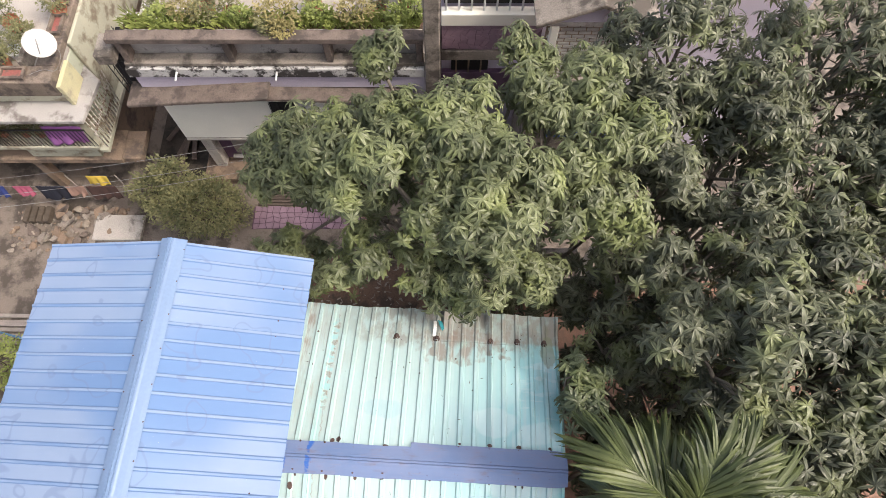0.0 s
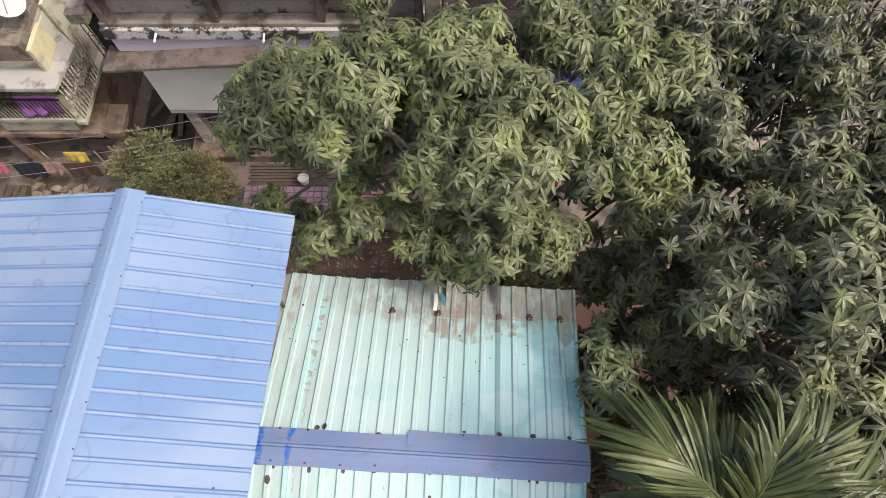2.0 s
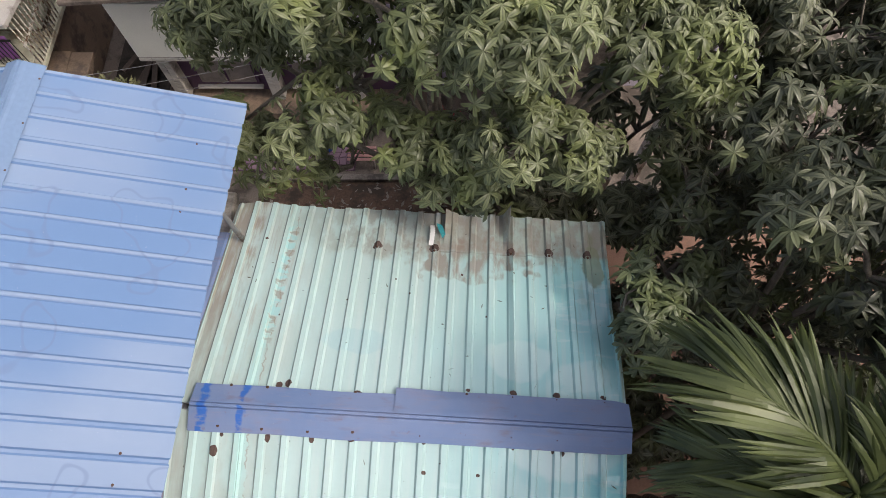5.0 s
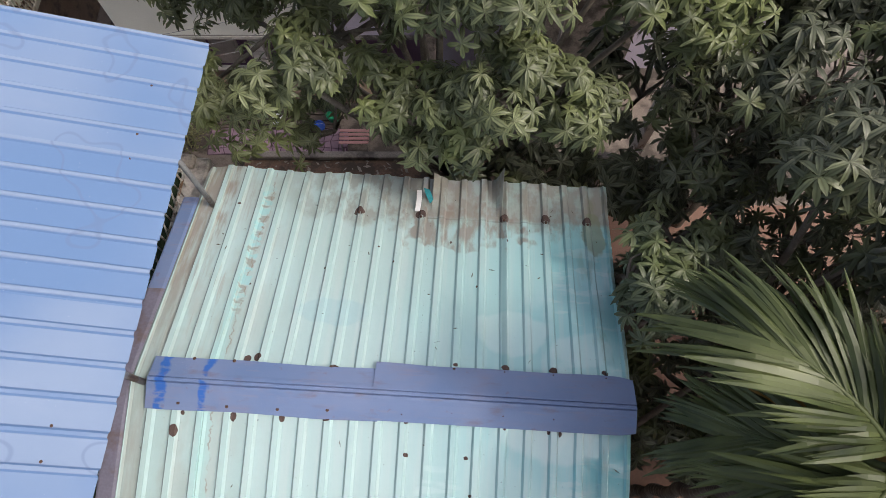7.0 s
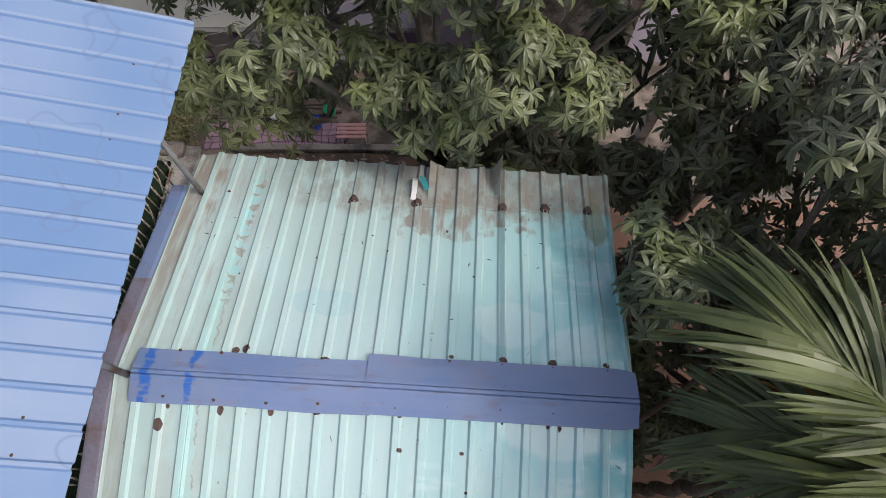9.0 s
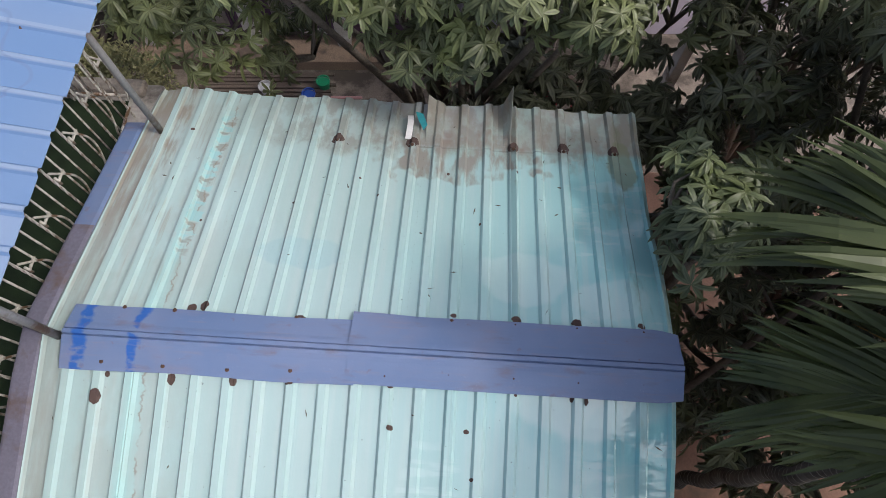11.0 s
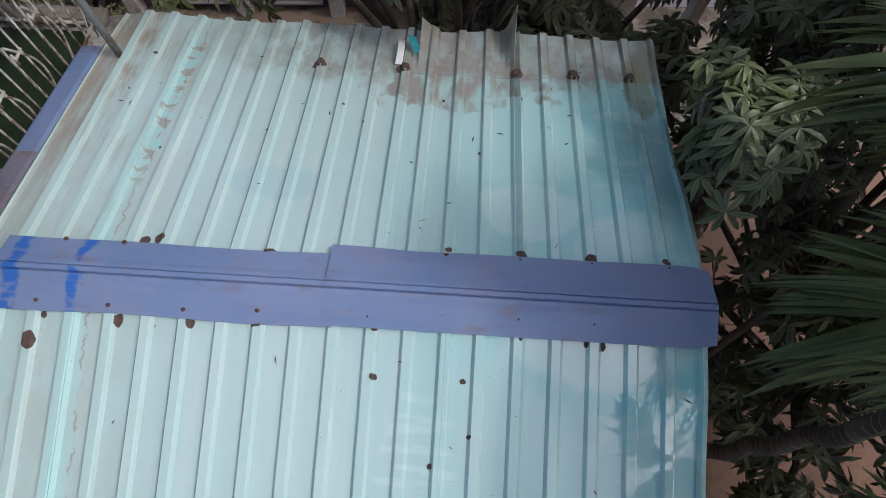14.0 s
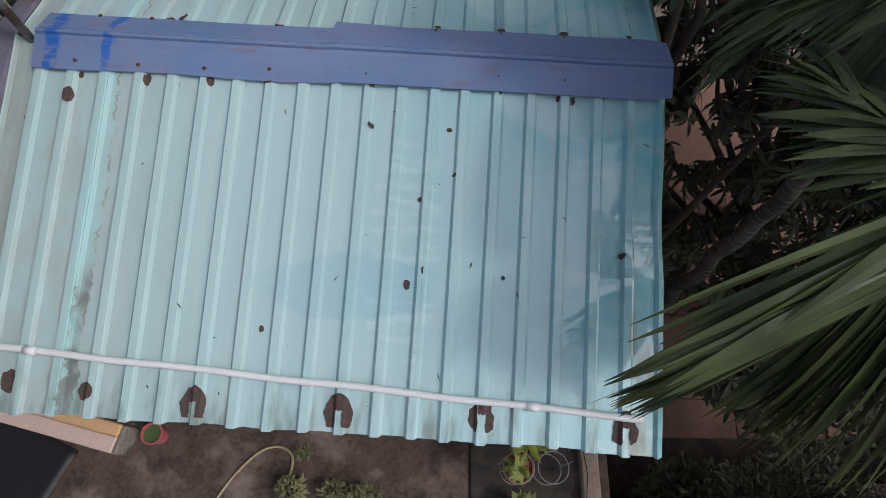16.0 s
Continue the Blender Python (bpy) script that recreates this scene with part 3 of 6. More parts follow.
# ---- the shed with the turquoise roof ----
SHED_YAW = -3.3
SX0, SX1, SY0, SY1 = -2.35, 1.58, -2.14, 2.21
PITCH, RIB0, RIB_B, RIB_T, RIB_H = 0.1957, -2.152, 0.078, 0.044, 0.028
shed = thing("metal_shed", "tall shed with a faded turquoise ribbed metal gable roof", "shed", (0.0, 0.43, 0.0), SHED_YAW)


def shed_z(y):
    return RIDGE_Z - SLOPE * abs(y)


def rib_shift(x, side):
    """The western sheets lie a little east of the even pitch."""
    return 0.016 if x < (-0.12 if side > 0 else 0.22) and (side > 0 or x > -1.72) else 0.0


def roof_h(x, y):
    """Height of the roof's top at a place, ribs included."""
    d = abs((x - rib_shift(x, y) - RIB0 + PITCH / 2) % PITCH - PITCH / 2)
    k = min(1.0, max(0.0, (RIB_B / 2 - d) / (RIB_B / 2 - RIB_T / 2)))
    return shed_z(y) + RIB_H * k


def shed_sheet(x0, x1, side, lift, seed, curl=(0.0, 0.0)):
    rnd = random.Random(seed)
    y1 = (SY1 if side > 0 else -SY0) + rnd.uniform(-0.012, 0.012)
    ys = [0.01 + (y1 - 0.01) * j / 30 for j in range(31)]

    def shape(x, y, z):
        edge = max(0.0, (y - y1 + 0.45) / 0.45)
        wob = noise.noise(Vector((x * 1.3, y * side * 0.9, 3.1))) * 0.006 + noise.noise(Vector((x * 5, y * side * 2.2, 7.7))) * 0.0025
        if side > 0:
            wob += edge * edge * (0.030 * noise.noise(Vector((x * 2.1, 0.4, 1.7))) - 0.008)
            wob += edge ** 1.3 * (curl[0] * math.exp(-(((x - x0) / 0.07) ** 2)) + curl[1] * math.exp(-(((x - x1) / 0.045) ** 2)))
        else:
            wob += max(0.0, x - 1.0) * 0.03 * noise.noise(Vector((x, y * 3.0, 5.0)))
        yy = y + max(0.0, (edge - 0.8) / 0.2) * (0.035 if side > 0 else 0.012) * noise.noise(Vector((x * 2.7, 2.0 * side, 9.0)))
        yy += 0.016 * (side < 0 and edge > 0.99 and z > 0)
        xx = x + max(0.0, (x - 1.3) / 0.28) * 0.03 * noise.noise(Vector((0.3, y * side * 1.6, 4.0)))
        return (xx, side * yy, shed_z(y) + z + lift + wob)

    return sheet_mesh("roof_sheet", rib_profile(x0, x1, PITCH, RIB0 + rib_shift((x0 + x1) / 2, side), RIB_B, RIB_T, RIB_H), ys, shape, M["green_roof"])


south = [SX0, RIB0 + PITCH * 2.36, RIB0 + PITCH * 7.36, RIB0 + PITCH * 12.36, RIB0 + PITCH * 17.36, SX1]
north = [SX0, RIB0 + PITCH * 5.36, -0.10, 0.57, RIB0 + PITCH * 16.36, SX1]
for side, edges in ((1, north), (-1, south)):
    for k in range(5):
        lap = 0.0 if side > 0 and k in (0, 2, 3) else (0.06 if k else 0.0)
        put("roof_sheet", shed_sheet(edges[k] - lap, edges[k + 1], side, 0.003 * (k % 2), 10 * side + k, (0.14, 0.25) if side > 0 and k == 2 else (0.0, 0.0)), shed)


def rust_patch(x, y, rx, ry, seed, notch=False, mat=None, name="rust_patch"):
    """An uneven thin patch lying on the roof, draped over the ribs; notch leaves the rib bare below."""
    rnd = random.Random(seed)
    verts, faces, n, rings = [], [], 44, tuple(k / 9 for k in range(10))
    ph = rnd.uniform(0, 50)
    for r in rings:
        for k in range(n):
            a = 2 * math.pi * k / n
            w = 1 + 0.26 * noise.noise(Vector((math.cos(a) * 1.5, math.sin(a) * 1.5, ph))) + 0.10 * noise.noise(Vector((math.cos(a) * 5, math.sin(a) * 5, ph)))
            px, py = x + rx * r * w * math.cos(a), y + ry * r * w * math.sin(a)
            py = max(min(py, SY1 - 0.04), SY0 + 0.03)
            verts.append(Vector((px, py, roof_h(px, py) + 0.0065)))
    for i in range(len(rings) - 1):
        for k in range(n):
            a, b = i * n + k, i * n + (k + 1) % n
            c = sum((verts[j] for j in (a, b, a + n, b + n)), Vector()) / 4
            if notch and abs(c.x - x) < 0.021 + 0.006 * noise.noise(c * 30) and c.y < y + ry * (0.15 if rx > 0.06 else -0.2):
                continue
            faces.append((a, a + n, b + n, b))
    me = mesh_from(name, verts, faces, mat or M["rust_stain"])
    return put(name, me, shed)


for k, (x, y, rx, ry) in enumerate(((-1.95, -0.365, 0.030, 0.052), (-0.145, -0.438, 0.020, 0.017), (0.315, -0.434, 0.017, 0.014), (0.13, -1.33, 0.020, 0.028), (0.22, -1.25, 0.014, 0.022), (-0.66, -1.62, 0.014, 0.02),
                                   (0.67, -1.26, 0.012, 0.012), (1.33, -1.10, 0.018, 0.018), (-1.585, -2.01, 0.045, 0.05), (-2.02, -1.98, 0.05, 0.06), (-1.47, 0.215, 0.03, 0.03), (-1.39, 0.235, 0.03, 0.035), (-0.76, 0.185, 0.03, 0.022),
                                   (0.2, 0.265, 0.02, 0.015), (0.6, 0.265, 0.035, 0.022), (0.98, 0.265, 0.035, 0.025), (1.39, 0.27, 0.03, 0.02), (-1.50, -0.235, 0.022, 0.035), (-1.12, -0.225, 0.020, 0.030), (-0.78, -0.22, 0.026, 0.012),
                                   (-0.16, -0.203, 0.018, 0.012), (0.60, -0.205, 0.010, 0.014), (0.94, -0.21, 0.011, 0.018), (1.03, -0.215, 0.013, 0.026), (-1.9, -0.23, 0.015, 0.02), (0.35, 1.0, 0.008, 0.012), (-0.4, 1.2, 0.009, 0.012),
                                   (-0.55, 1.35, 0.008, 0.01), (0.1, 1.45, 0.01, 0.014), (0.62, 1.5, 0.008, 0.014), (-1.93, 1.75, 0.016, 0.014), (-1.0, 1.1, 0.01, 0.01), (0.36, -0.7, 0.012, 0.012), (-1.62, 0.9, 0.008, 0.01), (0.17, -0.85, 0.012, 0.015))):
    rust_patch(x, y, rx, ry, 300 + k)
for k, (x, y, rx, ry) in enumerate(((-0.985, -2.045, 0.070, 0.10), (-0.185, -2.04, 0.075, 0.10), (0.588, -2.01, 0.070, 0.09), (1.37, -2.03, 0.065, 0.09), (-0.782, 1.74, 0.045, 0.05), (-0.195, 1.74, 0.05, 0.05), (0.588, 1.74, 0.045, 0.05), (0.979, 1.75, 0.045, 0.055), (1.37, 1.75, 0.042, 0.05))):
    rust_patch(x, y, rx, ry, 360 + k, True)


def screw_mesh():
    bm = bmesh.new()
    bmesh.ops.create_cone(bm, cap_ends=True, segments=12, radius1=0.014, radius2=0.012, depth=0.004, matrix=Matrix.Translation((0, 0, 0.002)))
    bmesh.ops.create_cone(bm, cap_ends=True, segments=6, radius1=0.007, radius2=0.006, depth=0.008, matrix=Matrix.Translation((0, 0, 0.008)))
    me = bpy.data.meshes.new("screw")
    bm.to_mesh(me)
    bm.free()
    me.materials.append(M["rust"])
    return me


SCREW = screw_mesh()
for x, y, dz in [(x, y, 0.042) for x, y in ((-1.93, -0.165), (-1.55, -0.17), (-1.155, -0.168), (-0.77, -0.15), (-0.195, -0.15), (0.19, -0.118), (0.582, -0.118), (0.97, -0.12), (1.36, -0.105))] + [(x, 0.185, 0.038) for x in (-1.88, -1.56, -0.785)] + [(x, 0.225, 0.038) for x in (0.19, 0.59, 0.975, 1.39)] + [(-0.782, 1.72, 0.012), (-0.195, 1.71, 0.012), (0.588, 1.72, 0.012), (0.979, 1.72, 0.012), (1.37, 1.72, 0.012)] + [(-0.978, -1.97, 0.01), (-0.195, -1.96, 0.01), (0.588, -1.96, 0.01), (1.37, -1.98, 0.01)]:
    put("screw", SCREW, shed, Matrix.Translation((x, y, (shed_z(y) + dz) if abs(y) < 0.3 else roof_h(x, y) + dz - 0.004)))

# bent white strip and a torn teal corner at the north eave
bm = bmesh.new()
rows = []
for i in range(9):
    t = i / 8
    y = 1.78 + 0.24 * t
    rows.append([bm.verts.new((-0.235 + dx + 0.01 * math.sin(3 * t), y, roof_h(-0.235, y) + 0.02 + 0.05 * math.sin(2.6 * t))) for dx in (-0.024, 0.024)])
for a, b in zip(rows, rows[1:]):
    bm.faces.new((a[0], a[1], b[1], b[0]))
ob = part("bent_strip", bm, M["pvc"], shed, "bent white metal strip")
ob.modifiers.new("thick", "SOLIDIFY").thickness = 0.004
bm = bmesh.new()
q = [(-0.19, 2.02, 0.07), (-0.13, 2.00, 0.10), (-0.09, 1.90, 0.075), (-0.12, 1.86, 0.045), (-0.165, 1.95, 0.05)]
bm.faces.new([bm.verts.new((x, y, roof_h(x, y) + z)) for x, y, z in q])
ob = part("torn_corner", bm, material("teal_paint", (0.04, 0.30, 0.34), 0.5, 0, 0.2, 6, 50, 0.05), shed, "torn teal corner of a sheet")
ob.modifiers.new("thick", "SOLIDIFY").thickness = 0.004


def cap_mesh(x0, x1, w, lift, mat, zf, seed, taper=0.0, ws=None):
    """A folded ridge cap with a raised bead along the top."""
    prof = [(-w, -0.004), (-w * 0.72, 0.004), (-w * 0.35, 0.010), (-0.045, 0.016), (-0.024, 0.016), (-0.018, 0.004), (-0.012, 0.022), (0.012, 0.022), (0.018, 0.004), (0.024, 0.016), (0.045, 0.016), (w * 0.35, 0.010), (w * 0.72, 0.004), (w, -0.004)]
    if ws:
        prof = [(y * ws / w if y < -0.05 else y, z) for y, z in prof]
    n = 40
    verts, faces = [], []
    for i in range(n + 1):
        x = x0 + (x1 - x0) * i / n
        for j, (y, z) in enumerate(prof):
            k = 1.0 - taper * max(0.0, (x - x1 + 0.12) / 0.12) * (abs(y) > w * 0.5)
            e = 0.5 if abs(y) > w * 0.9 else 0.2
            dz = 0.016 * e * noise.noise(Vector((x * 3.1, y * 2, seed)))
            dy = 0.012 * (abs(y) > w * 0.9) * noise.noise(Vector((x * 1.7, y, seed + 4.0)))
            verts.append(Vector((x, y * k + dy, zf(abs(y * k)) + z + lift + dz)))
    m = len(prof)
    for i in range(n):
        for j in range(m - 1):
            a = i * m + j
            faces.append((a, a + m, a + m + 1, a + 1))
    k = len(verts)
    verts += [v - Vector((0, 0, 0.003)) for v in verts]
    faces += [tuple(reversed([q + k for q in f])) for f in faces]
    rim = [i for i in range(m)] + [i * m + m - 1 for i in range(1, n + 1)] + [n * m + j for j in range(m - 2, -1, -1)] + [i * m for i in range(n - 1, 0, -1)]
    for a, b in zip(rim, rim[1:] + rim[:1]):
        faces.append((a, b, k + b, k + a))
    return mesh_from("ridge_cap", verts, faces, mat)


put("ridge_cap", cap_mesh(-2.19, -0.38, 0.19, 0.041, M["cap_blue"], shed_z, 1.0, 0.0, 0.215), shed, label="blue ridge cap with darker paint patches")
put("ridge_cap", cap_mesh(-0.43, 1.60, 0.245, 0.047, M["cap_blue"], shed_z, 6.0, 0.10, 0.205), shed, label="overlapping blue ridge cap with a bent end")

# side flashing along the west edge, and the walls under the roof
for y0, y1, dz in ((0.75, 1.80, 0.0), (-2.1, 0.80, 0.004)):
    bm = bmesh.new()
    n = 8
    rows = []
    for i in range(n + 1):
        y = y0 + (y1 - y0) * i / n
        rows.append([bm.verts.new((x, y, shed_z(y) + z + dz)) for x, z in ((-2.53, -0.10), (-2.49, 0.004), (-2.47, 0.012), (-2.36, 0.020), (-2.335, 0.012))])
    for a, b in zip(rows, rows[1:]):
        for j in range(len(a) - 1):
            bm.faces.new((a[j], a[j + 1], b[j + 1], b[j]))
    ob = part("flashing", bm, M["cap_blue"] if dz == 0 else M["grey_flashing"], shed, "blue side flashing strip" if dz == 0 else "greyed purple side flashing strip")
    so = ob.modifiers.new("thick", "SOLIDIFY")
    so.thickness = 0.003
for nm, a in (("north", (-2.3, 1.5, 2.0, 2.08)), ("south", (-2.3, 1.4, -1.62, -1.54)), ("east", (1.40, 1.48, -1.54, 2.0)), ("west", (-2.38, -2.30, -1.54, 2.0))):
    z1 = 7.36 if nm in ("north", "south") else 7.4
    block("wall", *a, 2.11 if nm != "south" else 4.6, z1, M["tan_wall"], shed)

# ---- the terrace canopy with the pale blue roof ----
CAN_YAW = -3.45
canopy = thing("terrace_canopy", "pale blue ribbed metal gable canopy on steel posts over a terrace", "canopy", (-1.61, 2.785, 0.0), CAN_YAW)
CRX, CEDGE, CEAVE, CLEN = -1.66, 9.20, 9.55, 9.5


def canopy_z(x):
    k = (CEAVE - CEDGE) / -CRX
    return CEAVE - k * abs(x - CRX)


CP = 0.197
for side in (1, -1):
    for s in range(10):
        y1 = 0.0 - s * CP * 5
        y0 = max(y1 - CP * 5 - 0.05, -CLEN)
        w = -CRX if side > 0 else 1.66
        us = [0.02 + (w - 0.02) * j / 10 for j in range(11)]
        prof = rib_profile(y0, y1, CP, -0.013, 0.050, 0.020, 0.018)

        def shape(yy, u, z, side=side, s=s):
            x = CRX + side * u
            wob = 0.006 * noise.noise(Vector((x * 1.2, yy * 0.8, 2.2))) + 0.003 * (s % 2)
            return (x, yy, canopy_z(x) + z + wob)

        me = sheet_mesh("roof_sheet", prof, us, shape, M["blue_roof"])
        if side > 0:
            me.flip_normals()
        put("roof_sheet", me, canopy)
# ridge cap of the canopy, laid along its length
for y0, y1, lift in ((-2.75, 0.03, 0.030), (-CLEN, -2.70, 0.026)):
    me = cap_mesh(-y1, -y0, 0.185, lift, M["blue_cap_pale"], lambda u: canopy_z(CRX + u), 3.0, 0.0, 0.125)
    put("ridge_cap", me, canopy, pose(CRX, 0, 0, 0, 0, -90))
tube("post", [(-0.439, -0.532, 7.50), (-0.439, -0.532, 9.25)], 0.026, M["steel"], canopy, sides=12)
tube("post", [(-0.495, -2.282, 7.86), (-0.495, -2.282, 9.25)], 0.026, M["steel"], canopy, sides=12)
for x, y, z in ((-2.6, -0.5, 7.15), (-2.6, -3.0, 7.15), (-2.6, -5.5, 4.6), (-1.2, -7.0, 4.6)):
    tube("post", [(x, y, z), (x, y, 9.1)], 0.024, M["steel"], canopy)
for y in (-0.3, -1.7, -3.1, -4.5, -6.0):
    tube("purlin", [(-3.2, y, canopy_z(-3.2) - 0.05), (CRX, y, CEAVE - 0.06), (-0.1, y, canopy_z(-0.1) - 0.05)], 0.02, M["steel"], canopy)
for k, y in enumerate((-0.43, -0.83, -1.02, -1.40, -1.79, -1.98, -2.37, -2.74, -2.93, -3.3, -3.7)):
    put("screw", SCREW, canopy, Matrix.Translation((-0.30, y, canopy_z(-0.30) + 0.004)) @ Matrix.Scale(0.7, 4))
for k in range(14):
    put("screw", SCREW, canopy, Matrix.Translation((CRX + 0.175, -0.1 - 0.4 * k, canopy_z(CRX + 0.175) + 0.036)) @ Matrix.Scale(0.6, 4))
    put("screw", SCREW, canopy, Matrix.Translation((CRX - 0.105, -0.2 - 0.4 * k, canopy_z(CRX - 0.105) + 0.036)) @ Matrix.Scale(0.6, 4))

# terrace building under it
th = thing("terrace_house", "weathered concrete house with a railed roof terrace below the canopy", "house", (0, 0, 0), -3.0)
block("body", -5.75, -2.62, -1.10, 2.85, 0.0, 6.95, M["concrete"], th)
block("terrace_floor", -5.75, -2.55, -1.12, 2.95, 6.96, 7.10, M["concrete"], th, bevel=0.02)
block("kerb", -5.75, -2.68, 2.78, 2.94, 7.104, 7.19, M["old_concrete"], th, "stained brown concrete kerb", bevel=0.02)
turf = block("turf_mat", -5.6, -2.80, -1.0, 2.74, 7.104, 7.125, M["turf"])
turf.matrix_basis = pose(0, 0, 0, 0, 0, -3.0)
tagged(turf, "dark green artificial grass mat on the terrace floor", "mat")

# railing of the terrace
rail = thing("terrace_railing", "white-painted iron railing with twisted bars and scrolls", "railing", (-2.56, 2.84, 7.10), -3.0)
tube("bottom_rail", [(0, 0, 0.16), (0, -3.95, 0.16)], 0.014, M["white_rail"], rail)
tube("top_rail", [(0, 0, 0.98), (0, -3.95, 0.98)], 0.018, M["white_rail"], rail)


def twisted_bar(z0, z1, r):
    verts, faces, n = [], [], 30
    for i in range(n + 1):
        a0 = i * 0.55
        for k in range(4):
            a = a0 + k * math.pi / 2
            verts.append(Vector((r * math.cos(a), r * math.sin(a), z0 + (z1 - z0) * i / n)))
    for i in range(n):
        for k in range(4):
            a, b = i * 4 + k, i * 4 + (k + 1) % 4
            faces.append((a, b, b + 4, a + 4))
    return mesh_from("bar", verts, faces, M["white_rail"])


BAR_T = twisted_bar(0.05, 0.98, 0.011)
v, f = tube_geo([(0, 0, 0.05), (0, 0, 0.98)], 0.008, 8)
BAR_P = mesh_from("bar", v, f, M["white_rail"], True)
v, f = merge([tube_geo([(0, 0.10 * math.sin(3.6 * t), 0.20 + 0.62 * t) for t in [i / 12 for i in range(13)]], 0.009, 6), tube_geo([(0, -0.045, 0.70), (0, 0.06, 0.70)], 0.011, 6), tube_geo([(0, -0.04, 0.66), (0, -0.04, 0.75)], 0.010, 6)])
SCROLL = mesh_from("scroll", v, f, M["white_rail"], True)
for k in range(35):
    put("bar", BAR_T if k % 3 == 1 else BAR_P, rail, Matrix.Translation((0, -0.03 - k * 0.113, 0)))
    if k % 3 == 0:
        put("scroll", SCROLL, rail, Matrix.Translation((0.004, -0.08 - k * 0.113, 0)))
rail2 = thing("terrace_railing", "white-painted iron railing along the terrace's far side", "railing", (-2.62, 2.84, 7.10), 87.0)
tube("bottom_rail", [(0, 0, 0.16), (0, 2.9, 0.16)], 0.014, M["white_rail"], rail2)
tube("top_rail", [(0, 0, 0.98), (0, 2.9, 0.98)], 0.018, M["white_rail"], rail2)
for k in range(25):
    put("bar", BAR_T if k % 3 == 1 else BAR_P, rail2, Matrix.Translation((0, 0.06 + k * 0.113, 0)))

# water pipe across the south slope, with sockets
pipe = thing("water_pipe", "white plastic water pipe lying across the roof near the eave", "pipe", (0.0, 0.43, 0.0), SHED_YAW)


def pipe_at(x):
    y = -1.815 - 0.043 * (x + 2.1)
    return Vector((x, y, shed_z(y) + RIB_H + 0.024))


tube("tube", [pipe_at(-3.1 + 0.15 * i) + Vector((0, 0.004 * math.sin(i), 0.003 * math.sin(i * 1.7))) for i in range(31)] + [pipe_at(1.45)], 0.0195, M["pvc"], pipe, sides=12)
for x in (0.86, -1.9):
    tube("socket", [pipe_at(x - 0.035), pipe_at(x + 0.035)], 0.0245, M["pvc"], pipe, sides=12)

# ---- ground and yards ----
def ground_mesh(name, x0, x1, y0, y1, nx, ny, zf, mat):
    verts = [(x0 + (x1 - x0) * i / nx, y0 + (y1 - y0) * j / ny, 0) for j in range(ny + 1) for i in range(nx + 1)]
    verts = [(x, y, zf(x, y)) for x, y, _ in verts]
    faces = [(j * (nx + 1) + i, j * (nx + 1) + i + 1, (j + 1) * (nx + 1) + i + 1, (j + 1) * (nx + 1) + i) for j in range(ny) for i in range(nx)]
    return mesh_from(name, verts, faces, mat, True)


YARD = 2.1
g = put("ground", ground_mesh("ground", -150, 150, -150, 150, 120, 120, lambda x, y: 0.0, M["lane"]))
tagged(g, "worn cement lane and bare earth between the houses", "ground", kind="structure")
y = block("yard", -2.6, 12.0, -12.0, 5.0, 0.02, YARD, M["pink_floor"])
tagged(y, "raised pinkish cement yard round the shed", "yard", kind="structure")
SLAB = box(bmesh.new(), -0.612, 0.612, -0.612, 0.612, -0.02, 0.02, None, 0.008)
SLAB_MESH = bpy.data.meshes.new("paving_slab")
SLAB.to_mesh(SLAB_MESH)
SLAB.free()
SLAB_MESH.materials.append(M["pink_floor"])
for i in range(4):
    for j in range(5):
        put("paving_slab", SLAB_MESH, y, Matrix.Translation((2.52 + 1.24 * i, -2.55 + 1.24 * j, YARD + 0.021)) @ Matrix.Rotation(radians(-3.3), 4, "Z"))
y = block("soil_strip", -3.3, 1.75, 2.50, 5.07, 2.11, 3.66, M["soil"])
tagged(y, "dry brown soil strip behind the shed", "ground", kind="structure")
y = block("courtyard", -6.2, 1.9, -9.0, -1.08, 2.11, 4.6, M["court"])
tagged(y, "dark mossy cement terrace with old stains", "terrace", kind="structure")
y = block("boundary_wall", -3.4, 3.0, 5.075, 5.20, 0.02, 3.74, M["old_concrete"])
tagged(y, "low weathered concrete boundary wall behind the shed", "wall", kind="structure")


# ---- small builders for plants and loose things ----
def bush_geo(rnd, rx, ry, rz, n, leaf, hollow=0.6):
    """Small pointed leaves spread over the shell of an uneven lump."""
    verts, faces = [], []
    for _ in range(n):
        d = Vector((rnd.gauss(0, 1), rnd.gauss(0, 1), rnd.gauss(0.2, 0.9))).normalized()
        k = rnd.uniform(hollow, 1.0) * (1 + 0.45 * noise.noise(d * 2.1 + Vector((rx * 9, ry * 5, n * 0.01))))
        p = Vector((d.x * rx * k, d.y * ry * k, max(-rz * 0.9, d.z * rz * k)))
        ax = (d * 0.7 + Vector((rnd.uniform(-1, 1), rnd.uniform(-1, 1), rnd.uniform(-0.5, 0.5)))).normalized()
        sd = ax.cross(Vector((rnd.uniform(-0.7, 0.7), rnd.uniform(-0.7, 0.7), 1.0))).normalized()
        ln, w = leaf * rnd.uniform(0.7, 1.3), leaf * rnd.uniform(0.20, 0.32)
        o = len(verts)
        nr = ax.cross(sd) * w * 0.35
        verts += [p, p + ax * ln * 0.45 + sd * w + nr, p + ax * ln, p + ax * ln * 0.45 - sd * w + nr, p + ax * ln * 0.5]
        faces += [(o, o + 1, o + 4), (o + 1, o + 2, o + 4), (o + 2, o + 3, o + 4), (o + 3, o, o + 4)]
    return verts, faces


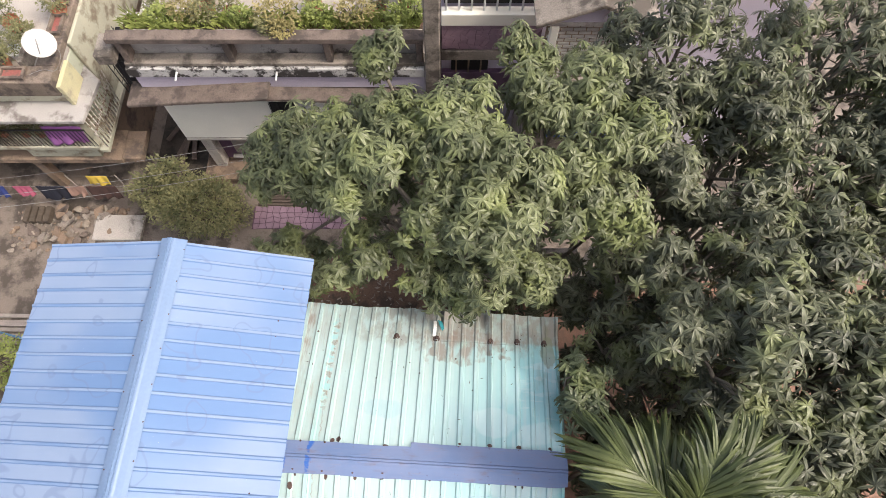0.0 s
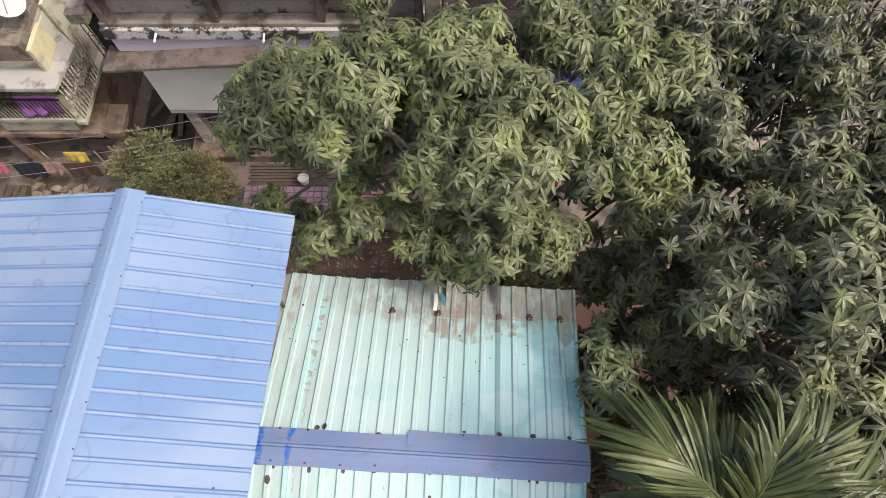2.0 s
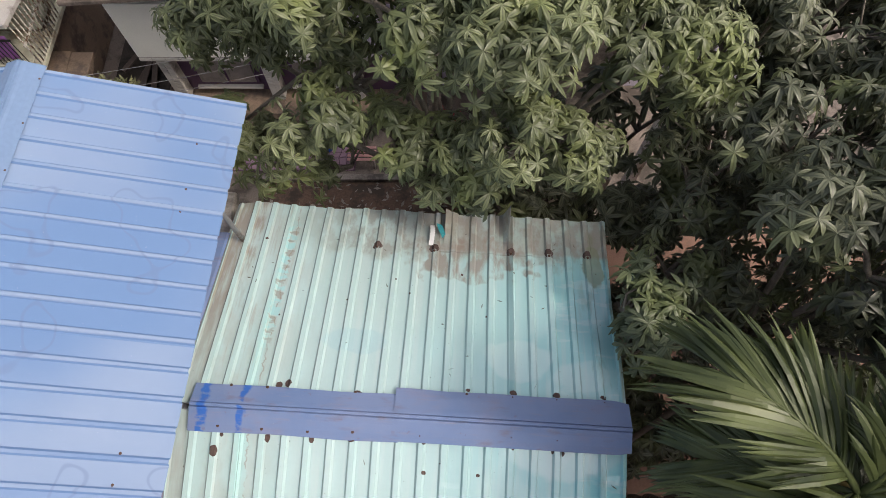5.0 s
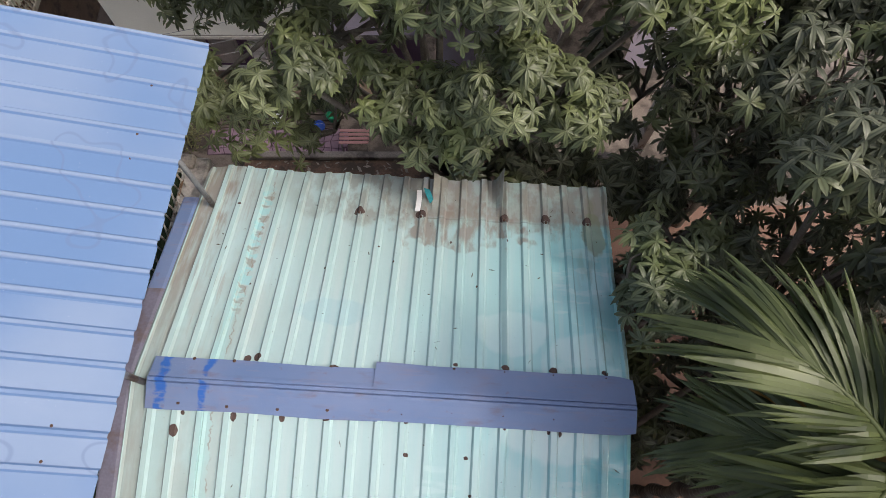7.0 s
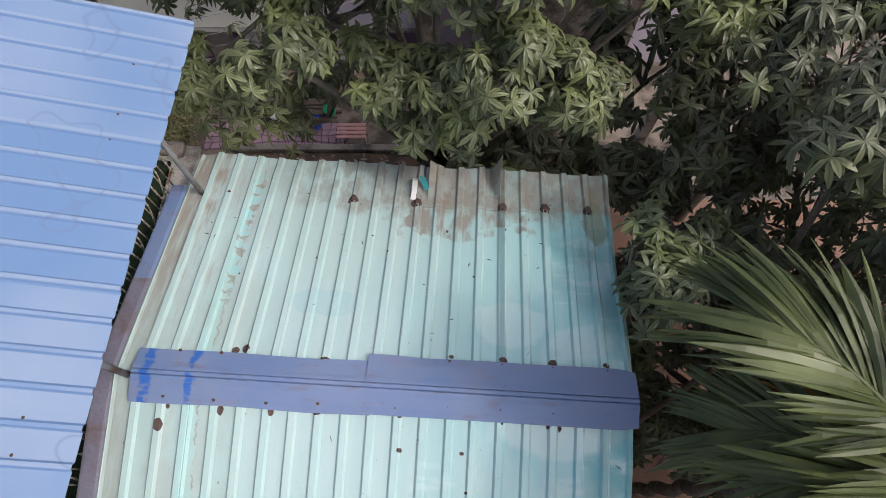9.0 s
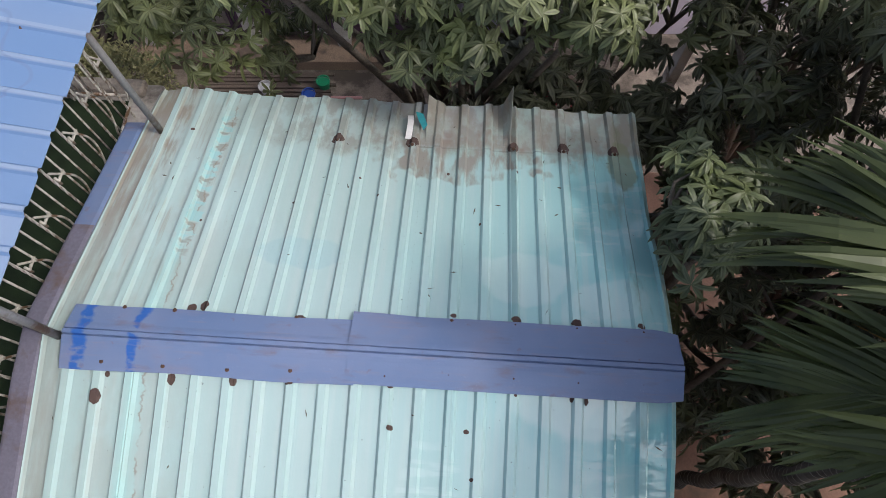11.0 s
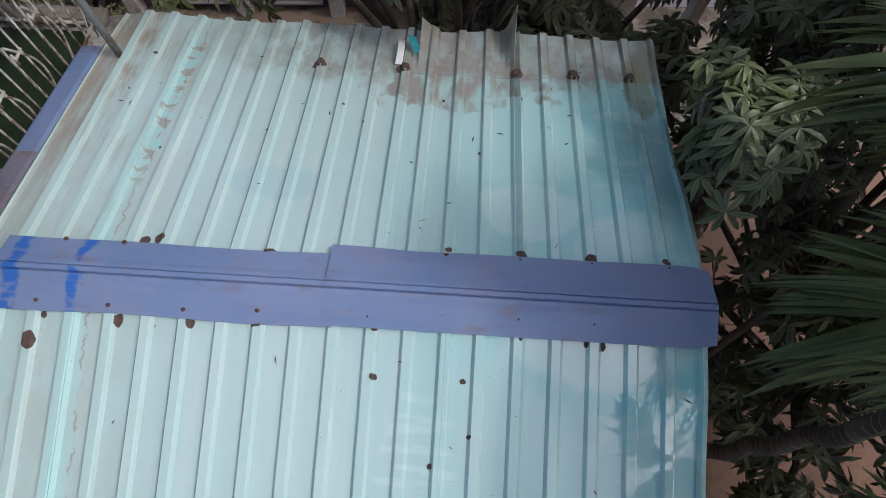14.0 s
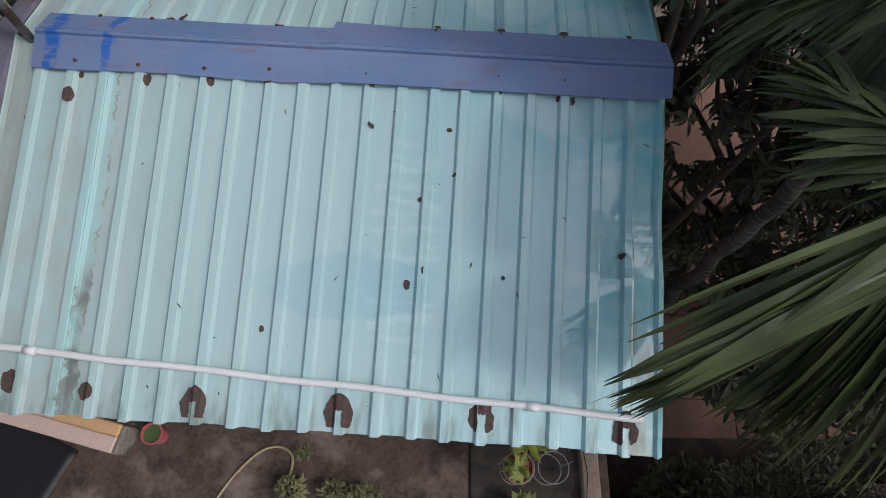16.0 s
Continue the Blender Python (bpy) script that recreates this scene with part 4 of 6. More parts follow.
def bush(name, label, at, rx, ry, rz, n, leaf, mat, seed, category="shrub", stems=5, group=""):
    rnd = random.Random(seed)
    t = thing(name, label, category, (at[0], at[1], at[2]), 0, group)
    v, f = bush_geo(rnd, rx, ry, rz, n, leaf)
    tagged(put("foliage", mesh_from("foliage", [p + Vector((0, 0, rz)) for p in v], f, mat), t), kind="stuff")
    lists = []
    for k in range(stems):
        a = rnd.uniform(0, 6.28)
        e = Vector((rx * 0.7 * math.cos(a), ry * 0.7 * math.sin(a), rz * rnd.uniform(0.9, 1.6)))
        lists.append(tube_geo([(0.02 * math.cos(a), 0.02 * math.sin(a), 0), e * 0.5 + Vector((0, 0, 0.05)), e], [0.014, 0.010, 0.005], 5))
    v, f = merge(lists)
    put("stem", mesh_from("stem", v, f, M["bark"], True), t)
    return t


def pot_mesh(r, h, mat, name="pot"):
    bm = bmesh.new()
    prof = ((0.0, 0.0), (r * 0.72, 0.0), (r * 0.98, h * 0.86), (r * 1.06, h * 0.87), (r * 1.06, h), (r * 0.93, h), (r * 0.90, h * 0.80), (0.0, h * 0.80))
    n = 20
    rings = [[bm.verts.new((pr * math.cos(2 * math.pi * k / n), pr * math.sin(2 * math.pi * k / n), z)) for k in range(n)] if pr else [bm.verts.new((0, 0, z))] for pr, z in prof]
    for a, b in zip(rings, rings[1:]):
        for k in range(n):
            if len(a) == 1:
                bm.faces.new((a[0], b[(k + 1) % n], b[k]))
            elif len(b) == 1:
                bm.faces.new((a[k], a[(k + 1) % n], b[0]))
            else:
                bm.faces.new((a[k], a[(k + 1) % n], b[(k + 1) % n], b[k]))
    me = bpy.data.meshes.new(name)
    bm.to_mesh(me)
    bm.free()
    me.materials.append(mat)
    return me


def potted(label, at, r, h, pot_mat, foliage, n, size, leaf, seed, group="potted plants"):
    t = thing("potted_plant", label, "plant", at, 0, group)
    put("pot", pot_mesh(r, h, pot_mat), t)
    v, f = bush_geo(random.Random(seed), size[0], size[1], size[2], n, leaf, 0.3)
    put("foliage", mesh_from("foliage", [p + Vector((0, 0, h + size[2] * 0.8)) for p in v], f, foliage), t)
    v, f = tube_geo([(0, 0, h * 0.7), (0.01, 0, h + size[2])], [0.012, 0.006], 6)
    put("stem", mesh_from("stem", v, f, M["bark"]), t)
    return t


# ---- house with the planted roof terrace ----
house_a = thing("two_storey_house", "two-storey house with a planted roof terrace and a cream balcony wall", "house", (0, 0, 0))
block("upper_wall", -6.95, -0.42, 9.62, 15.0, 2.12, 4.84, M["lilac"], house_a, "lilac plaster upper wall")
block("lower_wall", -6.95, -0.42, 9.60, 15.0, 0.3, 1.94, M["plum"], house_a, "dark plum plaster wall")
block("floor_slab", -7.0, -0.42, 9.14, 15.0, 1.95, 2.10, M["concrete"], house_a)
block("plinth", -7.1, -0.42, 8.85, 15.0, 0.0, 0.295, M["tan_wall"], house_a, "worn brown plinth")
block("terrace_slab", -7.2, -0.42, 9.30, 15.0, 4.86, 5.08, M["terrace"], house_a, "bleached terrace floor")
block("beam", -7.22, -0.42, 9.02, 9.29, 4.80, 5.08, M["rain_stained"], house_a, "white beam with black rain stains")
block("frieze", -7.15, -0.42, 9.08, 9.28, 4.36, 4.795, M["lilac"], house_a, "lilac band under the stained beam")
block("ledge", -7.2, -0.42, 9.10, 9.40, 5.085, 5.19, M["old_concrete"], house_a)
block("parapet_panel", -7.05, -0.45, 9.43, 9.50, 5.085, 5.85, M["stained_panel"], house_a, "recessed grey parapet panel with black mould")
block("coping", -7.25, -0.42, 9.06, 9.34, 5.86, 6.0, M["brown_concrete"], house_a, "mossy parapet coping")
for x in (-7.14, -4.82, -2.62, -0.60):
    block("parapet_post", x, x + 0.15, 9.12, 9.425, 5.195, 5.855, M["brown_concrete"], house_a)
block("planter_back", -7.1, -0.45, 9.95, 10.02, 5.085, 5.80, M["concrete"], house_a)
block("planter_soil", -7.05, -0.45, 9.505, 9.945, 5.085, 5.78, M["soil"], house_a, "planter soil")
block("balcony_wall", -7.0, -2.62, 9.13, 9.25, 2.11, 3.72, M["cream_wall"], house_a, "plain cream balcony wall")
v = block("rear_balcony_wall", -2.615, -0.42, 9.13, 9.25, 2.11, 3.3, M["lilac"], house_a)
for x0, x1, z0, slope, yf in ((-7.46, -4.05, 4.20, 4.5, 8.60), (-4.9, -0.95, 4.32, -2.5, 8.72)):
    block("sunshade", 0, x1 - x0, 0, 9.6 - yf, 0, 0.11, M["brown_concrete"], house_a, "mossy brown sloping sunshade", 0.02, pose(x0, yf, z0, 0, -slope, 0))
TILE = part("tile", box(bmesh.new(), -0.145, 0.145, -0.008, 0.008, -0.045, 0.045, None, 0.004), M["white_tile"], house_a).data
bpy.data.objects.remove(bpy.data.objects["tile"])
for k in range(14):
    put("edge_tile", TILE, house_a, Matrix.Translation((-6.84 + 0.305 * k, 9.118, 2.045)))
for px in (-6.62, -4.20, -2.15):
    pil = block("pilaster", px - 0.15, px + 0.15, 9.30, 9.595, 0.3, 1.945, M["concrete"], house_a, "pilaster clad in pale tiles")
    for r in range(13):
        for c in range(2):
            put("tile", TILE, pil, Matrix.Translation((px - 0.072 + 0.145 * c, 9.288, 0.365 + r * 0.122)) @ Matrix.Diagonal((0.47, 1, 1.25, 1)))
        put("tile", TILE, pil, Matrix.Translation((px - 0.158, 9.45, 0.365 + r * 0.122)) @ Matrix.Rotation(math.pi / 2, 4, "Z") @ Matrix.Diagonal((0.95, 1, 1.25, 1)))
for x0, x1 in ((-6.15, -4.65), (-3.75, -2.55)):
    w = block("window", x0, x1, 9.545, 9.597, 0.62, 1.72, M["plum"], house_a, "window with grey wooden shutters")
    mid = (x0 + x1) / 2
    for a, b in ((x0 + 0.06, mid - 0.03), (mid + 0.03, x1 - 0.06)):
        sh = block("shutter", a, b, 9.512, 9.543, 0.70, 1.64, M["grey_wood"], w)
        block("panel", a + 0.08, b - 0.08, 9.500, 9.511, 0.80, 1.54, M["grey_wood"], sh)
    block("sill", x0 - 0.08, x1 + 0.08, 9.42, 9.544, 0.54, 0.615, M["white_tile"], w)
gr = block("grille", -4.36, -3.66, 9.10, 9.125, 2.98, 3.02, M["black_iron"], house_a, "black iron window grille")
for k in range(7):
    tube("bar", [(-4.34 + 0.11 * k, 9.11, 3.0), (-4.34 + 0.11 * k, 9.11, 3.70)], 0.008, M["black_iron"], gr, sides=5)
# flat panel, its near-black colour in place of the shade behind the grille
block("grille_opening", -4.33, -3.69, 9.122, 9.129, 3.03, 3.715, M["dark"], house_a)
for x in (-6.07, -3.79):
    tube("spout", [(x, 9.25, 5.0), (x, 8.80, 4.97)], 0.024, M["pvc"], house_a, "white plastic rain spout", 10)
block("corner_block", -7.66, -7.26, 8.95, 9.60, 5.30, 5.62, M["old_concrete"], house_a, "projecting grey concrete block", 0.03)
# solid near-black box that paints in the shade inside the cage
block("cage_shade_box", -7.60, -7.26, 9.30, 10.15, 4.0, 5.2, M["dark"], house_a)
cage = block("window_cage", -7.70, -7.02, 9.22, 10.2, 3.92, 3.98, M["black_iron"], house_a, "black iron window cage")
for k in range(8):
    tube("bar", [(-7.69, 9.24 + 0.13 * k, 3.95), (-7.69, 9.24 + 0.13 * k, 5.2)], 0.009, M["black_iron"], cage, sides=5)
for k in range(6):
    tube("bar", [(-7.69 + 0.13 * k, 9.23, 3.95), (-7.69 + 0.13 * k, 9.23, 5.2)], 0.009, M["black_iron"], cage, sides=5)
for z in (4.3, 4.7, 5.1):
    tube("band", [(-7.03, 9.225, z), (-7.695, 9.225, z), (-7.695, 10.2, z)], 0.01, M["black_iron"], cage, sides=5)
block("pillar", -0.40, -0.06, 8.95, 9.25, 0.0, 7.9, M["old_concrete"], house_a, "tall mossy concrete pillar", 0.03)

# plants along its terrace
rnd = random.Random(77)
tagged(put("planter_grass", mesh_from("planter_grass", *merge([([Vector((x, y, 5.78)), Vector((x + 0.012, y, 5.78)), Vector((x + dx * 0.5, y + dy * 0.5, 5.78 + h * 0.7)), Vector((x + dx, y + dy, 5.78 + h * 0.85))], [(0, 1, 2), (1, 3, 2)]) for x, y, dx, dy, h in [(rnd.uniform(-7.0, -0.5), rnd.uniform(9.5, 9.94), rnd.uniform(-0.18, 0.18), rnd.uniform(-0.22, 0.1), rnd.uniform(0.15, 0.42)) for _ in range(1900)]]), M["grass"])), "long green grass in the terrace planter", "grass", kind="stuff")
for k, (x, y, rx, rz, mat) in enumerate(((-6.1, 9.75, 0.35, 0.22, "grass"), (-5.2, 9.7, 0.30, 0.30, "shrub_leaf"), (-4.35, 9.7, 0.25, 0.25, "grass"), (-3.55, 9.6, 0.50, 0.42, "dry_leaf"), (-3.45, 9.25, 0.26, 0.30, "dry_leaf"), (-2.7, 9.75, 0.3, 0.3, "grass"), (-5.6, 9.75, 0.34, 0.34, "dry_leaf"), (-1.9, 9.7, 0.42, 0.38, "dry_leaf"), (-1.0, 9.7, 0.25, 0.3, "grass"), (-0.65, 9.75, 0.22, 0.38, "grass"), (-3.75, 9.3, 0.22, 0.3, "shrub_leaf"))):
    bush("terrace_shrub", "small flowering shrub in the terrace planter", (x, y, 5.76), rx, rx * 0.7, rz, int(380 * rx / 0.3), 0.085, M[mat], 500 + k, group="terrace shrubs")
for k, (x, y, r) in enumerate(((-6.6, 10.5, 0.16), (-5.5, 10.7, 0.17), (-4.9, 10.45, 0.2), (-3.0, 10.7, 0.18), (-1.5, 10.6, 0.18), (-0.9, 10.9, 0.17), (-5.8, 11.3, 0.2), (-4.2, 11.4, 0.2))):
    potted("leafy plant in a terracotta pot on the roof terrace", (x, y, 5.08), r, r * 1.5, M["terracotta"], M["shrub_leaf"], 260, (r * 1.5, r * 1.5, r * 1.4), 0.09, 540 + k)
rnd = random.Random(78)
fl = []
for _ in range(16):
    p = Vector((rnd.uniform(-7.1, -3.0), rnd.uniform(9.45, 9.95), rnd.uniform(6.02, 6.25)))
    fl.append(([p + Vector((0.018 * math.cos(a), 0.018 * math.sin(a), 0.004 * math.cos(3 * a))) for a in (0, 1.26, 2.51, 3.77, 5.03)], [(0, 1, 2, 3, 4)]))
tagged(put("white_blossom", mesh_from("white_blossom", *merge(fl), M["pvc"])), "small white blossoms over the planter", "flowers", kind="stuff")

# ---- pale green house with the grilled balcony ----
house_b = thing("terraced_house", "pale green house with a cluttered roof terrace and a grilled balcony", "house", (0, 0, 0))
block("upper_wall", -17.0, -9.05, 9.55, 17.0, 2.52, 4.45, M["green_wall"], house_b)
block("lower_wall", -17.0, -9.15, 9.60, 17.0, 0.0, 2.36, M["tan_wall"], house_b, "tan lower wall")
block("terrace_floor", -17.0, -9.06, 9.3, 17.0, 4.46, 4.60, M["terrace"], house_b)
block("parapet", -17.0, -9.04, 8.86, 9.36, 4.30, 4.80, M["parapet_brown"], house_b, "brown weathered parapet")
block("side_parapet", -9.50, -9.04, 9.365, 17.0, 4.61, 4.80, M["parapet_brown"], house_b, "brown weathered parapet")
for x, y, w, d in ((-9.95, 9.11, 0.62, 0.36), (-10.85, 9.11, 0.62, 0.36), (-11.75, 9.11, 0.62, 0.36), (-9.27, 10.55, 0.34, 0.62), (-9.27, 11.45, 0.34, 0.62), (-9.27, 12.35, 0.34, 0.62)):
    fr = bmesh.new()
    for x0, x1, y0, y1 in ((-w / 2, w / 2, -d / 2, -d / 2 + 0.07), (-w / 2, w / 2, d / 2 - 0.07, d / 2), (-w / 2, -w / 2 + 0.07, -d / 2 + 0.07, d / 2 - 0.07), (w / 2 - 0.07, w / 2, -d / 2 + 0.07, d / 2 - 0.07)):
        box(fr, x0, x1, y0, y1, 0.0, 0.09, None, 0.008)
    fr = part("panel_frame", fr, M["parapet_brown"], house_b, "", Matrix.Translation((x, y, 4.803)))
    part("panel", box(bmesh.new(), -w / 2 + 0.075, w / 2 - 0.075, -d / 2 + 0.075, d / 2 - 0.075, 0.0, 0.02, None, 0.004), M["faded_red"], fr, "faded red panel")
block("side_wall", -9.035, -8.95, 10.13, 17.0, 2.51, 4.66, M["cream_green"], house_b, "yellowed pale green side wall")
block("corner_wall", -9.035, -8.93, 8.90, 9.695, 3.905, 4.60, M["yellow_wall"], house_b, "yellowed plaster corner")
block("fascia", -17.0, -9.04, 9.0, 9.24, 3.905, 4.295, M["cream_green"], house_b, "pale green fascia")
bm = bmesh.new()
plan = ((-17.0, 8.40), (-8.70, 8.43), (-8.54, 9.66), (-9.036, 10.12), (-9.036, 9.245), (-17.0, 9.245))
bot, topv = [bm.verts.new((x, y, 3.78)) for x, y in plan], [bm.verts.new((x, y, 3.90)) for x, y in plan]
bm.faces.new(bot[::-1])
bm.faces.new(topv)
for k in range(6):
    bm.faces.new((bot[k], bot[(k + 1) % 6], topv[(k + 1) % 6], topv[k]))
bmesh.ops.bevel(bm, geom=bm.edges[:], offset=0.015, segments=1, affect="EDGES")
part("sunshade", bm, M["stained_wall"], house_b, "stained white sunshade turning round the corner")
block("balcony_slab", -17.0, -9.02, 8.58, 9.56, 2.37, 2.50, M["cream_green"], house_b)
block("side_balcony", -9.01, -8.78, 8.50, 11.0, 2.37, 2.50, M["cream_green"], house_b)
block("side_lintel", -8.79, -8.28, 8.66, 9.55, 1.60, 1.79, M["tan_wall"], house_b, "brown ledge at the corner")
block("lintel", -17.0, -8.80, 8.62, 9.58, 1.62, 1.80, M["tan_wall"], house_b, "orange-brown lintel beam")
block("inner_lintel", -11.2, -9.3, 8.70, 9.5, 1.83, 2.30, M["cream_green"], house_b)
for x in (-11.4, -13.5):
    block("column", x - 0.12, x + 0.12, 8.75, 9.0, 0.0, 1.61, M["tan_wall"], house_b)
for x0, x1 in ((-11.1, -9.7), (-13.2, -11.8)):
    # flat near-black panel, the dark of the room put into its colour
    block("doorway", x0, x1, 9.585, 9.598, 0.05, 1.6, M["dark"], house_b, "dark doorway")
balr = part("balcony_railing", box(bmesh.new(), -14.0, -9.04, 8.60, 8.63, 3.22, 3.26), M["black_iron"], house_b, "black iron balcony railing")
for k in range(48):
    tube("bar", [(-9.06 - 0.1 * k, 8.615, 2.5), (-9.06 - 0.1 * k, 8.615, 3.23)], 0.011, M["black_iron"], balr, sides=5)
part("side_rail", box(bmesh.new(), -8.83, -8.79, 8.56, 10.1, 3.10, 3.14), M["white_rail"], balr)
for k in range(13):
    tube("bar", [(-8.81, 8.60 + 0.12 * k, 2.5), (-8.78 + 0.012 * k, 8.60 + 0.12 * k, 3.78)], 0.016, M["white_rail"], balr, sides=5)
for k in range(5):
    block("terrace_frame", -12.0 + 0.55 * k, -11.88 + 0.55 * k, 9.3, 9.8, 4.605, 5.0, M["old_concrete"], house_b)
dish = thing("satellite_dish", "white satellite dish on the roof terrace", "satellite dish", (-9.14, 9.56, 4.80))
verts, faces, n = [], [], 28
for i in range(7):
    r = 0.32 * i / 6
    for k in range(n):
        a = 2 * math.pi * k / n
        verts.append(Vector((r * 1.08 * math.cos(a), r * math.sin(a), 0.45 * r * r)))
for i in range(6):
    for k in range(n):
        a, b = i * n + k, i * n + (k + 1) % n
        faces.append((a, b, b + n, a + n))
ob = put("reflector", mesh_from("reflector", verts, faces, M["dish_white"], True), dish, pose(0, 0, 0.50, 28, 24, 15))
ob.modifiers.new("thick", "SOLIDIFY").thickness = 0.008
tube("mast", [(0.02, 0.1, 0), (0.02, 0.1, 0.50)], 0.02, M["steel"], dish)
tube("feed_arm", [(0.0, -0.25, 0.34), (0.12, -0.12, 0.80)], 0.012, M["steel"], dish)
loop = [(0.27 + 0.14 * math.sin(2.6 * t) - 0.75 * t * t, -0.02 - 0.50 * t + 0.10 * math.sin(9 * t), 0.02 + 0.40 * (1 - t) ** 3) for t in [i / 24 for i in range(25)]]
tube("cable", loop, 0.006, M["steel"], dish, sides=5)
for k, (x, y, r, mat) in enumerate(((-10.05, 9.75, 0.17, "pvc"), (-9.85, 10.15, 0.15, "cream_green"), (-10.3, 9.5, 0.15, "terracotta"), (-10.35, 10.6, 0.2, "terracotta"), (-9.3, 11.0, 0.18, "terracotta"))):
    potted("green plant in a pot on the roof terrace", (x, y, 4.60), r, r * 1.7, M[mat], M["shrub_leaf"], 420, (r * 1.9, r * 1.9, r * 1.9), 0.08, 600 + k)
for k, x in enumerate((-11.6, -11.0, -10.6)):
    potted("flowering plant in a pot on the balcony", (x, 8.95, 2.50), 0.12, 0.2, M["terracotta"], M["shrub_leaf"], 240, (0.22, 0.2, 0.22), 0.08, 620 + k)


def cloth(name, label, x0, x1, y, z_top, drop, mat, seed, category="laundry"):
    """A cloth hanging over a line, with folds."""
    rnd = random.Random(seed)
    n, m = 22, 10
    ph = rnd.uniform(0, 9)
    bm = bmesh.new()
    rows = []
    for j in range(m + 1):
        t = j / m
        row = []
        for i in range(n + 1):
            u = i / n
            x = x0 + (x1 - x0) * u
            f = 0.07 * noise.noise(Vector((u * 5, t * 0.8, ph))) * (0.3 + t) + 0.02 * math.sin(u * 19 + 2 * ph) * t
            row.append(bm.verts.new((x, y + f - 0.10 * t, z_top - drop * t * (1 + 0.10 * noise.noise(Vector((u * 2.3, ph, 0)))))))
        rows.append(row)
    for a, b in zip(rows, rows[1:]):
        for i in range(n):
            bm.faces.new((a[i], a[i + 1], b[i + 1], b[i]))
    ob = part(name, bm, mat, None, "", None, True)
    ob.modifiers.new("thick", "SOLIDIFY").thickness = 0.006
    return tagged(ob, label, category, "laundry on the line")


def plain(name, rgb, rough=0.85):
    return material(name, rgb, rough, 0.0, 0.15, 5, 60, 0.25)


cloth("purple_mat", "purple striped mat hung over the balcony railing", -10.15, -9.15, 8.70, 3.29, 0.62, plain("purple_cloth", (0.32, 0.12, 0.36)), 1)
cloth("red_cloth", "red cloth hung over the balcony railing", -12.2, -11.5, 8.70, 3.29, 0.5, plain("red_cloth", (0.42, 0.03, 0.07)), 2)
for k, (nm, x0, x1, drop, rgb) in enumerate((("blue", -12.9, -12.35, 0.45, (0.03, 0.05, 0.20)), ("pink", -12.1, -11.6, 0.40, (0.42, 0.10, 0.17)), ("black", -11.45, -10.65, 0.62, (0.018, 0.02, 0.035)), ("salmon", -10.6, -10.1, 0.40, (0.34, 0.21, 0.17)), ("brown", -10.05, -9.2, 0.55, (0.075, 0.04, 0.035)))):
    cloth(nm + "_cloth", nm + " cloth drying on a line in front of the house", x0, x1, 8.15, 1.16, drop, plain(nm + "_laundry", rgb), 10 + k)
cloth("yellow_cloth", "yellow cloth drying on a line in front of the house", -10.05, -9.45, 8.42, 1.26, 0.34, plain("yellow_laundry", (0.62, 0.45, 0.08)), 16)

for y, z, x0, x1 in ((8.15, 1.15, -13.2, -8.95), (8.42, 1.25, -10.6, -9.2)):
    ln = thing("washing_line", "washing line tied between two thin poles", "washing line", (0, 0, 0), 0, "washing lines")
    tube("line", [(x0, y, z), (x1, y, z)], 0.006, M["steel"], ln, sides=5)
    for x in (x0, x1):
        tube("pole", [(x, y, 0), (x, y, z + 0.05)], 0.018, M["grey_wood"], ln, sides=6)

# ---- house front with crazy paving, porch gable, tarpaulin ----
house_c = thing("stone_fronted_house", "house front with a pink crazy-paving balcony and barred windows", "house", (0, 0, 0))
block("wall", -0.04, 8.0, 9.95, 15.0, 0.0, 7.4, M["lilac"], house_c)
block("balcony_front", -0.04, 2.2, 9.62, 9.75, 5.04, 5.86, M["grout"], house_c, "pink crazy-paving balcony front")
front = bpy.data.objects["balcony_front"]
rnd = random.Random(5)
pts = {}
for j in range(6):
    for i in range(15):
        pts[i, j] = (min(max(-0.04 + 0.16 * (i - 0.5 * (j % 2)) + rnd.uniform(-0.05, 0.05), -0.03), 2.19), min(max(5.05 + 0.16 * j + rnd.uniform(-0.045, 0.045), 5.05), 5.85))
for j in range(5):
    for i in range(14):
        a, b, c, d = pts[i, j], pts[i + 1, j], pts[i + 1, j + 1], pts[i, j + 1]
        cx, cz = sum(p[0] for p in (a, b, c, d)) / 4, sum(p[1] for p in (a, b, c, d)) / 4
        bm = bmesh.new()
        fr = [bm.verts.new((cx + (p[0] - cx) * 0.90, 9.606, cz + (p[1] - cz) * 0.90)) for p in (a, b, c, d)]
        bk = [bm.verts.new((cx + (p[0] - cx) * 0.94, 9.621, cz + (p[1] - cz) * 0.94)) for p in (a, b, c, d)]
        bm.faces.new(fr)
        for k in range(4):
            bm.faces.new((fr[k], bk[k], bk[(k + 1) % 4], fr[(k + 1) % 4]))
        part("stone", bm, M["pink_stone"], front)
block("cream_band", -0.04, 2.2, 9.55, 9.80, 5.87, 6.20, M["cream_wall"], house_c, "cream band under the barred window")
block("window_dark", 0.02, 2.0, 9.86, 9.945, 6.21, 7.2, M["dark"], house_c)
for k in range(8):
    block("window_bar", 0.05 + 0.27 * k, 0.09 + 0.27 * k, 9.66, 9.70, 6.205, 7.3, M["pvc"], house_c, "white window bar", 0.004)
block("slab", -0.04, 2.4, 9.58, 9.94, 4.72, 5.03, M["old_concrete"], house_c)
block("lower_front", -0.04, 4.0, 9.80, 9.94, 3.0, 4.0, M["plum"], house_c)
block("lower_window", 0.2, 1.1, 9.86, 9.945, 4.02, 4.66, M["dark"], house_c)
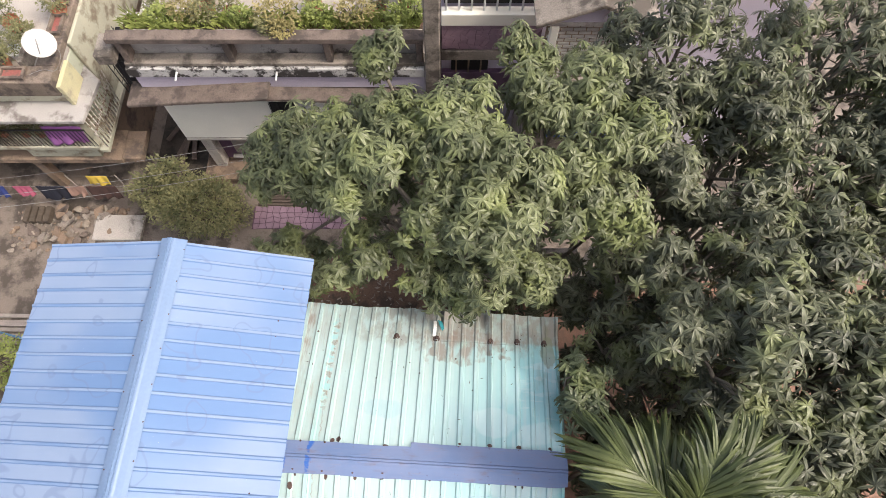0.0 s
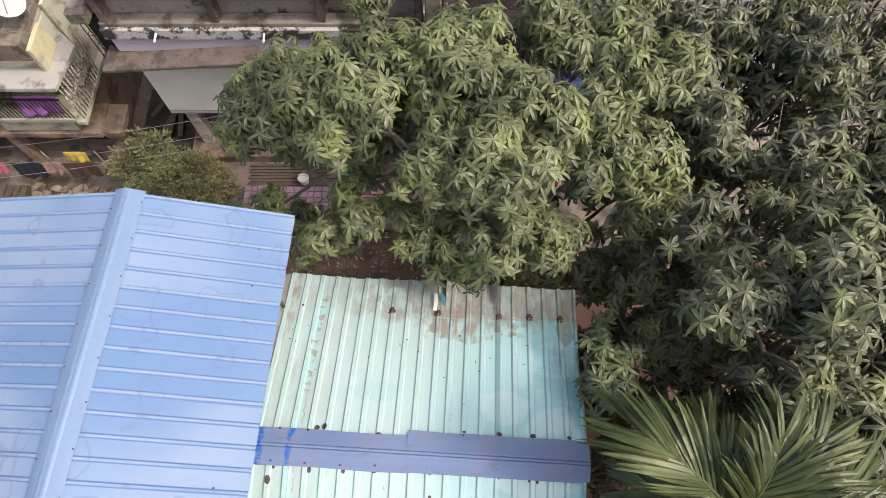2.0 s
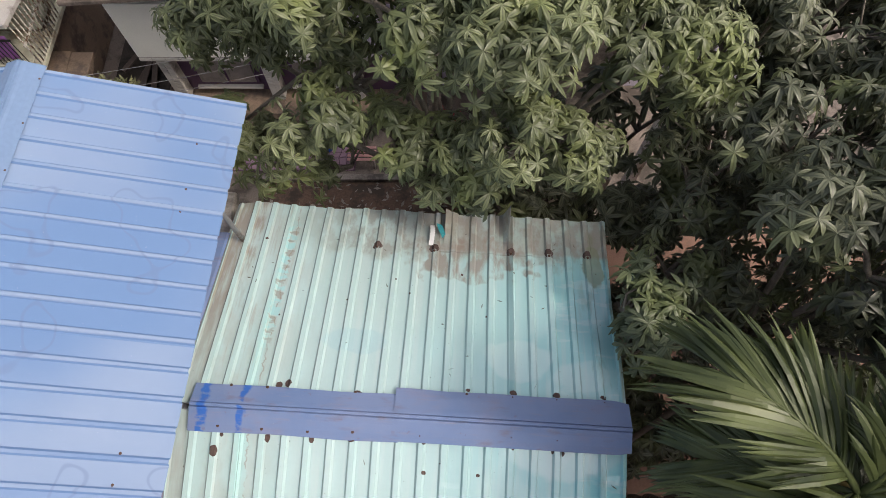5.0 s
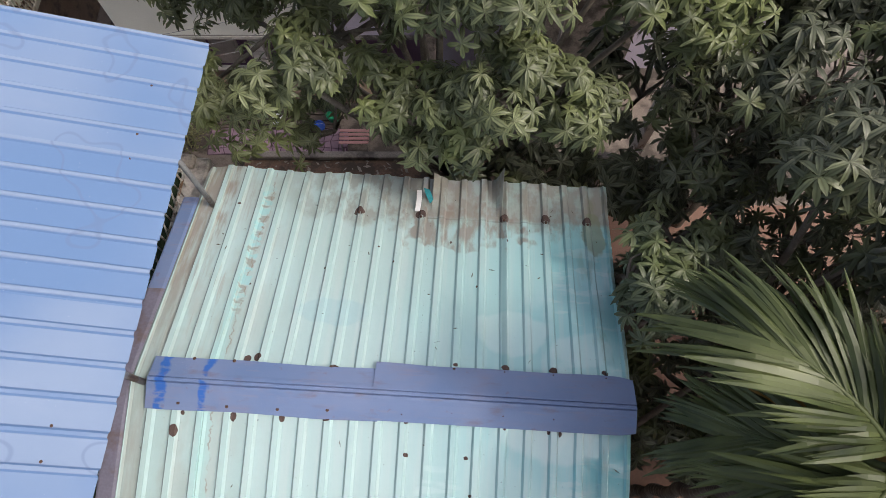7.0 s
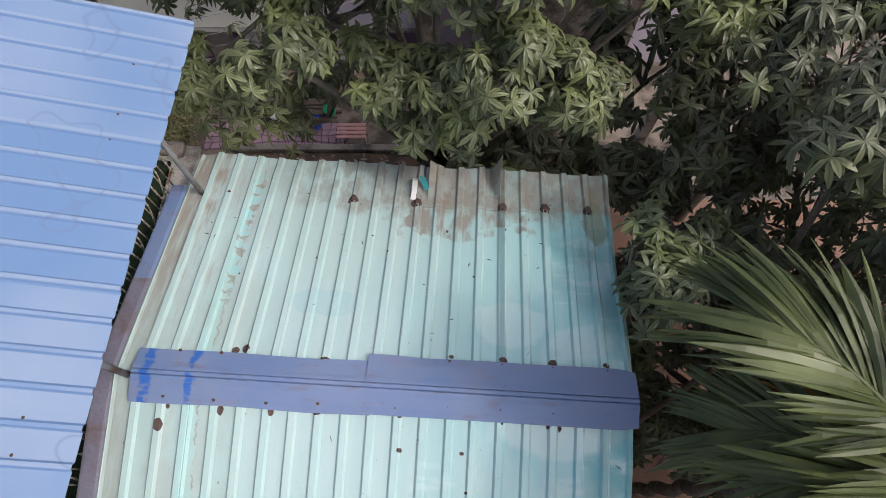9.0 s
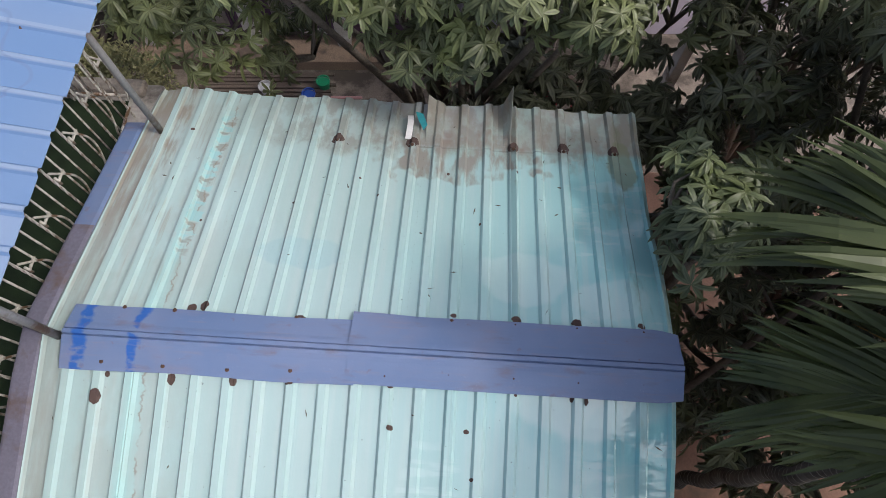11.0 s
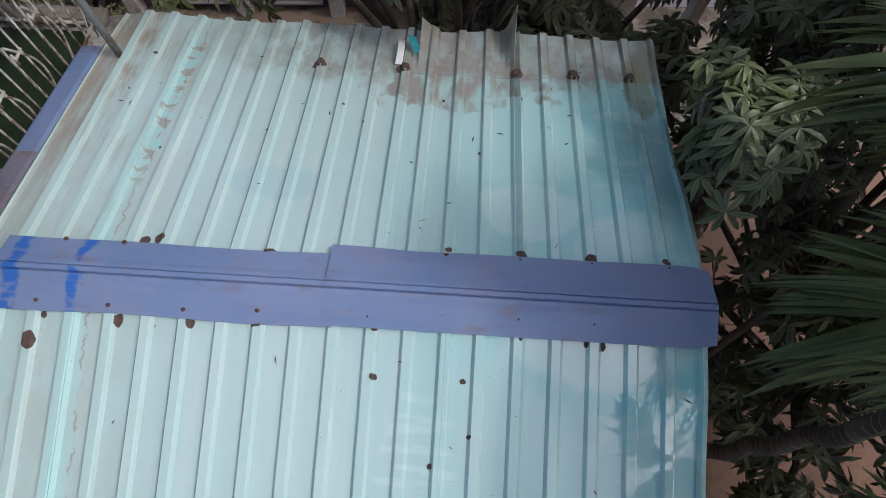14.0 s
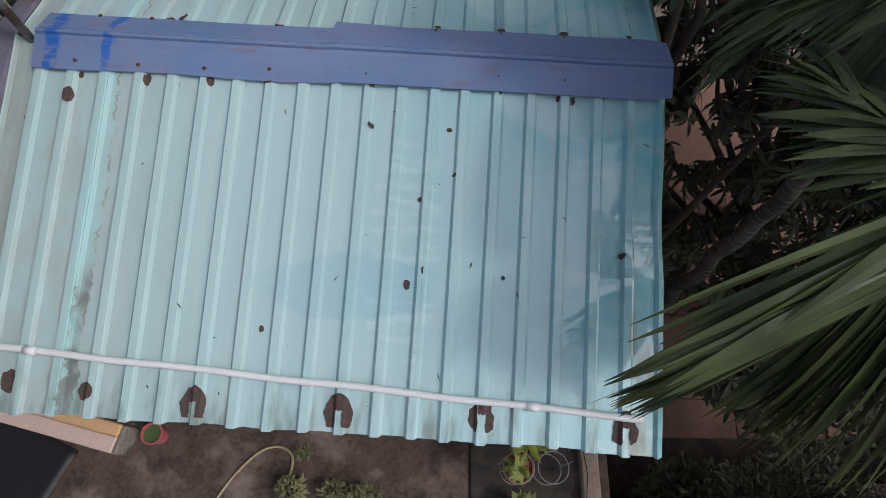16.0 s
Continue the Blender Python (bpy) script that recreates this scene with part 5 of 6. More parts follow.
for k in range(3):
    block("lower_bar", 0.3 + 0.3 * k, 0.34 + 0.3 * k, 9.80, 9.84, 4.005, 4.715, M["tan_wall"], house_c, "", 0.004)
porch = thing("porch", "porch with a brown gabled roof, lilac gable and pale posts", "porch", (2.9, 8.7, 0.0))
for sg in (-1, 1):
    block("roof_slab", -0.05, 1.25, -0.55, 0.9, 0, 0.09, M["old_concrete"], porch, "mossy brown roof slab", 0.015, pose(0, 0, 7.82, 0, 0, 0 if sg > 0 else 180) @ pose(0, 0 if sg > 0 else -0.35, 0, 0, 24, 0))
bm = bmesh.new()
tri = [(-0.95, 7.36), (0.95, 7.36), (0.0, 7.78)]
fr = [bm.verts.new((x, -0.42, z)) for x, z in tri]
bk = [bm.verts.new((x, -0.34, z)) for x, z in tri]
bm.faces.new(fr)
bm.faces.new(bk[::-1])
for k in range(3):
    bm.faces.new((fr[k], bk[k], bk[(k + 1) % 3], fr[(k + 1) % 3]))
part("gable", bm, M["lilac"], porch)
block("beam", -1.0, 1.0, -0.42, -0.3, 7.25, 7.355, M["stained_wall"], porch)
back = block("lattice_wall", -0.9, 0.85, -0.30, -0.22, 5.6, 7.245, M["tan_wall"], porch, "brick lattice wall")
for r in range(16):
    for c in range(7):
        put("brick", TILE, back, Matrix.Translation((-0.76 + 0.25 * c + 0.12 * (r % 2), -0.305, 5.68 + 0.098 * r)) @ Matrix.Diagonal((0.78, 1.5, 0.8, 1)))
for x in (0.62, -0.85):
    block("post", x, x + 0.15, -0.46, -0.31, 4.2, 7.245, M["cream_wall"], porch)
block("porch_floor", -1.0, 1.0, -0.5, 1.0, 0.0, 4.2, M["old_concrete"], porch)
bm = bmesh.new()
bmesh.ops.create_grid(bm, x_segments=18, y_segments=12, size=0.5)
for v in bm.verts:
    v.co = Vector((v.co.x * 1.3, v.co.y * 0.9, 0.07 * noise.noise(Vector((v.co.x * 3, v.co.y * 3, 1.0))) + 0.05 * math.sin(v.co.x * 14)))
tarp = part("tarpaulin", bm, material("blue_tarpaulin", (0.06, 0.10, 0.30), 0.45, 0, 0.2, 3, 30, 0.1), None, "", pose(2.75, 7.45, 5.5, 12, -8, -6), True)
tarp.modifiers.new("thick", "SOLIDIFY").thickness = 0.004
tagged(tarp, "sagging blue tarpaulin stretched between trees", "tarpaulin")
for x, y in ((2.15, 7.2), (3.4, 7.7)):
    p = tube("tarpaulin_pole", [(x, y, 0.0), (x, y, 5.6)], 0.025, M["grey_wood"])
    tagged(p, "thin wooden pole holding the tarpaulin", "pole")

# ---- lane: rubble, slab, bush, timber, wires, chairs and buckets ----
def rock_geo(rnd, r):
    bm = bmesh.new()
    bmesh.ops.create_icosphere(bm, subdivisions=1 if r < 0.3 else 3, radius=1.0)
    o = Vector((rnd.uniform(0, 90), rnd.uniform(0, 90), 0))
    sc = (r * rnd.uniform(0.7, 1.3), r * rnd.uniform(0.6, 1.1), r * rnd.uniform(0.35, 0.7))
    for v in bm.verts:
        k = 1 + 0.45 * noise.noise(v.co * 1.4 + o)
        k *= 1 + 0.16 * noise.noise(v.co * 4.5 + o)
        v.co = Vector((v.co.x * sc[0] * k, v.co.y * sc[1] * k, v.co.z * sc[2] * k))
    return bm


rnd = random.Random(9)
for k in range(210):
    x, y, r = rnd.uniform(-12.6, -9.3), rnd.uniform(6.6, 8.0), 0.03 + 0.11 * rnd.random() ** 2
    ob = part("rubble_stone", rock_geo(rnd, r), M[rnd.choice(("old_concrete", "old_concrete", "tan_wall", "tan_wall", "brown_concrete", "tan_sack"))], None, "", pose(x, y, r * 0.35, rnd.uniform(-20, 20), rnd.uniform(-20, 20), rnd.uniform(0, 360)))
    tagged(ob, "broken concrete lump in the rubble heap", "rubble", "rubble heap")
for k, (x, y, z, a) in enumerate(((-11.0, 7.6, 0.22, 20), (-10.4, 7.45, 0.18, -15), (-10.7, 7.9, 0.2, 60))):
    ob = part("sack", rock_geo(random.Random(30 + k), 0.14), M["tan_sack"], None, "", pose(x, y, z, 0, 0, a))
    tagged(ob, "crumpled pale cement sack on the rubble", "sack", "sacks")
for k in range(26):
    x, y, r = rnd.uniform(-12.4, -9.4), rnd.uniform(6.8, 8.0), rnd.uniform(0.12, 0.30)
    bm = bmesh.new()
    n = rnd.randint(4, 6)
    ring = [Vector((r * rnd.uniform(0.75, 1.15) * math.cos(6.283 * (i + rnd.uniform(-0.25, 0.25)) / n), r * 0.7 * rnd.uniform(0.75, 1.15) * math.sin(6.283 * (i + rnd.uniform(-0.25, 0.25)) / n), 0)) for i in range(n)]
    th_ = rnd.uniform(0.04, 0.10)
    lo = [bm.verts.new(p) for p in ring]
    hi = [bm.verts.new(p * rnd.uniform(0.9, 1.0) + Vector((0, 0, th_))) for p in ring]
    bm.faces.new(lo[::-1])
    bm.faces.new(hi)
    for i in range(n):
        bm.faces.new((lo[i], lo[(i + 1) % n], hi[(i + 1) % n], hi[i]))
    ob = part("concrete_piece", bm, M[rnd.choice(("brown_concrete", "tan_wall", "old_concrete"))], None, "", pose(x, y, 0.07, rnd.uniform(-18, 18), rnd.uniform(-18, 18), rnd.uniform(0, 360)))
    tagged(ob, "broken flat concrete piece on the rubble heap", "rubble", "rubble heap")
ob = block("floor_slab", -10.15, -8.75, 6.95, 7.75, 0.01, 0.13, M["concrete"])
tagged(ob, "loose grey concrete slab lying in the lane", "slab")
paving = block("stone_path", -5.6, -2.2, 7.35, 8.06, 0.005, 0.03, M["grout"])
tagged(paving, "purple crazy-paving strip in front of the house", "paving", kind="structure")
rnd = random.Random(15)
pts = {(i, j): (-5.6 + 3.4 * i / 17 + rnd.uniform(-0.05, 0.05), 7.35 + 0.71 * j / 4 + rnd.uniform(-0.04, 0.04)) for i in range(18) for j in range(5)}
for j in range(4):
    for i in range(17):
        a, b, c, d = pts[i, j], pts[i + 1, j], pts[i + 1, j + 1], pts[i, j + 1]
        cx, cy = sum(p[0] for p in (a, b, c, d)) / 4, sum(p[1] for p in (a, b, c, d)) / 4
        bm = bmesh.new()
        hi = [bm.verts.new((cx + (p[0] - cx) * 0.86, cy + (p[1] - cy) * 0.86, 0.05)) for p in (a, b, c, d)]
        lo = [bm.verts.new((cx + (p[0] - cx) * 0.91, cy + (p[1] - cy) * 0.91, 0.029)) for p in (a, b, c, d)]
        bm.faces.new(hi)
        for k in range(4):
            bm.faces.new((hi[k], lo[k], lo[(k + 1) % 4], hi[(k + 1) % 4]))
        part("stone", bm, M["pink_stone"], paving)
for k in range(7):
    ob = block("long_board", 0, 3.1 - 0.1 * (k % 3), 0, 0.075, 0, 0.05, M["brown_wood"], None, "", 0.006, pose(-5.5 + 0.06 * (k % 2), 8.10 + 0.098 * k, 0.008, 0, 0, 0.4 * (k % 3) - 0.4))
    tagged(ob, "long dark wooden board lying by the house wall", "board", "boards by the wall")
bed = thing("brick_planter", "low brick planter with yellow-green moss", "planter", (-11.9, 7.75, 0.0))
for k in range(4):
    block("plank", -0.35 + 0.2 * k, -0.2 + 0.2 * k, -0.25, 0.25, 0.0, 0.22, M["bark"], bed)
# dark strip laid over the lane to paint in the alley's shade
ob = block("alley_floor", -8.75, -7.12, 8.35, 15.0, 0.012, 0.04, M["unlit"])
tagged(ob, "dark strip painting in shade on the alley floor between the houses", "alley", kind="structure")
for k, (x, y, a, ln) in enumerate(((-8.2, 9.3, 70, 2.2), (-7.9, 9.0, 84, 1.8), (-7.5, 9.6, 95, 1.6), (-8.4, 10.2, 60, 1.4))):
    ob = block("old_plank", 0, ln, 0, 0.14, 0, 0.04, M["brown_wood"], None, "", 0.005, pose(x, y, 0.06 + 0.05 * k, 0, -4, a))
    tagged(ob, "old grey plank lying in the alley", "plank", "planks in the alley")
bush("lane_shrub", "olive-green dense shrub beside the lane", (-6.75, 7.55, 0.05), 1.25, 0.85, 1.0, 5600, 0.095, M["shrub_leaf"], 21, stems=9)
bush("lane_shrub", "small olive-green shrub beside the lane", (-8.0, 7.95, 0.05), 0.75, 0.6, 1.0, 1900, 0.095, M["shrub_leaf"], 22, stems=9)
bush("lane_shrub", "tall loose olive-green shrub beside the lane", (-7.4, 8.15, 0.05), 0.6, 0.5, 1.25, 800, 0.14, M["shrub_leaf"], 25, stems=12)
bush("weed_clump", "low green weeds by the timber stack", (-11.6, 3.3, 0.0), 0.9, 0.7, 0.35, 1500, 0.10, M["grass"], 23)
for k in range(7):
    ob = block("timber", -12.9, -10.9, 0, 0.11, 0, 0.07, M["grey_wood"], None, "", 0.006, pose(0, 4.05 + 0.13 * (k % 5), 0.02 + 0.08 * (k // 5), 0, 0, 1.5 * (k % 3) - 1))
    tagged(ob, "bleached timber plank in a loose stack", "timber", "timber stack")
ob = tube("blue_pipe", [(-12.4, 4.3, 0.25), (-11.0, 3.95, 0.18)], 0.03, material("blue_pipe_paint", (0.10, 0.22, 0.38), 0.5))
tagged(ob, "blue pipe resting across the timber", "pipe")
for k, (y0, y1, z0, z1) in enumerate(((7.30, 8.2, 3.0, 3.0), (6.80, 7.72, 3.0, 3.0), (6.45, 7.40, 3.0, 3.0))):
    pts = [(-18 + 14.5 * t, y0 - 0.8 + (y1 - y0 + 0.9) * t, z0 + 0.6 * (2 * t - 1) ** 2) for t in [i / 16 for i in range(17)]]
    pts.append((-0.40, 9.02, z1 + 0.9 - 0.15 * k))
    ob = tube("wire", pts, 0.0065, M["steel"], None, sides=5)
    tagged(ob, "sagging grey overhead wire crossing the lane", "wire", "overhead wires")


post = thing("concrete_post", "flaking white-painted concrete post between the mango trees", "post", (3.42, 5.25, 0.0), 12)
part("shaft", box(bmesh.new(), -0.085, 0.085, -0.085, 0.085, 0.0, 8.35, None, 0.012), M["stained_white"], post)
part("top", box(bmesh.new(), -0.12, 0.12, -0.12, 0.12, 8.352, 8.45, None, 0.012), M["stained_white"], post)


def plastic_chair(at, yaw, mat, label):
    c = thing("plastic_chair", label, "chair", at, yaw, "plastic chairs")
    block("seat", -0.22, 0.22, -0.21, 0.21, 0.40, 0.43, mat, c, "", 0.01)
    for sx in (-1, 1):
        for sy in (-1, 1):
            tube("leg", [(0.19 * sx, 0.18 * sy, 0.41), (0.23 * sx, 0.22 * sy, 0.0)], [0.022, 0.018], mat, c)
        tube("armrest", [(0.22 * sx, -0.18, 0.42), (0.24 * sx, -0.15, 0.62), (0.24 * sx, 0.2, 0.66)], 0.018, mat, c)
    for k in range(5):
        block("slat", -0.2 + 0.085 * k, -0.14 + 0.085 * k, 0.20, 0.22, 0.43, 0.80, mat, c, "", 0.005)
    block("backrest", -0.22, 0.22, 0.195, 0.225, 0.80, 0.88, mat, c, "", 0.01)
    return c


plastic_chair((0.15, 8.65, 0.0), 160, M["red_plastic"], "red plastic armchair in the lane under the tree")
plastic_chair((2.75, 7.9, 0.0), 200, M["red_plastic"], "red plastic armchair in the lane under the tree")
bench = thing("bench", "faded pink slatted bench in front of the house", "bench", (-2.0, 7.6, 0.0))
for k in range(4):
    block("slat", -0.35, 0.35, -0.2 + 0.11 * k, -0.12 + 0.11 * k, 0.42, 0.45, plain("faded_pink_paint", (0.48, 0.26, 0.26)) if k == 0 else bpy.data.materials["faded_pink_paint"], bench)
for sx in (-1, 1):
    for sy in (-1, 1):
        tube("leg", [(0.3 * sx, 0.15 * sy, 0.42), (0.3 * sx, 0.15 * sy, 0)], 0.02, M["grey_wood"], bench)
for nm, at, rgb in (("blue", (-2.9, 8.0, 0.0), (0.03, 0.10, 0.45)), ("green", (-2.6, 8.35, 0.0), (0.02, 0.30, 0.15)), ("white", (-3.9, 8.2, 0.0), (0.6, 0.6, 0.62))):
    b = thing("bucket", nm + " plastic bucket by the house wall", "bucket", at, 0, "buckets")
    put("body", pot_mesh(0.15, 0.28, plain(nm + "_plastic", rgb, 0.45)), b)
    tube("handle", [(0.15 * math.cos(a), 0.02, 0.27 + 0.1 * math.sin(a)) for a in [math.pi * i / 8 for i in range(9)]], 0.005, M["steel"], b, sides=5)

# ---- terrace south of the shed ----
low = thing("low_wall", "low peach plastered wall with a bare brown end", "wall", (-2.80, -1.50, 4.60), -14.0)
block("body", -3.2, 0.0, -0.15, 0.0, 0.0, 0.28, M["pink_plaster"], low, "pinkish plastered side")
block("coping", -3.2, 0.0, 0.003, 0.12, 0.0, 0.29, M["peach_wall"], low, "orange-peach plastered top")
block("end_face", 0.003, 0.05, -0.15, 0.12, 0.0, 0.27, M["old_concrete"], low, "bare brown end")
# slightly uneven near-black sheet over the terrace's west part
bm = bmesh.new()
bmesh.ops.create_grid(bm, x_segments=24, y_segments=24, size=1.1)
for v in bm.verts:
    v.co.z = 0.03 + 0.03 * noise.noise(Vector((v.co.x * 2.5, v.co.y * 2.5, 3.0)))
ob = part("black_floor_sheet", bm, M["black_sheet"], None, "", pose(-3.24, -1.60, 4.605, 0, 0, -24) @ pose(-1.12, -1.12, 0), True)
ob.modifiers.new("thick", "SOLIDIFY").thickness = 0.006
tagged(ob, "black sheet lying on the terrace floor", "plastic sheet")
wp = thing("water_pot", "pink-rimmed plastic pot holding green water", "pot", (-2.50, -1.46, 4.60))
put("pot", pot_mesh(0.098, 0.24, material("pink_plastic", (0.50, 0.13, 0.15), 0.5)), wp)
bm = bmesh.new()
bmesh.ops.create_circle(bm, cap_ends=True, radius=0.088, segments=24, matrix=Matrix.Translation((0, 0, 0.205)))
part("water", bm, M["water_green"], wp, "green algae water")
hose = [(-2.3, -2.6, 4.62), (-2.0, -2.25, 4.62), (-1.75, -1.85, 4.62), (-1.50, -1.60, 4.62), (-1.30, -1.56, 4.62), (-1.18, -1.66, 4.62), (-1.20, -1.85, 4.62)]
fine = []
for a, b, c, d in zip([hose[0]] + hose[:-1], hose, hose[1:], hose[2:] + [hose[-1]]):
    for i in range(5):
        t = i / 5
        fine.append(tuple(0.5 * (2 * q + (r - p) * t + (2 * p - 5 * q + 4 * r - w) * t * t + (3 * q - p - 3 * r + w) * t ** 3) for p, q, r, w in zip(a, b, c, d)))
ob = tube("garden_hose", fine, 0.013, plain("hose_rubber", (0.42, 0.33, 0.20), 0.6), None, sides=8)
tagged(ob, "beige garden hose looped on the terrace floor", "hose")
for k, (x, y, n, r) in enumerate(((-1.15, -1.95, 260, 0.14), (-0.75, -1.95, 160, 0.10), (-0.45, -2.05, 300, 0.18), (-1.05, -1.62, 40, 0.06))):
    bush("creeper", "small-leaved green creeper on the terrace floor", (x, y, 4.60), r, r * 0.8, 0.12, n, 0.055, M["shrub_leaf"], 700 + k, "plant", 3, "terrace creepers")
# added slab, coloured near black in place of shade round the stand
ob = block("stand_shade_slab", 0.55, 1.52, -2.6, -1.52, 4.605, 4.64, M["unlit"], None, "", 0.012)
tagged(ob, "thin dark slab painting in shade under the plant stand", "soil bed")
st = thing("plant_stand", "wire plant stand with ring holders", "plant stand", (0.92, -1.75, 4.64))
for x in (-0.16, 0.16, 0.42):
    tube("upright", [(x, 0.0, 0), (x, 0.02, 1.0)], 0.006, M["steel"], st, sides=6)
for x, z in ((0.0, 0.85), (0.29, 0.85), (0.0, 0.5), (0.29, 0.5)):
    tube("ring", [(x + 0.13 * math.cos(a), -0.02 + 0.13 * math.sin(a), z) for a in [2 * math.pi * i / 20 for i in range(21)]], 0.005, M["steel"], st, sides=5)
potted("spiky grass in a terracotta pot on the wire stand", (0.92, -1.77, 5.25), 0.13, 0.2, M["terracotta"], M["grass"], 30, (0.05, 0.05, 0.05), 0.12, 720)
potted("yellow-green leafy plant in a pot beside the stand", (1.0, -1.52, 5.2), 0.1, 0.18, M["terracotta"], M["lime_leaf"], 34, (0.15, 0.09, 0.07), 0.15, 721)
potted("spiky succulent in a pot on the terrace floor", (1.05, -2.15, 4.64), 0.12, 0.2, M["terracotta"], M["grass"], 70, (0.12, 0.12, 0.09), 0.15, 722)
ob = block("timber_post", 1.61, 1.78, -2.4, -1.45, 4.61, 4.75, M["tan_wood"], None, "", 0.015)
tube("crack", [(1.65 + 0.012 * math.sin(5 * k), -1.46 - 0.09 * k, 4.749) for k in range(11)], [0.006 - 0.0003 * k for k in range(11)], M["dark"], ob, "long drying crack", 6)
tagged(ob, "cracked grey timber beam lying at the terrace edge", "timber")
ob = tube("rope", [(1.50, -1.5, 4.77), (1.58, -1.52, 4.78), (1.74, -1.5, 4.77)], 0.008, plain("yellow_rope", (0.5, 0.38, 0.08)))
tagged(ob, "yellow rope round the timber beam", "rope")
for k, (x, y, r, h) in enumerate(((3.3, -2.0, 0.55, 0.55), (4.9, -2.0, 0.8, 0.7), (4.1, -2.2, 0.8, 0.75), (2.7, -2.5, 0.5, 0.6), (5.9, -1.8, 0.8, 0.8))):
    bush("hedge_shrub", "dark broad-leaved shrub at the yard's edge", (x, y, YARD), r, r * 0.8, h, 800, 0.12, M["mango_dark"], 740 + k, group="hedge shrubs")

# wall out of view, added to keep low sky light off the yard
ob = block("unseen_shade_wall", 1.80, 9.5, -3.05, -2.85, YARD + 0.08, 7.4, M["tan_wall"], None, "", 0.015)
tagged(ob, "plain dirty tan wall out of view, added to shade the yard", "wall", kind="structure")
# dark sheet over the paving, the fronds' shade put into its colour
ob = block("palm_shade_sheet", 1.76, 6.6, -3.2, -1.22, YARD + 0.045, YARD + 0.075, M["palm_shade_floor"], None, "", 0.012)
tagged(ob, "dark sheet painting the palm's shade on the yard beside the terrace", "soil", kind="structure")
rnd = random.Random(91)
lit = []
for _ in range(900):
    x = 1.62 + abs(rnd.gauss(0, 0.32))
    p = Vector((x, rnd.uniform(-1.0, 2.6), YARD + 0.048 + rnd.random() * 0.03))
    a, ln, w = rnd.uniform(0, 6.28), rnd.uniform(0.06, 0.16), rnd.uniform(0.018, 0.036)
    u, t = Vector((math.cos(a), math.sin(a), rnd.uniform(-0.1, 0.25))), Vector((-math.sin(a), math.cos(a), rnd.uniform(-0.3, 0.3)))
    lit.append(([p, p + u * ln * 0.5 + t * w, p + u * ln, p + u * ln * 0.5 - t * w], [(0, 1, 2, 3)]))
tagged(put("leaf_litter", mesh_from("leaf_litter", *merge(lit), M["dead_leaf"])), "dry orange-brown fallen leaves along the shed wall", "leaf litter", kind="stuff")
rnd = random.Random(93)
lit = []
for _ in range(700):
    p = Vector((rnd.uniform(-3.2, 1.7), rnd.uniform(2.6, 5.05), 3.664 + rnd.random() * 0.02))
    a, ln, w = rnd.uniform(0, 6.28), rnd.uniform(0.03, 0.15), rnd.uniform(0.008, 0.03)
    u, t = Vector((math.cos(a), math.sin(a), rnd.uniform(-0.05, 0.25))), Vector((-math.sin(a), math.cos(a), rnd.uniform(-0.3, 0.3)))
    lit.append(([p, p + u * ln * 0.5 + t * w, p + u * ln, p + u * ln * 0.5 - t * w], [(0, 1, 2, 3)]))
tagged(put("leaf_litter", mesh_from("leaf_litter", *merge(lit), M["tan_sack"])), "dry leaves and scraps on the soil strip", "leaf litter", kind="stuff")
rnd = random.Random(92)
lit = []
for _ in range(46):
    x, y = rnd.uniform(-2.2, 1.5), rnd.choice((rnd.uniform(-2.0, -0.3), rnd.uniform(0.3, 2.1)))
    a, ln, w = rnd.uniform(0, 6.28), rnd.uniform(0.02, 0.06), rnd.uniform(0.002, 0.006)
    p, u, t = Vector((x, y, roof_h(x, y) + 0.008)), Vector((math.cos(a), math.sin(a), 0.05)), Vector((-math.sin(a), math.cos(a), 0))
    lit.append(([p, p + u * ln * 0.5 + t * w, p + u * ln, p + u * ln * 0.5 - t * w], [(0, 1, 2, 3)]))
ob = tagged(put("leaf_litter", mesh_from("leaf_litter", *merge(lit), M["bark"])), "tiny dry leaf bits lying on the metal roof", "leaf litter", kind="stuff")
ob.matrix_basis = pose(0.0, 0.43, 0.0, 0, 0, SHED_YAW)

# ---- mango trees ----
def leaf_geo(length, width, droop, fold=0.34):
    """A long pointed leaf along +x with a folded midrib."""
    st = ((0.0, 0.14), (0.30, 0.86), (0.72, 0.98), (1.0, 0.20))
    verts, faces = [], []
    for s, w in st:
        x = length * s * (1 - 0.18 * droop * s)
        z = -droop * length * s * s * 0.6
        h = width * w / 2
        verts += [Vector((x, -h, z + fold * h)), Vector((x, 0, z)), Vector((x, h, z + fold * h))]
    for i in range(len(st) - 1):
        a = i * 3
        faces += [(a, a + 3, a + 4, a + 1), (a + 1, a + 4, a + 5, a + 2)]
    return verts, faces


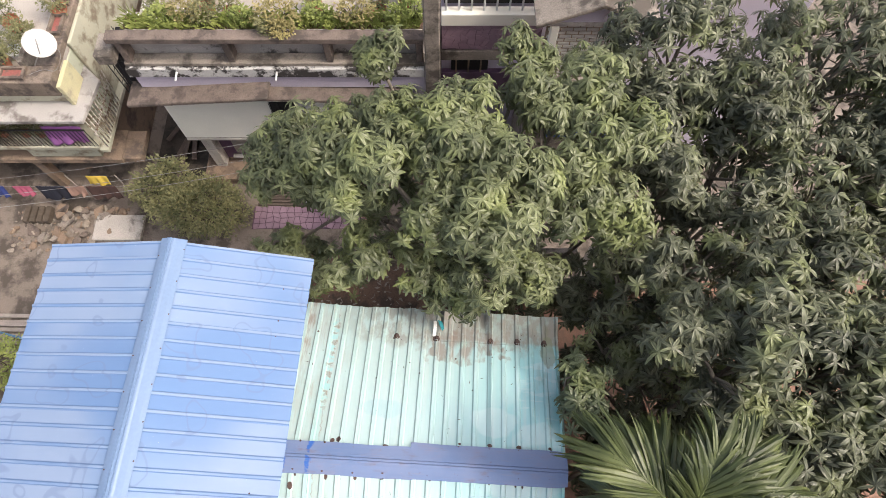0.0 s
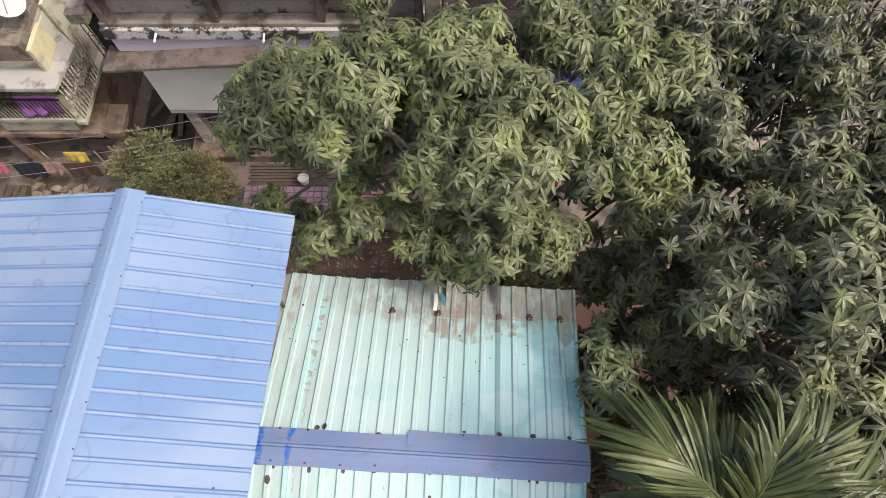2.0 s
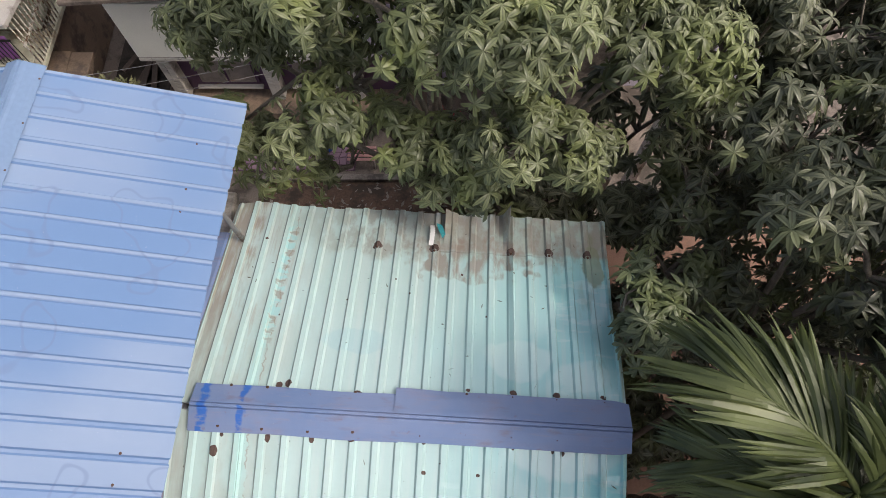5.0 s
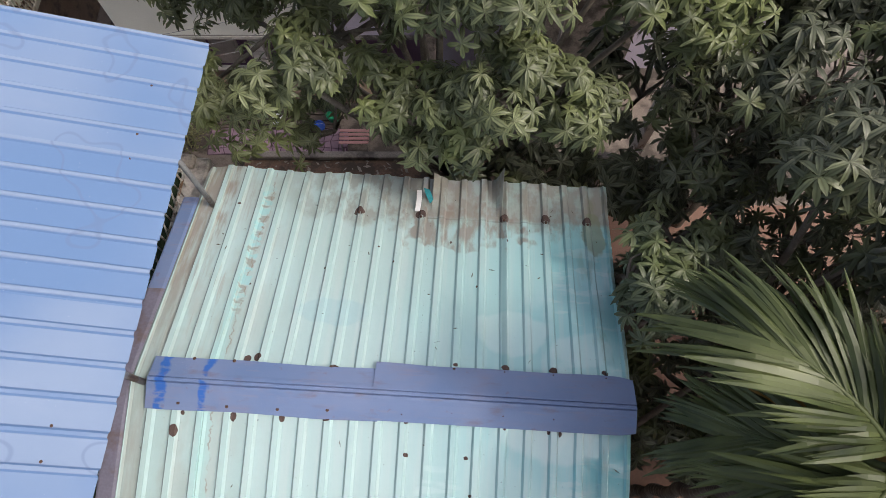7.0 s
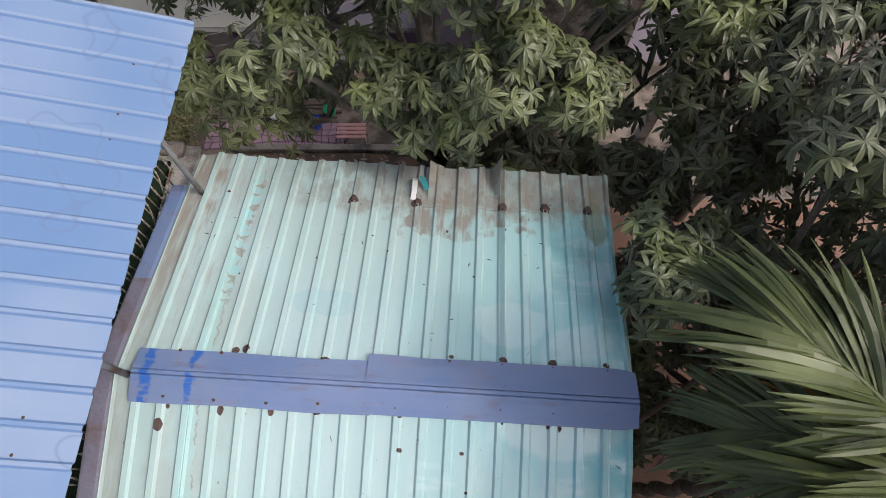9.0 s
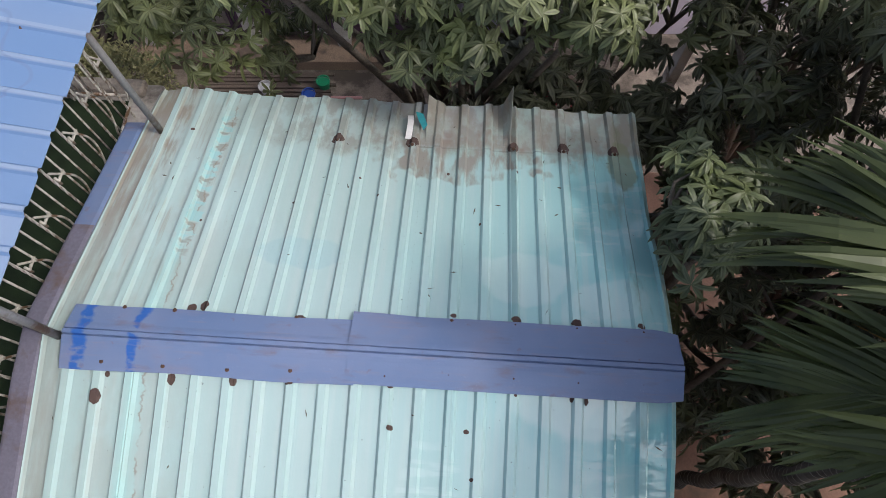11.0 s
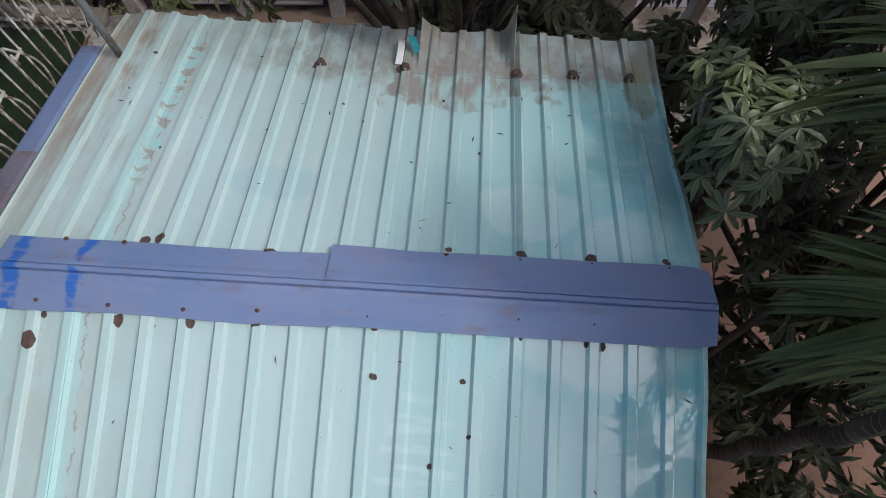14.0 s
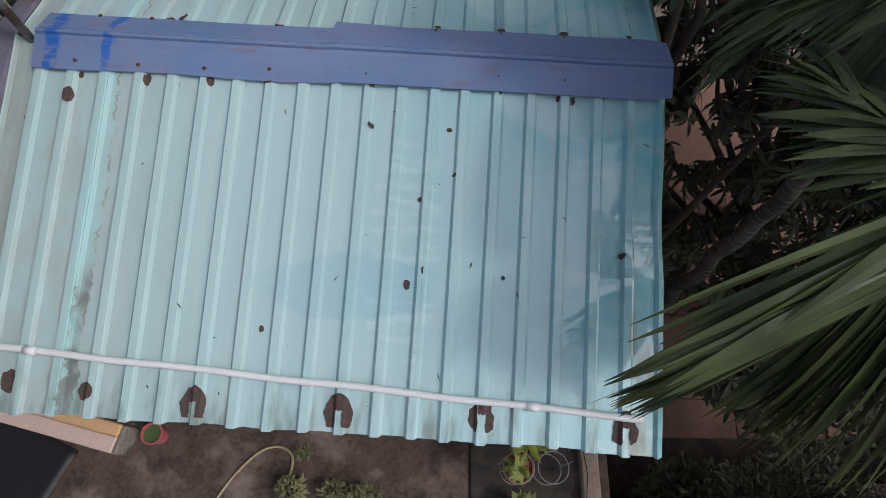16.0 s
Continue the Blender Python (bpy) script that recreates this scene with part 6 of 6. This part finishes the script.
def rosette_geo(rnd, n=11, length=0.225, width=0.061):
    lists = []
    for k in range(n):
        a = 2.399963 * k + rnd.uniform(-0.3, 0.3)
        el = 0.62 - 1.05 * (k / n) + rnd.uniform(-0.16, 0.16)
        v, f = leaf_geo(length * rnd.uniform(0.75, 1.15), width * rnd.uniform(0.8, 1.15), rnd.uniform(0.8, 1.7))
        m = Matrix.Rotation(a, 4, "Z") @ Matrix.Rotation(-el, 4, "Y") @ Matrix.Rotation(rnd.uniform(-0.22, 0.22), 4, "X") @ Matrix.Translation((0.012, 0, 0.002 * k))
        lists.append(([m @ p for p in v], f))
    lists.append(tube_geo([(0, 0, -0.14), (0, 0, 0.01)], [0.006, 0.004], 4, False))
    verts, faces = merge(lists)
    hub, stalk = len(verts), 12 * n
    verts, faces = list(verts) + [Vector((0, 0, 0.014))], list(faces)
    for k in range(n):
        faces += [(hub, 12 * k, 12 * k + 1), (hub, 12 * k + 1, 12 * k + 2)]
    for j in range(4):
        faces.append((hub, stalk + 4 + j, stalk + 4 + (j + 1) % 4))
    return verts, faces


ROS = [rosette_geo(random.Random(50 + k), 9 + k % 4) for k in range(10)]
def mid_mark(me, groups):
    """Marks the middle line of each leaf, for its pale rib."""
    at = me.attributes.new("mid", "FLOAT", "POINT")
    vals, tones = np.zeros(len(me.vertices), dtype=np.float32), np.zeros(len(me.vertices), dtype=np.float32)
    rng = np.random.default_rng(len(me.vertices))
    o = 0
    for n in groups:
        vals[o + 1 : o + n - 9 : 3] = 1.0
        leaves = (n - 9) // 12
        tones[o : o + 12 * leaves] = np.repeat(rng.random(leaves), 12)
        o += n
    at.data.foreach_set("value", vals)
    me.attributes.new("tone", "FLOAT", "POINT").data.foreach_set("value", tones)


ROS_NP = [(np.array([tuple(p) for p in v]), f) for v, f in ROS]


def mango(name, label, base, blobs, count, mat, seed, singles=120, stem=3.2, size=0.92):
    """A mango tree: trunk and limbs to lobes of the crown, each lobe set with leaf rosettes near its surface."""
    rnd = random.Random(seed)
    tree = thing(name, label, "tree", base, 0, "mango trees")
    b = Vector(base)
    fork = Vector((0, 0, stem))
    h = stem / 3.2
    v, f = tube_geo([(0, 0, 0), (0.05, 0.03, 1.2 * h), (0, 0.05, 2.3 * h), fork], [0.20 * h, 0.16 * h, 0.14 * h, 0.13 * h], 10)
    put("trunk", mesh_from("trunk", v, f, M["bark"], True), tree)
    places, limbs = [], []
    total = sum(r[3] * r[3] * (r[5] if len(r) > 5 else 1) for r in blobs)
    for cx, cy, cz, r, flat, *more in blobs:
        c = Vector((cx, cy, cz)) - b
        mid = fork.lerp(c, 0.5) + Vector((rnd.uniform(-0.2, 0.2), rnd.uniform(-0.2, 0.2), -0.15))
        low = more and more[0] < 0.5 and h > 0.9 and cz > 7
        start = Vector((c.x * 0.35, c.y * 0.55, 8.2 - b.z)) if low else fork
        mid = start.lerp(c, 0.5) + Vector((0, 0, 0.15)) if low else mid
        limbs.append(tube_geo([start, mid, c - Vector((0, 0, r * flat * 0.5))], [0.036, 0.028, 0.018] if low else [0.07, 0.045, 0.025], 7))
        subs = []
        for _ in range(max(7, int(15 * r * r))):
            d = Vector((rnd.gauss(0, 1), rnd.gauss(0, 1), rnd.gauss(0.3, 0.9))).normalized()
            subs.append((c + Vector((d.x * r, d.y * r, d.z * r * flat)) * rnd.uniform(0.45, 0.80), d, r * rnd.uniform(0.22, 0.40) + 0.07))
        for o, d0, _ in subs[::2]:
            limbs.append(tube_geo([c - Vector((0, 0, r * flat * 0.5)), (c + o) / 2 - Vector((0, 0, 0.08)), o], [0.03, 0.02, 0.01], 5, False))
        for k in range(int(count * r * r * (more[0] if more else 1) / total)):
            o, d0, sr = rnd.choice(subs)
            d = (Vector((rnd.gauss(0, 1), rnd.gauss(0, 1), rnd.gauss(0.35, 0.9))).normalized() + d0 * 0.9).normalized()
            if d.z < -0.25 and rnd.random() < 0.6:
                d.z = -d.z
            q = o + d * sr * (1 + 0.2 * noise.noise(d * 2.3 + o)) * rnd.uniform(0.45, 1.35)
            if q.z + b.z < YARD + 0.4:
                continue
            places.append((q, d))
            if rnd.random() < 0.28:
                limbs.append(tube_geo([o, (o + q) / 2 + Vector((0, 0, -0.03)), q - Vector((0, 0, 0.04))], [0.012, 0.009, 0.006], 5, False))
    v, f = merge(limbs)
    put("branch", mesh_from("branch", v, f, M["limb_bark"], True), tree)
    places.sort(key=lambda p: -(p[0].z + b.z) - 0.6 * (p[0].y + b.y < 4))
    meshes = [mesh_from("rosette", vv, ff, mat, True) for vv, ff in ROS]
    for me in meshes:
        mid_mark(me, [len(me.vertices)])
    av, af = [], []
    off = 0
    for i, (q, d) in enumerate(places):
        up = (d * 0.75 + Vector((rnd.uniform(-0.3, 0.3), rnd.uniform(-0.3, 0.3), 0.9))).normalized()
        m = Matrix.Translation(q) @ up.to_track_quat("Z", "Y").to_matrix().to_4x4() @ Matrix.Rotation(rnd.uniform(0, 6.28), 4, "Z") @ Matrix.Scale(size * rnd.uniform(0.72, 1.15), 4)
        k = rnd.randrange(10)
        if i < singles:
            put("rosette", meshes[k], tree, m)
        else:
            p, ff = ROS_NP[k]
            a = np.array(m)
            av.append(p @ a[:3, :3].T + a[:3, 3])
            af += [tuple(j + off for j in q4) for q4 in ff]
            off += len(p)
    if av:
        me = bpy.data.meshes.new("crown")
        me.from_pydata(np.concatenate(av).tolist(), [], af)
        me.materials.append(mat)
        me.polygons.foreach_set("use_smooth", [True] * len(me.polygons))
        mid_mark(me, [len(p) for p in av])
        tagged(put("crown", me, tree), kind="stuff")
    return tree


mango("mango_tree", "broad mango tree with glossy green leaf rosettes behind the shed", (0.3, 4.9, 0.0),
      [(0.1, 3.6, 9.72, 0.80, 0.50), (-0.6, 3.75, 9.55, 0.80, 0.55), (0.8, 3.5, 9.72, 0.65, 0.55), (-1.3, 4.5, 8.9, 0.85, 0.7, 0.8), (-2.2, 4.6, 8.1, 0.85, 0.7, 0.65), (-1.0, 3.95, 8.2, 0.7, 0.7, 0.22), (-2.6, 5.3, 7.4, 0.7, 0.8, 0.4), (-0.2, 4.5, 9.6, 0.80, 0.60, 0.9), (-1.1, 4.75, 9.0, 0.65, 0.7, 0.8), (1.3, 4.1, 9.45, 0.7, 0.65, 0.9), (2.1, 4.6, 9.3, 0.75, 0.7, 0.75), (1.95, 5.3, 9.45, 0.55, 0.75, 0.7), (1.05, 5.35, 9.7, 0.55, 0.75, 0.8), (-0.95, 6.3, 8.7, 0.4, 1.2), (1.7, 3.6, 9.0, 0.6, 0.6, 0.6), (2.2, 3.8, 8.9, 0.55, 0.7, 0.6), (-1.2, 3.05, 8.65, 0.42, 0.6, 0.7), (1.3, 3.05, 8.15, 0.40, 0.75, 0.6), (-0.1, 2.85, 8.15, 0.35, 0.8, 0.6), (0.65, 2.75, 8.70, 0.45, 0.8, 0.6), (0.25, 2.80, 8.35, 0.40, 0.8, 0.6), (1.0, 2.85, 8.45, 0.42, 0.8, 0.6), (-0.5, 2.95, 8.45, 0.32, 0.7, 0.8), (-1.85, 3.3, 7.45, 0.50, 0.5, 0.30), (-1.1, 3.5, 7.1, 0.5, 0.5, 0.25), (-2.4, 3.7, 7.6, 0.5, 0.6, 0.40)], 5650, M["mango_leaf"], 1, 280, size=0.61)
mango("mango_tree", "tall dark mango tree crowding the yard", (4.6, 4.6, 0.0),
      [(4.2, 4.7, 8.3, 1.15, 0.85), (5.5, 4.1, 8.2, 1.2, 0.85), (5.8, 6.0, 8.6, 1.4, 0.9), (3.7, 6.5, 8.6, 1.15, 0.9), (7.0, 4.7, 8.3, 1.4, 0.9), (3.2, 4.2, 8.2, 0.85, 0.9, 0.8), (7.6, 6.6, 8.6, 1.5, 0.9), (3.2, 5.4, 8.3, 0.85, 0.9, 0.7), (4.7, 5.5, 8.4, 1.0, 0.9), (2.9, 4.9, 8.6, 0.6, 0.95, 0.5), (3.0, 6.2, 8.7, 0.7, 0.9, 0.7), (3.8, 4.2, 6.3, 1.0, 0.7, 0.3), (5.2, 4.4, 6.2, 1.2, 0.7, 0.3)], 3750, M["mango_dark"], 2, 200, size=0.68)
mango("mango_tree", "dense mango tree beside the palm", (4.9, 2.2, 0.0),
      [(3.75, 1.5, 9.15, 0.85, 0.95), (3.2, 1.35, 9.3, 0.55, 0.95), (4.6, 1.4, 8.9, 1.0, 0.95), (3.9, 2.2, 9.05, 0.85, 0.95), (3.45, 2.95, 8.4, 0.85, 0.9, 0.8), (4.7, 2.7, 8.6, 1.0, 0.9), (5.7, 2.6, 8.4, 1.2, 0.9), (2.7, 2.9, 7.75, 0.70, 0.95, 0.55), (3.8, 0.6, 9.15, 0.70, 0.95), (4.7, 0.2, 8.6, 0.9, 0.9), (5.7, 0.9, 8.5, 1.2, 0.9), (6.7, 1.4, 8.3, 1.2, 0.9), (2.85, 1.75, 9.2, 0.40, 0.95), (2.45, 2.1, 7.3, 0.50, 0.9, 0.5), (3.2, 2.0, 7.4, 0.7, 0.9, 0.5), (3.4, 1.9, 5.8, 0.9, 0.6, 0.35), (4.6, 1.0, 5.6, 1.1, 0.6, 0.35), (4.4, 2.6, 6.2, 1.1, 0.7, 0.35), (3.1, 0.55, 4.5, 0.45, 0.5, 0.7), (4.4, -0.6, 8.7, 0.8, 0.9), (4.3, -1.7, 8.3, 0.9, 0.9), (5.4, -1.0, 8.6, 1.1, 0.9)], 4500, M["mango_dark"], 3, 280, size=0.66)

mango("mango_sapling", "slender young mango with pale green leaves at the shed's corner", (2.35, 1.75, YARD),
      [(1.62, 1.34, 8.22, 0.26, 0.5), (1.86, 1.34, 8.18, 0.28, 0.5), (1.80, 1.08, 8.08, 0.20, 0.6), (1.98, 1.58, 8.2, 0.24, 0.6)], 84, M["young_leaf"], 8, 84, stem=4.1, size=0.68)
mango("mango_sapling", "shaded mango thicket between the shed and the lane", (1.1, 3.9, 3.66),
      [(0.5, 3.8, 6.0, 0.6, 0.7), (1.3, 3.6, 6.1, 0.75, 0.8), (2.3, 3.3, 6.2, 0.75, 0.8), (2.5, 4.2, 7.0, 0.75, 0.9), (3.2, 3.4, 6.8, 0.7, 0.9), (1.0, 4.3, 6.6, 0.7, 0.8)], 620, M["mango_dark"], 9, 60, stem=1.0, size=0.80)

mango("mango_sapling", "young mango thicket in the shade beside the shed", (4.3, 0.6, YARD),
      [(3.7, 1.1, 5.0, 0.75, 0.7), (4.6, -0.2, 5.0, 0.9, 0.7), (3.6, -0.9, 4.2, 0.6, 0.6), (4.6, -1.2, 4.6, 0.8, 0.6), (5.3, 1.4, 5.0, 0.9, 0.7), (3.5, 2.4, 5.2, 0.7, 0.7), (2.7, 2.6, 4.6, 0.55, 0.7), (5.8, 0.2, 5.1, 0.9, 0.7), (2.8, 3.6, 5.2, 0.6, 0.8), (2.65, 1.25, 4.1, 0.5, 0.6, 1.4), (2.85, 0.55, 3.7, 0.4, 0.6, 1.4), (2.6, 2.0, 4.6, 0.5, 0.7, 1.4), (3.3, 0.1, 4.3, 0.5, 0.6)], 1050, M["mango_dark"], 6, 120, stem=1.8)
# the lobes at negative y are out of view, added to shade the yard
mango("mango_tree", "spreading mango tree at the yard's far side", (8.2, 1.0, 0.0),
      [(8.0, 2.4, 8.6, 1.6, 0.9), (7.4, 0.0, 8.2, 1.5, 0.9), (9.4, 0.8, 8.6, 1.7, 0.9), (6.2, -1.7, 7.2, 1.3, 0.8), (7.6, -3.0, 8.2, 1.6, 0.9), (5.6, -3.4, 7.0, 1.2, 0.8)], 900, M["mango_dark"], 4, 40)
pole = thing("bare_stem", "slim bare grey stem leaning through the mango tree", "tree stem", (2.28, 0.32, YARD))
tube("stem", [(-0.55, -0.50, 0.0), (0.0, 0.0, 1.95), (0.48, 0.40, 3.20), (0.93, 0.78, 4.26), (1.75, 1.45, 6.1)], [0.045, 0.042, 0.038, 0.034, 0.026], M["bark"], pole, sides=9)


# ---- palm ----
def frond(parent, az, el, length, droop, seed, mat, dens=36, leaf=0.70, width=0.060, bend=0.0, bare=0.14, spread=1.0):
    """A feathery leaf: a curved rachis with two rows of broad ribbed leaflets swept towards its tip."""
    rnd = random.Random(seed)
    pts = []
    p = Vector((0, 0, 0))
    a, e = radians(az), radians(el)
    n = 14
    dirs = []
    for i in range(n + 1):
        s = i / n
        ee = e - radians(droop) * s ** 1.6
        aa = a + radians(bend) * s + 0.06 * math.sin(seed * 1.7) * s
        d = Vector((math.cos(aa) * math.cos(ee), math.sin(aa) * math.cos(ee), math.sin(ee)))
        dirs.append(d)
        pts.append(p.copy())
        p = p + d * (length / n)
    stem = tube("rachis", pts, [0.024 * (1 - 0.85 * i / n) for i in range(n + 1)], mat, parent, sides=6)
    lists = []
    side0 = Vector((-math.sin(a), math.cos(a), 0))
    for k in range(dens):
        s = bare + (1 - bare) * k / (dens - 1)
        i = min(int(s * n), n - 1)
        fr = s * n - i
        o = pts[i].lerp(pts[i + 1], fr)
        d = dirs[i].lerp(dirs[i + 1], fr).normalized()
        side = Vector((-d.y, d.x, 0)) if bend < -90 else side0
        right = (side - d * side.dot(d)).normalized()
        up = right.cross(d).normalized()
        if up.z < 0:
            up = -up
        ln = leaf * (0.70 + 0.45 * math.sin(math.pi * min(1, s * 0.8 + 0.15))) * rnd.uniform(0.82, 1.1)
        for sgn in (-1, 1):
            if rnd.random() < 0.04:
                continue
            out = (right * sgn * (0.86 - 0.45 * s) * spread + d * (0.85 + 0.50 * s) + up * (0.22 + rnd.uniform(-0.12, 0.12)) + d * rnd.uniform(-0.1, 0.25)).normalized()
            across = (d - out * d.dot(out)).normalized() if s < 0.97 else right
            across = (across + up * rnd.uniform(0.2, 0.9) * (-1 if rnd.random() < 0.3 else 1)).normalized()
            nrm = out.cross(across).normalized()
            if nrm.z < 0:
                nrm = -nrm
            vs, st = [], ((0, 0.35), (0.2, 0.9), (0.45, 1.0), (0.7, 0.8), (0.88, 0.42), (1.0, 0.05))
            sag, twist = rnd.uniform(0.18, 0.62), rnd.uniform(-0.10, 0.10)
            w0 = width * rnd.uniform(0.7, 1.25)
            for t, w in st:
                c = o + out * (ln * t) - Vector((0, 0, sag * ln * t * t)) + right * twist * ln * t * t
                vs += [c - across * (w0 * w / 2), c + nrm * (0.16 * w0 * w), c + across * (w0 * w / 2)]
            fs = []
            for q in range(len(st) - 1):
                b0 = q * 3
                fs += [(b0, b0 + 3, b0 + 4, b0 + 1), (b0 + 1, b0 + 4, b0 + 5, b0 + 2)]
            lists.append((vs, fs))
    v, f = merge(lists)
    tagged(put("blade", mesh_from("blade", v, f, mat), stem), "long pleated leaflets")


palm = thing("palm_tree", "palm with a ringed grey trunk and feathery green fronds", "tree", (2.42, -0.23, YARD))
tp = [(0.02 * math.sin(i * 0.3), 0.02 * math.cos(i * 0.4), i * 0.0457) for i in range(161)]
tube("trunk", tp, [0.068 + 0.005 * (i % 2) - 0.0001 * i for i in range(161)], M["palm_bark"], palm, sides=12)
top = thing("crown", "", "")
top.parent = palm
top.matrix_basis = pose(0.0, 0.06, 7.45)
for i, (az, el, ln, dr, leaf, bend) in enumerate((
        (139, 40, 1.10, 76, 0.68, 0), (70, 66, 0.95, 62, 0.55, 0), (46, 52, 1.05, 65, 0.62, 0), (18, 44, 1.10, 75, 0.7, 0), (-14, 44, 1.2, 78, 0.7, 0), (-48, 42, 1.25, 80, 0.7, 0),
        (-80, 34, 1.3, 80, 0.7, 0), (100, -8, 0.95, 55, 0.6, 0), (74, -16, 0.95, 50, 0.6, 0), (213, 22, 0.62, 60, 0.48, 0), (196, -6, 0.66, 85, 0.50, 0), (158, -32, 0.95, 45, 0.60, 0))):
    frond(top, az, el, ln, dr, 100 + i, M["palm_leaf"], 46 if ln > 0.7 else 26, leaf, 0.052, bend)
# one broad frond fanning out over the eave, and a half-open one curling back
frond(top, 274, -15, 1.74, 50, 107, M["palm_leaf"], 64, 1.04, 0.074, -76, 0.5, 1.5)
frond(top, 310, -10, 1.84, 0, 114, M["palm_leaf"], 46, 0.44, 0.052, -200, 0.72)
frond(top, 118, -46, 0.80, 25, 130, M["dead_leaf"], 14, 0.45, 0.04)
